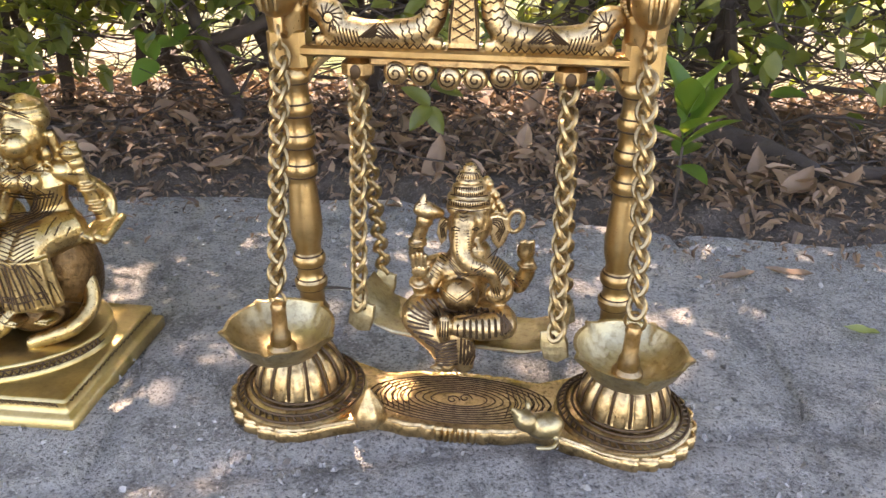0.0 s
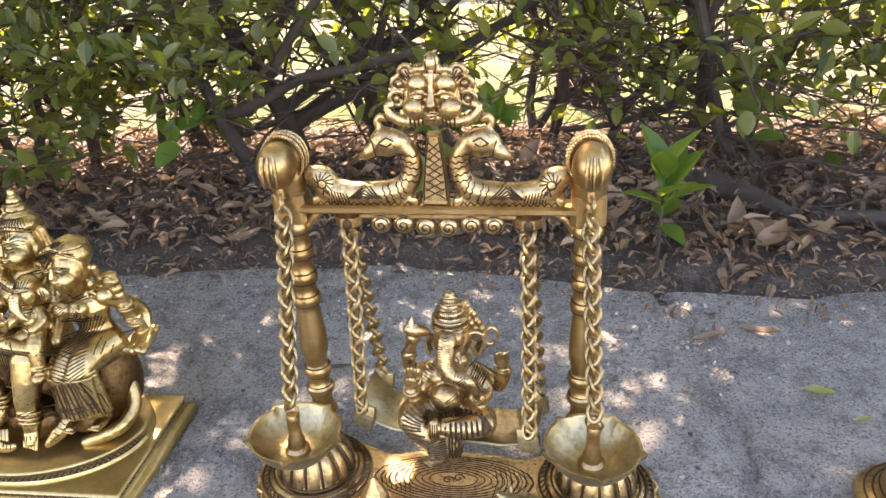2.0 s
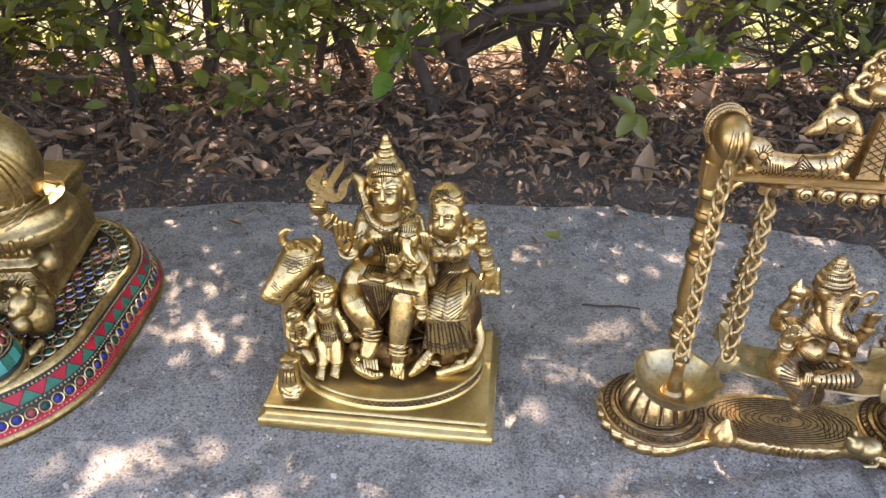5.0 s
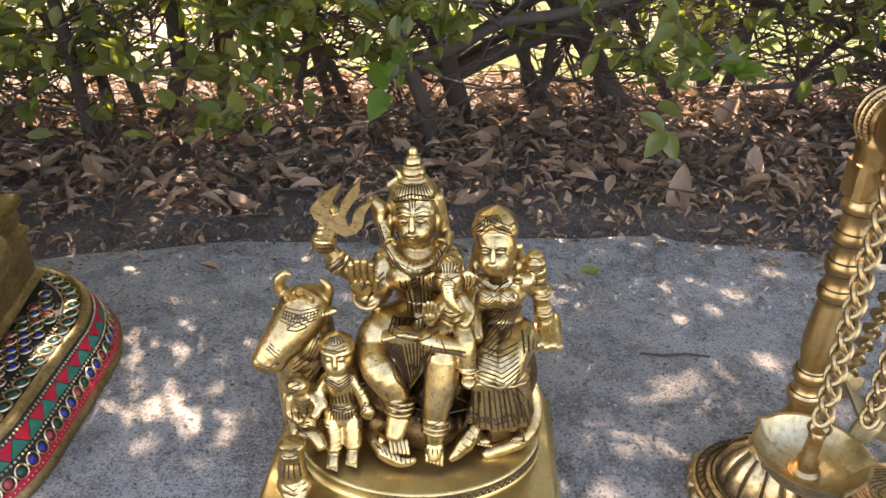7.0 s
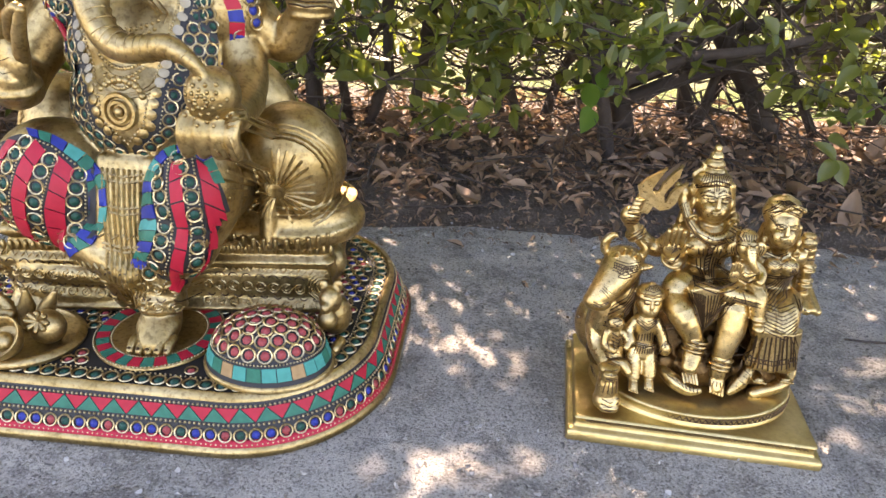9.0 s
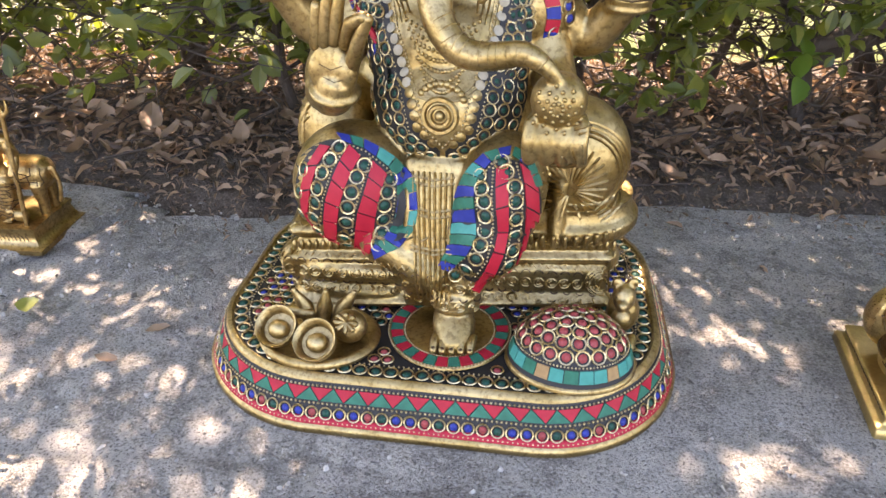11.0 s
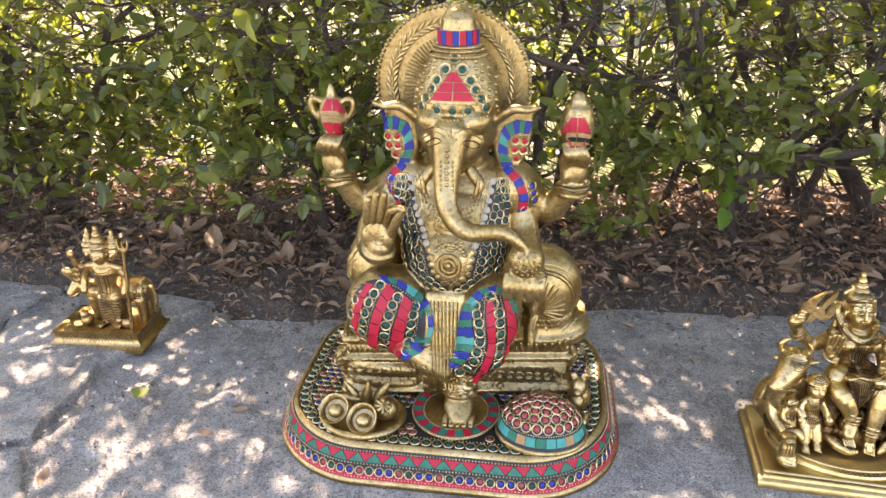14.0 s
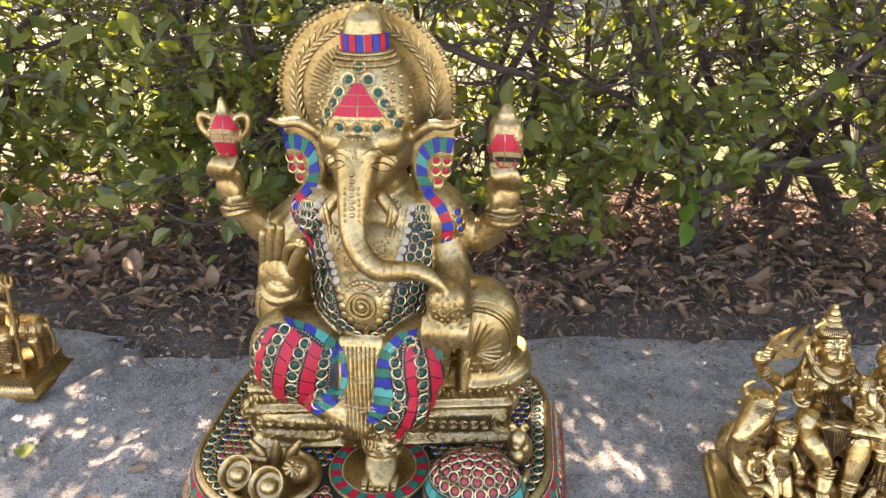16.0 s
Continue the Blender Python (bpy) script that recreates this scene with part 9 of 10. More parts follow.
    pave(strip([(-0.6770, 0.2040), (-0.6780, 0.1780), (-0.6750, 0.1510), (-0.6790, 0.1250), (-0.6930, 0.1000)], [(-0.6690, 0.2100), (-0.6680, 0.1840), (-0.6670, 0.1520), (-0.6710, 0.1230), (-0.6840, 0.0970)], 6), 0.44, (RD,), skin=at_right)
    pave(strip([(-0.6610, 0.2110), (-0.6560, 0.1850), (-0.6550, 0.1530), (-0.6590, 0.1240), (-0.6680, 0.1020)], [(-0.6500, 0.2030), (-0.6440, 0.1810), (-0.6440, 0.1540), (-0.6500, 0.1260), (-0.6600, 0.1050)], 6), 0.44, (RD,), skin=at_right)
    pave(strip([(-0.6660, 0.2260), (-0.6870, 0.2180), (-0.7010, 0.1990), (-0.7080, 0.1760), (-0.7080, 0.1510), (-0.7140, 0.1330), (-0.7190, 0.1180)], [(-0.6670, 0.2170), (-0.6810, 0.2090), (-0.6900, 0.1930), (-0.6920, 0.1750), (-0.6880, 0.1500), (-0.6950, 0.1290), (-0.7100, 0.1150)], 13), 0.44, (BL, GR, BL, TQ, GR), skin=at_right)
    pave(strip([(-0.6640, 0.2260), (-0.6510, 0.2160), (-0.6430, 0.1960)], [(-0.6660, 0.2170), (-0.6560, 0.2090), (-0.6490, 0.1920)], 4), 0.44, (GR, BL, GR), skin=at_right)
    stones([along([(-0.6880, 0.1970), (-0.6870, 0.1860), (-0.6850, 0.1750), (-0.6840, 0.1630), (-0.6840, 0.1510), (-0.6870, 0.1380), (-0.6900, 0.1260), (-0.6970, 0.1170), (-0.7050, 0.1120)], i / 8) for i in range(9)], 0.44, 0.0054, DG, at_right)
    stones([along([(-0.6730, 0.2100), (-0.6700, 0.2010), (-0.6640, 0.1890), (-0.6630, 0.1770), (-0.6620, 0.1630), (-0.6620, 0.1500), (-0.6630, 0.1370), (-0.6650, 0.1240), (-0.6700, 0.1120)], i / 8) for i in range(9)], 0.44, 0.0054, DG, at_right)
    string([(-0.6670, 0.2150), (-0.6800, 0.2080), (-0.6890, 0.1930), (-0.6910, 0.1750), (-0.6860, 0.1500), (-0.6940, 0.1310), (-0.7090, 0.1160)], 0.44, 0.0010, WI, 0.0030, at_right)
    string([(-0.6790, 0.2040), (-0.6800, 0.1780), (-0.6780, 0.1510), (-0.6820, 0.1250), (-0.6960, 0.1010)], 0.44, 0.0010, WI, 0.0030, at_right)
    string([(-0.6670, 0.2100), (-0.6660, 0.1840), (-0.6650, 0.1520), (-0.6690, 0.1230), (-0.6820, 0.0970)], 0.44, 0.0010, WI, 0.0030, at_right)
    string([(-0.6630, 0.2100), (-0.6580, 0.1850), (-0.6580, 0.1530), (-0.6610, 0.1240), (-0.6700, 0.1010)], 0.44, 0.0010, WI, 0.0030, at_right)
    # waistcoat: two inlaid fronts that meet under the belly, with pale buttons down their inner edges
    for s in (-1, 1):
        ox = -0.7185
        inner = [(ox + s * 0.044, 0.330), (ox + s * 0.038, 0.296), (ox + s * 0.030, 0.270), (ox + s * 0.0240, 0.246), (ox + s * 0.0185, 0.220), (ox + s * 0.002, 0.203)]
        mid = [(ox + s * 0.050, 0.330), (ox + s * 0.0445, 0.298), (ox + s * 0.0365, 0.270), (ox + s * 0.0305, 0.245), (ox + s * 0.0250, 0.217), (ox + s * 0.002, 0.196)]
        outer = [(ox + s * 0.0575, 0.330), (ox + s * 0.0635, 0.305), (ox + s * 0.0615, 0.278), (ox + s * 0.061, 0.250), (ox + s * 0.053, 0.215), (ox + s * 0.002, 0.176)]
        vs = []
        for i in range(21):
            t = i / 20 * 5
            k = min(int(t), 4)
            r = []
            for j in range(6):
                a, b = inner, outer
                x = (a[k][0] + (a[k + 1][0] - a[k][0]) * (t - k)) * (1 - j / 5) + (b[k][0] + (b[k + 1][0] - b[k][0]) * (t - k)) * j / 5
                z = (a[k][1] + (a[k + 1][1] - a[k][1]) * (t - k)) * (1 - j / 5) + (b[k][1] + (b[k + 1][1] - b[k][1]) * (t - k)) * j / 5
                p, n = on_torso.at(x, z, 0.465)
                r.append(p + n * 0.0010)
            vs.append(r)
        d.mat(BK).grid(vs, close=False)
        for i, (x, z) in enumerate(inner[:-1]):
            x1, z1 = inner[i + 1]
            for k in range(3):
                p, n = on_torso.at(x + (x1 - x) * k / 3, z + (z1 - z) * k / 3, 0.465)
                q = Vector((0, 0, 1)).rotation_difference(n).to_euler()
                d.mat(SV if z > 0.255 else B).ball(p + n * 0.0008, (0.0040, 0.0040, 0.0014), [math.degrees(g) for g in q], 12, 5)
        string([(x - s * 0.0045, z) for x, z in inner], 0.465, 0.0010, WI, 0.003, on_torso)
        string([(x - s * 0.0005, z) for x, z in mid], 0.465, 0.0010, WI, 0.003, on_torso)
        for f in (0.84, 0.50, 0.16):
            row([(a[0] * f + b[0] * (1 - f), a[1] * f + b[1] * (1 - f)) for a, b in zip(mid, outer)], 0.465, 0.0047, DG, 0.0104, on_torso)
        # shoulder: a red and blue band, then blue beads
        e0 = [(ox + s * 0.058, 0.340), (ox + s * 0.073, 0.324), (ox + s * 0.081, 0.303), (ox + s * 0.078, 0.282), (ox + s * 0.068, 0.262)]
        e1 = [(ox + s * 0.052, 0.333), (ox + s * 0.064, 0.317), (ox + s * 0.070, 0.301), (ox + s * 0.068, 0.283), (ox + s * 0.060, 0.265)]
        pave(strip(e0, e1, 9), 0.49, (BL, RD, BL, RD), skin=on_torso)
        row([(ox + s * 0.083, 0.312), (ox + s * 0.0865, 0.296), (ox + s * 0.084, 0.282), (ox + s * 0.076, 0.268)], 0.50, 0.0052, BL, 0.0105, on_torso)
        string(e0, 0.49, 0.0010, WI, 0.003, on_torso)
    # pendant and necklaces
    p, n = on_torso.at(-0.7195, 0.2335, 0.455)
    d.mat(B).ring(p, 0.0120, 0.0022, n, 22).ring(p + n * 0.001, 0.0070, 0.0018, n, 18).ball(p, 0.0040, None, 10, 6)
    for k in range(10):
        a = radians(20 + 14 * k)
        q, n2 = on_torso.at(-0.7185 + 0.017 * math.cos(a), 0.241 + 0.017 * math.sin(a), 0.455)
        d.mat(B).ball(q, (0.003, 0.003, 0.003), None, 8, 5)
    for r, z in ((0.024, 0.266), (0.029, 0.268), (0.034, 0.270)):
        line(d, on_torso, arc(-0.7185, z, r, 200, 340, 10, 0.75), 0.455, 0.0014, B)
    # headdress: red triangle in green stones, bands of lattice, a coloured belt at the top
    pave(strip([(-0.7225, 0.427), (-0.7340, 0.412), (-0.7430, 0.3985)], [(-0.7200, 0.427), (-0.7200, 0.412), (-0.7200, 0.3985)], 3), 0.495, (RD,), skin=on_head)
    pave(strip([(-0.7200, 0.427), (-0.7200, 0.412), (-0.7200, 0.3985)], [(-0.7175, 0.427), (-0.7060, 0.412), (-0.6970, 0.3985)], 3), 0.495, (RD,), skin=on_head)
    out = [(-0.7200, 0.4400), (-0.7370, 0.4190), (-0.7530, 0.3920), (-0.7360, 0.3890), (-0.7200, 0.3885), (-0.7040, 0.3890), (-0.6870, 0.3920), (-0.7030, 0.4190), (-0.7200, 0.4400)]
    row(out, 0.495, 0.0058, DG, 0.0118, on_head)
    string([(-0.7200, 0.4320), (-0.7475, 0.3955), (-0.6925, 0.3955), (-0.7200, 0.4320)], 0.495, 0.0010, WI, 0.0028, on_head)
    string([(-0.7580, 0.3840), (-0.7200, 0.3800), (-0.6820, 0.3840)], 0.495, 0.0011, WI, 0.003, on_head)
    for i in range(9):
        a0, a1 = radians(185 + 19 * i), radians(203 + 19 * i)
        q = [Vector((-0.7195 + 0.0205 * math.cos(a), 0.534 + 0.0205 * math.sin(a), z)) for a, z in ((a0, 0.4490), (a1, 0.4490), (a1, 0.4640), (a0, 0.4640))]
        tile(d, q, [Vector((math.cos(a), math.sin(a), 0)) for a in (a0, a1, a1, a0)], 0.0012, (BL, RD)[i % 2])
    for z, r in ((0.4475, 0.0235), (0.4440, 0.0262), (0.4390, 0.0295)):
        for i in range(40):
            a = radians(160 + 220 * i / 40)
            d.mat(B).ball((-0.7195 + r * math.cos(a), 0.534 + r * math.sin(a), z), 0.0018, None, 6, 4)
    for s in (-1, 1):
        for j in range(6):
            for i in range(4):
                p, n = on_head.at(-0.7195 + s * (0.020 + 0.006 * i + 0.0008 * j), 0.437 - 0.0072 * j - 0.003 * i, 0.50)
                d.mat(B).ball(p, (0.0028, 0.0022, 0.0022), None, 6, 4)
    # halo: beaded rim, sprays of leaves, rays
    hc = Vector((-0.7305, 0.5745, 0.3965))
    hx_, hz_ = Vector((1, 0, 0)), Vector((0, -0.017, 1.0))
    for i in range(84):
        a = 2 * math.pi * i / 84
        d.mat(B).ball(hc + (hx_ * math.cos(a) + hz_ * math.sin(a)) * 0.0850, 0.0026, None, 6, 4)
    for s in (-1, 1):
        for i in range(17):
            a = radians(90 + s * (12 + 6.5 * i))
            e = hx_ * math.cos(a) + hz_ * math.sin(a)
            t = hx_ * -math.sin(a) * -s + hz_ * math.cos(a) * -s
            o = hc + e * 0.0680
            for w in (-1, 1):
                d.mat(B).tube([o, o + t * 0.006 + e * w * 0.0042, o + t * 0.0105 + e * w * 0.0062], [0.0009, 0.0022, 0.0006], 6)
        d.mat(B).tube([hc + (hx_ * math.cos(radians(90 + s * b)) + hz_ * math.sin(radians(90 + s * b))) * 0.0680 for b in range(10, 122, 8)], 0.0012, 5)
    for i in range(48):
        a = radians(-20 + 220 * i / 48)
        e = hx_ * math.cos(a) + hz_ * math.sin(a)
        d.mat(B).tube([hc + e * 0.034, hc + e * 0.0540], [0.0014, 0.0008], 4)
    # ears: blue and green cut stones round a cluster of red beads
    for s in (-1, 1):
        o = (-0.720 + s * 0.041, 0.350)
        top = [(o[0] + s * 0.040, o[1] + 0.028), (o[0] + s * 0.024, o[1] + 0.029), (o[0] + s * 0.007, o[1] + 0.020), (o[0] + s * 0.003, o[1] - 0.006), (o[0] + s * 0.010, o[1] - 0.030)]
        low = [(o[0] + s * 0.037, o[1] + 0.013), (o[0] + s * 0.025, o[1] + 0.014), (o[0] + s * 0.0155, o[1] + 0.008), (o[0] + s * 0.0140, o[1] - 0.008), (o[0] + s * 0.0240, o[1] - 0.026)]
        pave(strip(top, low, 9), 0.515, (BL, GR, BL, GR, BL, TQ), skin=on_ears)
        string(low, 0.515, 0.0010, WI, 0.003, on_ears)
        string(top, 0.515, 0.0010, WI, 0.003, on_ears)
        stones([(o[0] + s * x, o[1] + z) for x, z in ((0.0225, 0.0060), (0.0325, 0.0060), (0.0220, -0.0040), (0.0315, -0.0040), (0.0245, -0.0140))], 0.515, 0.0048, RD, on_ears)
    # jar and conch
    for x, y, z, w, hh in ((-0.8525, 0.532, 0.376, 0.0125, 0.038), (-0.5945, 0.522, 0.364, 0.0150, 0.042)):
        ends = ((0.50, -0.34), (0.16, 0.5))
        for z0, z1, m in ((-0.5, -0.18, RD), (-0.18, -0.08, ML), (-0.08, 0.02, BK if x > -0.7 else ML), (0.02, 0.12, ML), (0.12, 0.5, RD)):
            w0, w1 = w * math.cos(z0 * 2.2), w * math.cos(z1 * 2.2)
            pave([[(x - w0, z + z0 * hh), (x, z + z0 * hh), (x, z + z1 * hh), (x - w1, z + z1 * hh)], [(x, z + z0 * hh), (x + w0, z + z0 * hh), (x + w1, z + z1 * hh), (x, z + z1 * hh)]], y - 0.02, (m,), skin=on_tools)
        string([(x + w * 1.08 * math.cos(radians(a)), z + hh * 0.56 * math.sin(radians(a))) for a in range(0, 361, 20)], y - 0.02, 0.0009, WI, 0.0026, on_tools)
    # eyes, brow mark, trunk ornament, bolster rays, throne scrolls, fingers
    for s in (-1, 1):
        x = -0.720 + s * 0.0195
        line(d, sk, arc(x, 0.3555, 0.0084, 200, 340, 8, 0.5), 0.49, 0.0005, DK)
        line(d, sk, arc(x, 0.3545, 0.0086, 20, 160, 8, 0.5), 0.49, 0.0007, DK)
        line(d, sk, arc(x, 0.3560, 0.0125, 25, 155, 8, 0.75), 0.49, 0.0006, B)
        line(d, sk, arc(x, 0.3580, 0.0165, 25, 150, 8, 0.8), 0.49, 0.0009, B)
    for k in (-0.005, 0.0, 0.005):
        line(d, sk, [(-0.720 + k, 0.3720), (-0.720 + k * 0.6, 0.3640)], 0.48, 0.0010, B)
    line(d, sk, arc(-0.720, 0.3630, 0.0055, 190, 350, 6), 0.48, 0.0010, B)
    for k in range(7):
        p, n = sk.at(-0.722, 0.3560 - 0.0062 * k, 0.465)
        d.mat(B).ball(p, (0.0026, 0.002, 0.0022), None, 8, 5)
        for s in (-1, 1):
            p, n = sk.at(-0.722 + s * 0.0060, 0.3450 - 0.0050 * k, 0.462)
            d.mat(B).ball(p, 0.0016, None, 6, 4)
    for k in range(26):
        a = radians(-70 + 13 * k)
        line(d, sk, [(-0.621 + 0.007 * math.cos(a), 0.166 + 0.007 * math.sin(a)), (-0.620 + 0.029 * math.cos(a), 0.170 + 0.032 * math.sin(a))], 0.49, 0.0013, B)
    for r in (0.034, 0.038, 0.042, 0.046):
        line(d, sk, arc(-0.615, 0.178, r, -60, 120, 12), 0.49, 0.0011, B)
    for k in range(24):
        x = -0.852 + 0.0112 * k
        for z, r in ((0.078, 0.0046), (0.062, 0.0040)):
            line(d, sk, arc(x, z, r, 20 * k, 20 * k + 300, 7), 0.485, 0.0010, B)
            line(d, sk, arc(x, z, r * 0.45, 90, 330, 5), 0.485, 0.0009, B)
        line(d, sk, [(x, 0.0965), (x + 0.0028, 0.0925), (x + 0.0056, 0.0965), (x + 0.0084, 0.0925), (x + 0.0112, 0.0965)], 0.485, 0.0010, B)
        line(d, sk, [(x, 0.120), (x + 0.003, 0.1165), (x + 0.0075, 0.1195)], 0.49, 0.0010, B)
        line(d, sk, arc(x + 0.003, 0.070, 0.0030, 200, 340, 5), 0.485, 0.0007, DK)
        line(d, sk, arc(x, 0.0862, 0.0040, 20, 160, 5), 0.485, 0.0006, DK)
    for k in range(22):
        a = radians(190 + 8 * k)
        d.mat(B).tube([(-0.632 + 0.0645 * math.cos(a), 0.548 + 0.055 * math.sin(a), 0.113), (-0.632 + 0.0655 * math.cos(a), 0.548 + 0.056 * math.sin(a), 0.121)], 0.0022, 6)
    for i in range(4):
        x = -0.6395 + 0.019 * math.cos(i)
        for j in range(9):
            a = 0.7 * j + i
            p, n = sk.at(-0.6395 + 0.004 * (i + 1) * math.cos(a), 0.256 + 0.004 * (i + 1) * math.sin(a), 0.415)
            d.mat(B).ball(p, 0.0017, None, 6, 4)
    # folds of cloth, cuffs, finger joints, trunk wrinkles, neck beads
    for k in range(8):
        line(d, sk, [(-0.7395 + 0.0042 * k, 0.190), (-0.7385 + 0.0040 * k, 0.150), (-0.7370 + 0.0038 * k, 0.110), (-0.7360 + 0.0036 * k, 0.078)], 0.452, 0.0013, B)
    for z in (0.186, 0.181, 0.160, 0.155, 0.128, 0.124):
        line(d, sk, [(-0.7405, z), (-0.724, z - 0.003), (-0.709, z)], 0.455, 0.0012, B)
    for z in (0.306, 0.299, 0.292, 0.285, 0.277, 0.269, 0.261):
        w = 0.026 - 0.30 * (0.306 - z)
        for k in range(15):
            u = -1 + 2 * k / 14
            p, n = on_torso.at(-0.7185 + w * u, z - 0.010 * (1 - u * u), 0.455)
            d.mat(B).ball(p, (0.0017, 0.0014, 0.0019), None, 6, 4)
    for x, z in ((-0.853, 0.2995), (-0.853, 0.3035), (-0.595, 0.3000), (-0.595, 0.3040)):
        line(d, sk, [(x - 0.017, z + 0.001), (x, z - 0.003), (x + 0.017, z + 0.001)], 0.52, 0.0007, DK)
    for k in range(8):
        line(d, sk, arc(-0.829, 0.185, 0.020 + 0.0045 * k, 120, 200, 6), 0.52, 0.0012, B)
    for s in (-1, 1):
        for k in range(5):
            line(d, sk, [(-0.720 + s * (0.030 + 0.003 * k), 0.336 - 0.002 * k), (-0.720 + s * (0.024 + 0.003 * k), 0.306 - 0.004 * k)], 0.47, 0.0008, B)
            line(d, sk, arc(-0.724 + s * 0.140, 0.084, 0.004 + 0.0026 * k, 30 * k, 30 * k + 220, 7), 0.48, 0.0010, B)
    line(d, sk, [(-0.8010, 0.2700), (-0.7930, 0.2660), (-0.7850, 0.2690)], 0.445, 0.00030, DK)
    line(d, sk, [(-0.7990, 0.2610), (-0.7910, 0.2570), (-0.7860, 0.2590)], 0.445, 0.00030, DK)
    body.add(fm).add(base).add(d_throne).add(d)
    return finish("large_elephant_headed_statue", "large pale brass elephant-headed statue inlaid with red, green and blue stones", (-0.7215, 0.533, 0), body,
                  [BRASS_PALE, PATINA, WIRE, RED, GREEN, BLUE, TURQ, MARL, SILVER, RESIN, BRICK_RED, DEEP_GREEN], "statue")


large_figure()


# ---- partly seen neighbours ----
plate = thing("brass_plate", "round polished brass plate with a raised rim on the paving", "plate", pose(-1.530, 0.600, 0.003))
part("dish", Clay().lathe([(0.050, 0.0), (0.068, 0.002), (0.0745, 0.0055), (0.0765, 0.0095), (0.0755, 0.0115), (0.073, 0.0105), (0.069, 0.0065), (0.060, 0.0045), (0.004, 0.0042)], seg=64), BRASS_GREEN, plate)
part("foot_ring", Clay().ring((0, 0, 0.001), 0.045, 0.0015, seg=48), BRASS_GREEN, plate)
part("centre_boss", Clay().lathe([(0.022, 0.004), (0.021, 0.007), (0.012, 0.010), (0.002, 0.0115)], seg=36), BRASS_GREEN, plate)

stand = thing("brass_lamp_stand", "antique brass lamp stand on a scalloped engraved base", "lamp stand", pose(0.3825, 0.4230, 0.0))
part("base", Clay().lathe([(0.043, 0.0), (0.045, 0.003), (0.045, 0.008), (0.0435, 0.0105), (0.040, 0.0125), (0.034, 0.0145), (0.031, 0.019), (0.0285, 0.030), (0.020, 0.042), (0.011, 0.049)], seg=88, ripple=lambda b, i: 1 + (0.014 * math.cos(22 * b) if i < 4 else 0)), BRASS_SWING, stand)
part("stem", Clay().lathe([(0.011, 0.048), (0.0125, 0.053), (0.008, 0.060), (0.008, 0.075), (0.0105, 0.080), (0.0075, 0.088), (0.0075, 0.120), (0.010, 0.124), (0.006, 0.13)], seg=24), BRASS_SWING, stand)
rings = Clay()
for rr, zz in ((0.0395, 0.0128), (0.0345, 0.0146), (0.031, 0.019)):
    rings.ring((0, 0, zz), rr, 0.0008, seg=48)
part("chased_ring", rings, PATINA, stand)

# ---- sapling by the hedge: broad bright leaves ----
random.seed(31)
sap = thing("sapling", "bright green broad-leaved sapling growing at the paving edge", "sapling", pose(0.284, 0.805, 0.0))
part("stem", Clay().tube(branch_path((0, 0, -0.01), (0.004, 0.005, 0.115), 0, 6, 0.006), [0.0022, 0.002, 0.002, 0.0018, 0.0016, 0.0014, 0.001], 6), BARK, sap)


def broad_leaf(s, w):
    c = Clay()
    rows = []
    for i in range(9):
        f = i / 8
        hw = w * math.sin(math.pi * f ** 0.8) ** 0.8 * 0.5 + 0.0004
        rows.append([(x * hw, f * s, -0.18 * s * f * f + abs(x) * hw * 0.35) for x in (-1, -0.5, 0, 0.5, 1)])
    return c.grid(rows, close=False)


BROAD = broad_leaf(0.066, 0.033).mesh("broad_leaf", [LEAF_YOUNG])
for z, turn, pitch, k in ((0.055, 200, 5, 0.75), (0.065, 330, 10, 0.95), (0.075, 240, 45, 1.0), (0.085, 285, 60, 1.1), (0.090, 205, 40, 0.95), (0.100, 320, 55, 1.0), (0.105, 262, 72, 1.1), (0.110, 160, 60, 0.9), (0.112, 40, 66, 1.0), (0.080, 100, 30, 0.8)):
    lf = new("leaf", BROAD)
    lf.parent = sap
    lf.matrix_basis = pose(0, 0.002, z, 0, 0, turn) @ pose(0, 0, 0, pitch, 0, 0) @ Matrix.Scale(k, 4)

# low sprigs of the hedge that reach out over the litter
random.seed(61)
ROUND = [broad_leaf(0.044, 0.024).mesh("sprig_leaf", [m_]) for m_ in (LEAF, LEAF, LEAF_YOUNG)]
for i in range(46):
    x = random.uniform(-2.0, 1.0)
    y, z = random.uniform(0.90, 1.08), random.uniform(0.07, 0.30)
    sp = thing("hedge_sprig", "leafy green sprig growing out of the hedge", "sprig", pose(x, y, z), group="hedge sprigs")
    root = Vector((random.gauss(0, 0.05), 0.24, random.uniform(-0.02, 0.08)))
    path = branch_path(root, (0, 0, 0), 0.0, 6, 0.012)
    part("stalk", Clay().tube(path, [0.0022, 0.002, 0.0018, 0.0016, 0.0014, 0.0012, 0.0009], 5), BARK, sp)
    tone = random.choice(ROUND)
    for k in range(random.randint(7, 13)):
        lf = new("leaf", tone)
        lf.parent = sp
        f = random.randint(2, 6)
        lf.matrix_basis = Matrix.Translation(path[f]) @ leaf_way(0.9, (random.gauss(0, 0.6), -0.5, 0.25)).to_matrix().to_4x4() @ Matrix.Scale(random.uniform(0.7, 1.15), 4)

# ---- single fallen leaves and a twig ----
tagged(part("fallen_twig", Clay().tube([(-0.090, 0.606, 0.0042), (-0.072, 0.603, 0.0048), (-0.052, 0.605, 0.0044), (-0.033, 0.602, 0.0046)], [0.0010, 0.0013, 0.0012, 0.0008], 6), BARK), "thin dark dry twig lying on the paving", "twig")
random.seed(41)


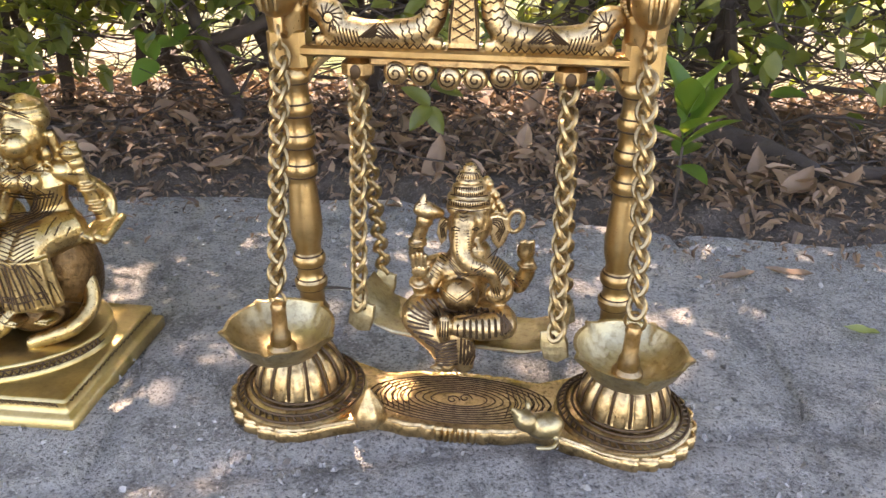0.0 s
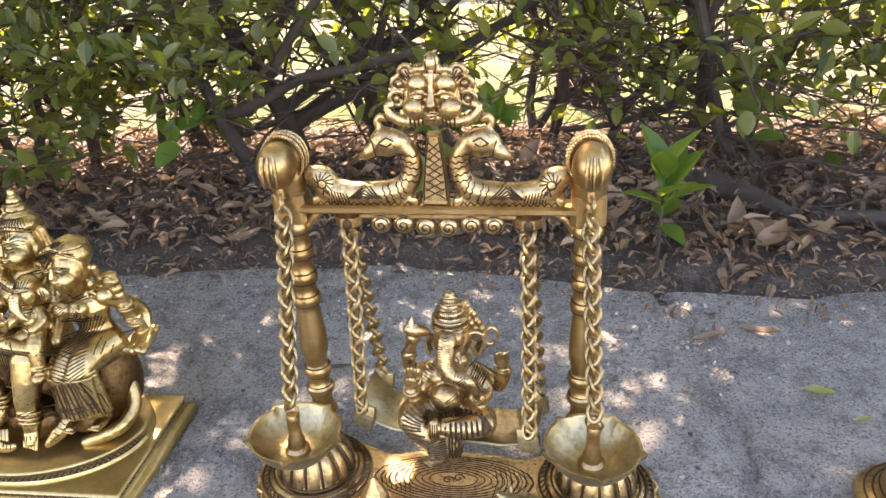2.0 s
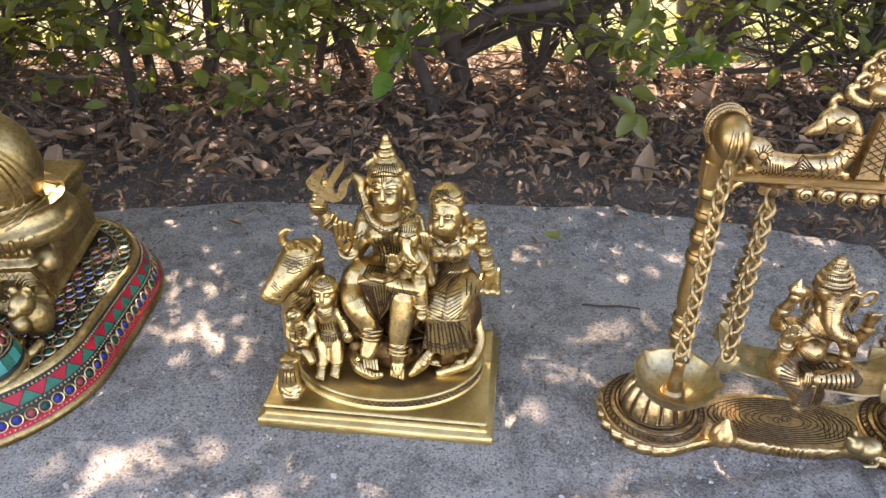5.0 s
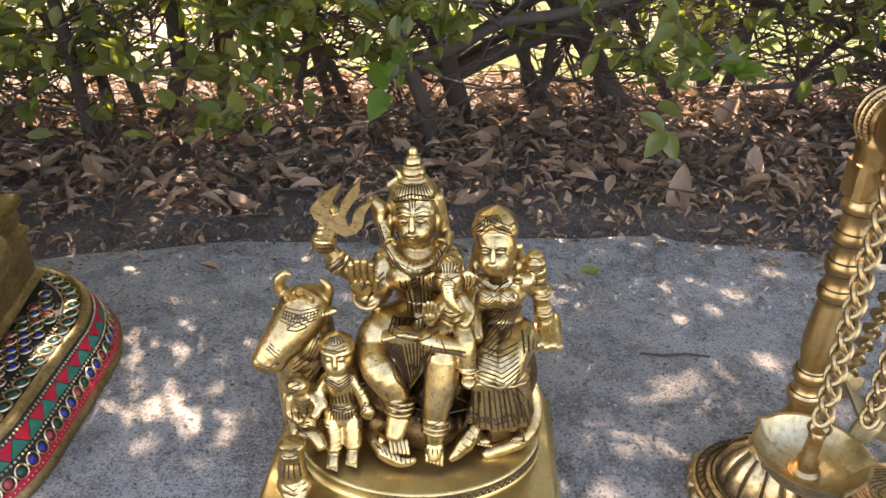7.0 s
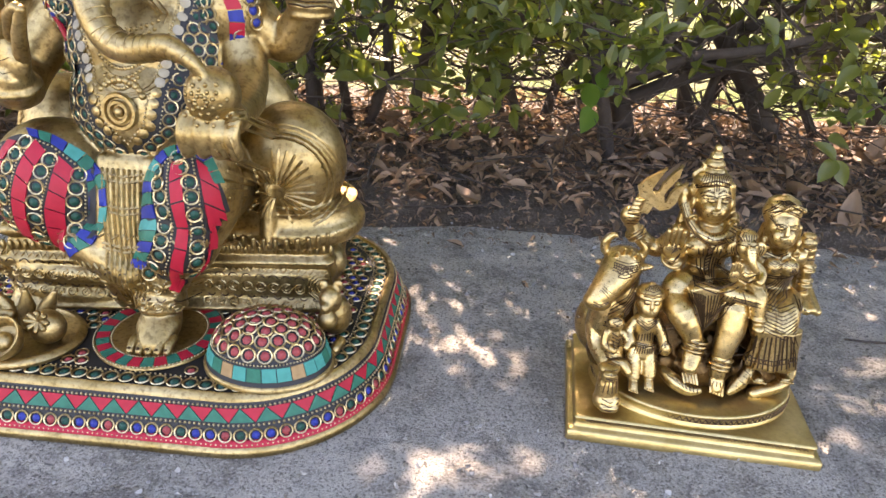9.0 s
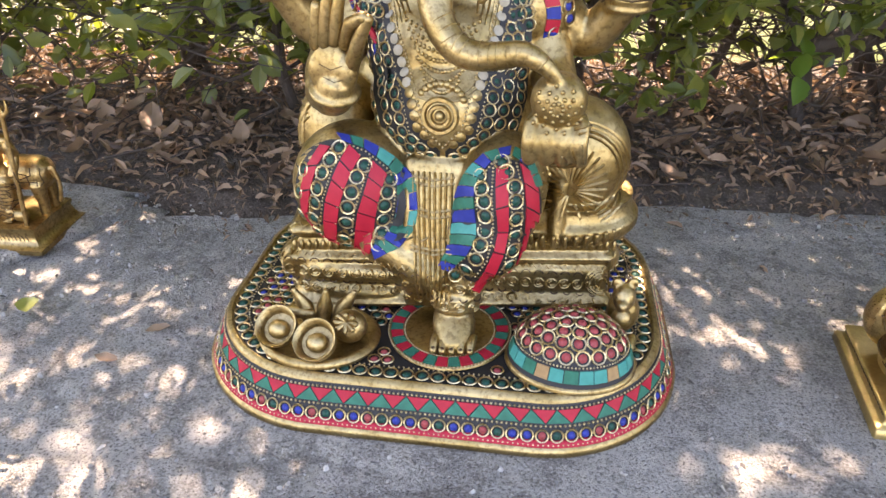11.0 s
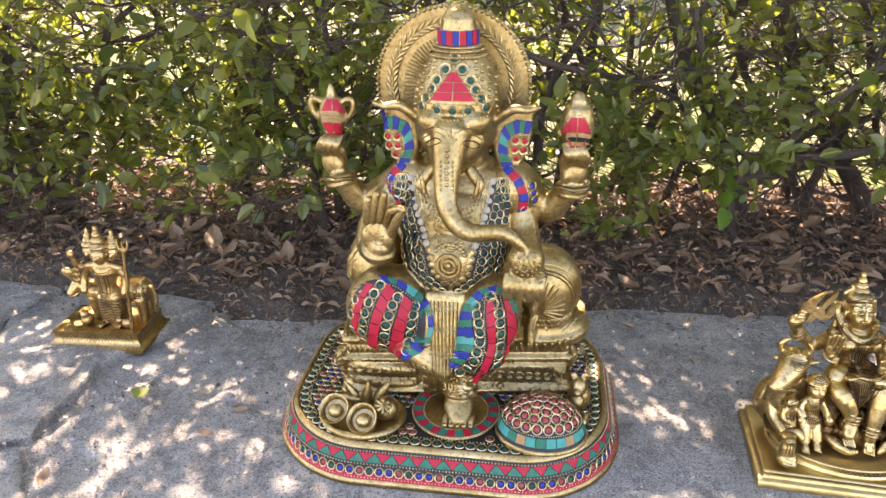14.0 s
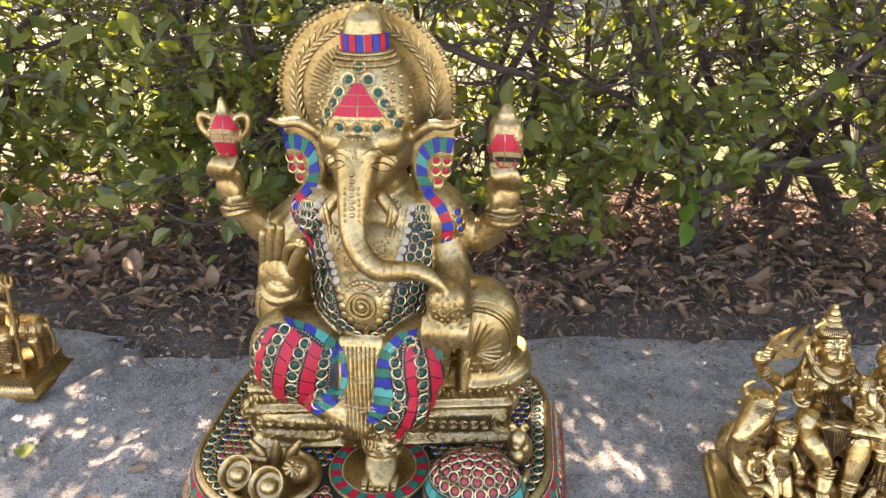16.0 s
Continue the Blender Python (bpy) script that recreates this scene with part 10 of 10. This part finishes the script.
def fallen(x, y, z, turn, s, w, mat_, label, tilt=0.0, bend=0.35):
    c = Clay()
    rows = []
    for i in range(8):
        f = i / 7
        hw = w * math.sin(math.pi * f ** 0.85) ** 0.75 * 0.5 + 0.0004
        rows.append([(u * hw, (f - 0.5) * s, 0.002 + bend * s * (f - 0.5) ** 2 + (abs(u) ** 1.5) * hw * random.uniform(0.3, 0.8)) for u in (-1, -0.5, 0, 0.5, 1)])
    c.grid(rows, close=False)
    return tagged(part("fallen_leaf", c, mat_, m=pose(x, y, z, tilt, random.gauss(0, 6), turn)), label, "leaf", group="fallen leaves")


for x, y, turn, s, w, m_, lb in ((0.367, 0.557, 70, 0.026, 0.011, LEAF_YELLOW, "yellow-green leaf lying on the paving"), (0.385, 0.520, 100, 0.016, 0.005, LEAF_YELLOW, "small yellow-green leaf lying on the paving"), (-0.110, 0.735, 20, 0.020, 0.019, LEAF_YELLOW, "round olive leaf lying on the paving"),
                                 (0.300, 0.645, 110, 0.040, 0.010, LEAF_DRY, "curled brown leaf on the paving"), (0.350, 0.655, 75, 0.042, 0.012, LEAF_DRY, "curled brown leaf on the paving"), (-1.128, 0.487, 30, 0.026, 0.020, LEAF_YELLOW, "grey-green leaf lying on the paving"), (-1.405, 0.575, 60, 0.028, 0.016, LEAF_YELLOW, "green leaf lying on the paving"),
                                 (-1.035, 0.270, 70, 0.034, 0.018, LEAF_DRY, "pale brown leaf on the paving"), (-1.155, 0.330, 20, 0.030, 0.012, LEAF_DRY, "dark curled leaf in a joint of the paving"), (-0.985, 0.470, 120, 0.022, 0.012, LEAF_DRY, "small brown leaf on the paving"), (-1.01, 0.425, 80, 0.024, 0.010, LEAF_DRY, "dark brown leaf on the paving")):
    fallen(x, y, 0.003, turn, s, w, m_, lb)
for i in range(90):
    x = random.uniform(-1.9, 0.9)
    y = edge_y(x) + 0.03 + abs(random.gauss(0, 0.14))
    s = random.uniform(0.035, 0.068)
    fallen(x, y, 0.010 + soil_z(x, y) + 0.014 * random.random(), random.uniform(0, 360), s, s * random.uniform(0.35, 0.55), LEAF_DRY, "curled dry brown leaf on the litter", random.uniform(-40, 55), random.uniform(0.3, 1.2))
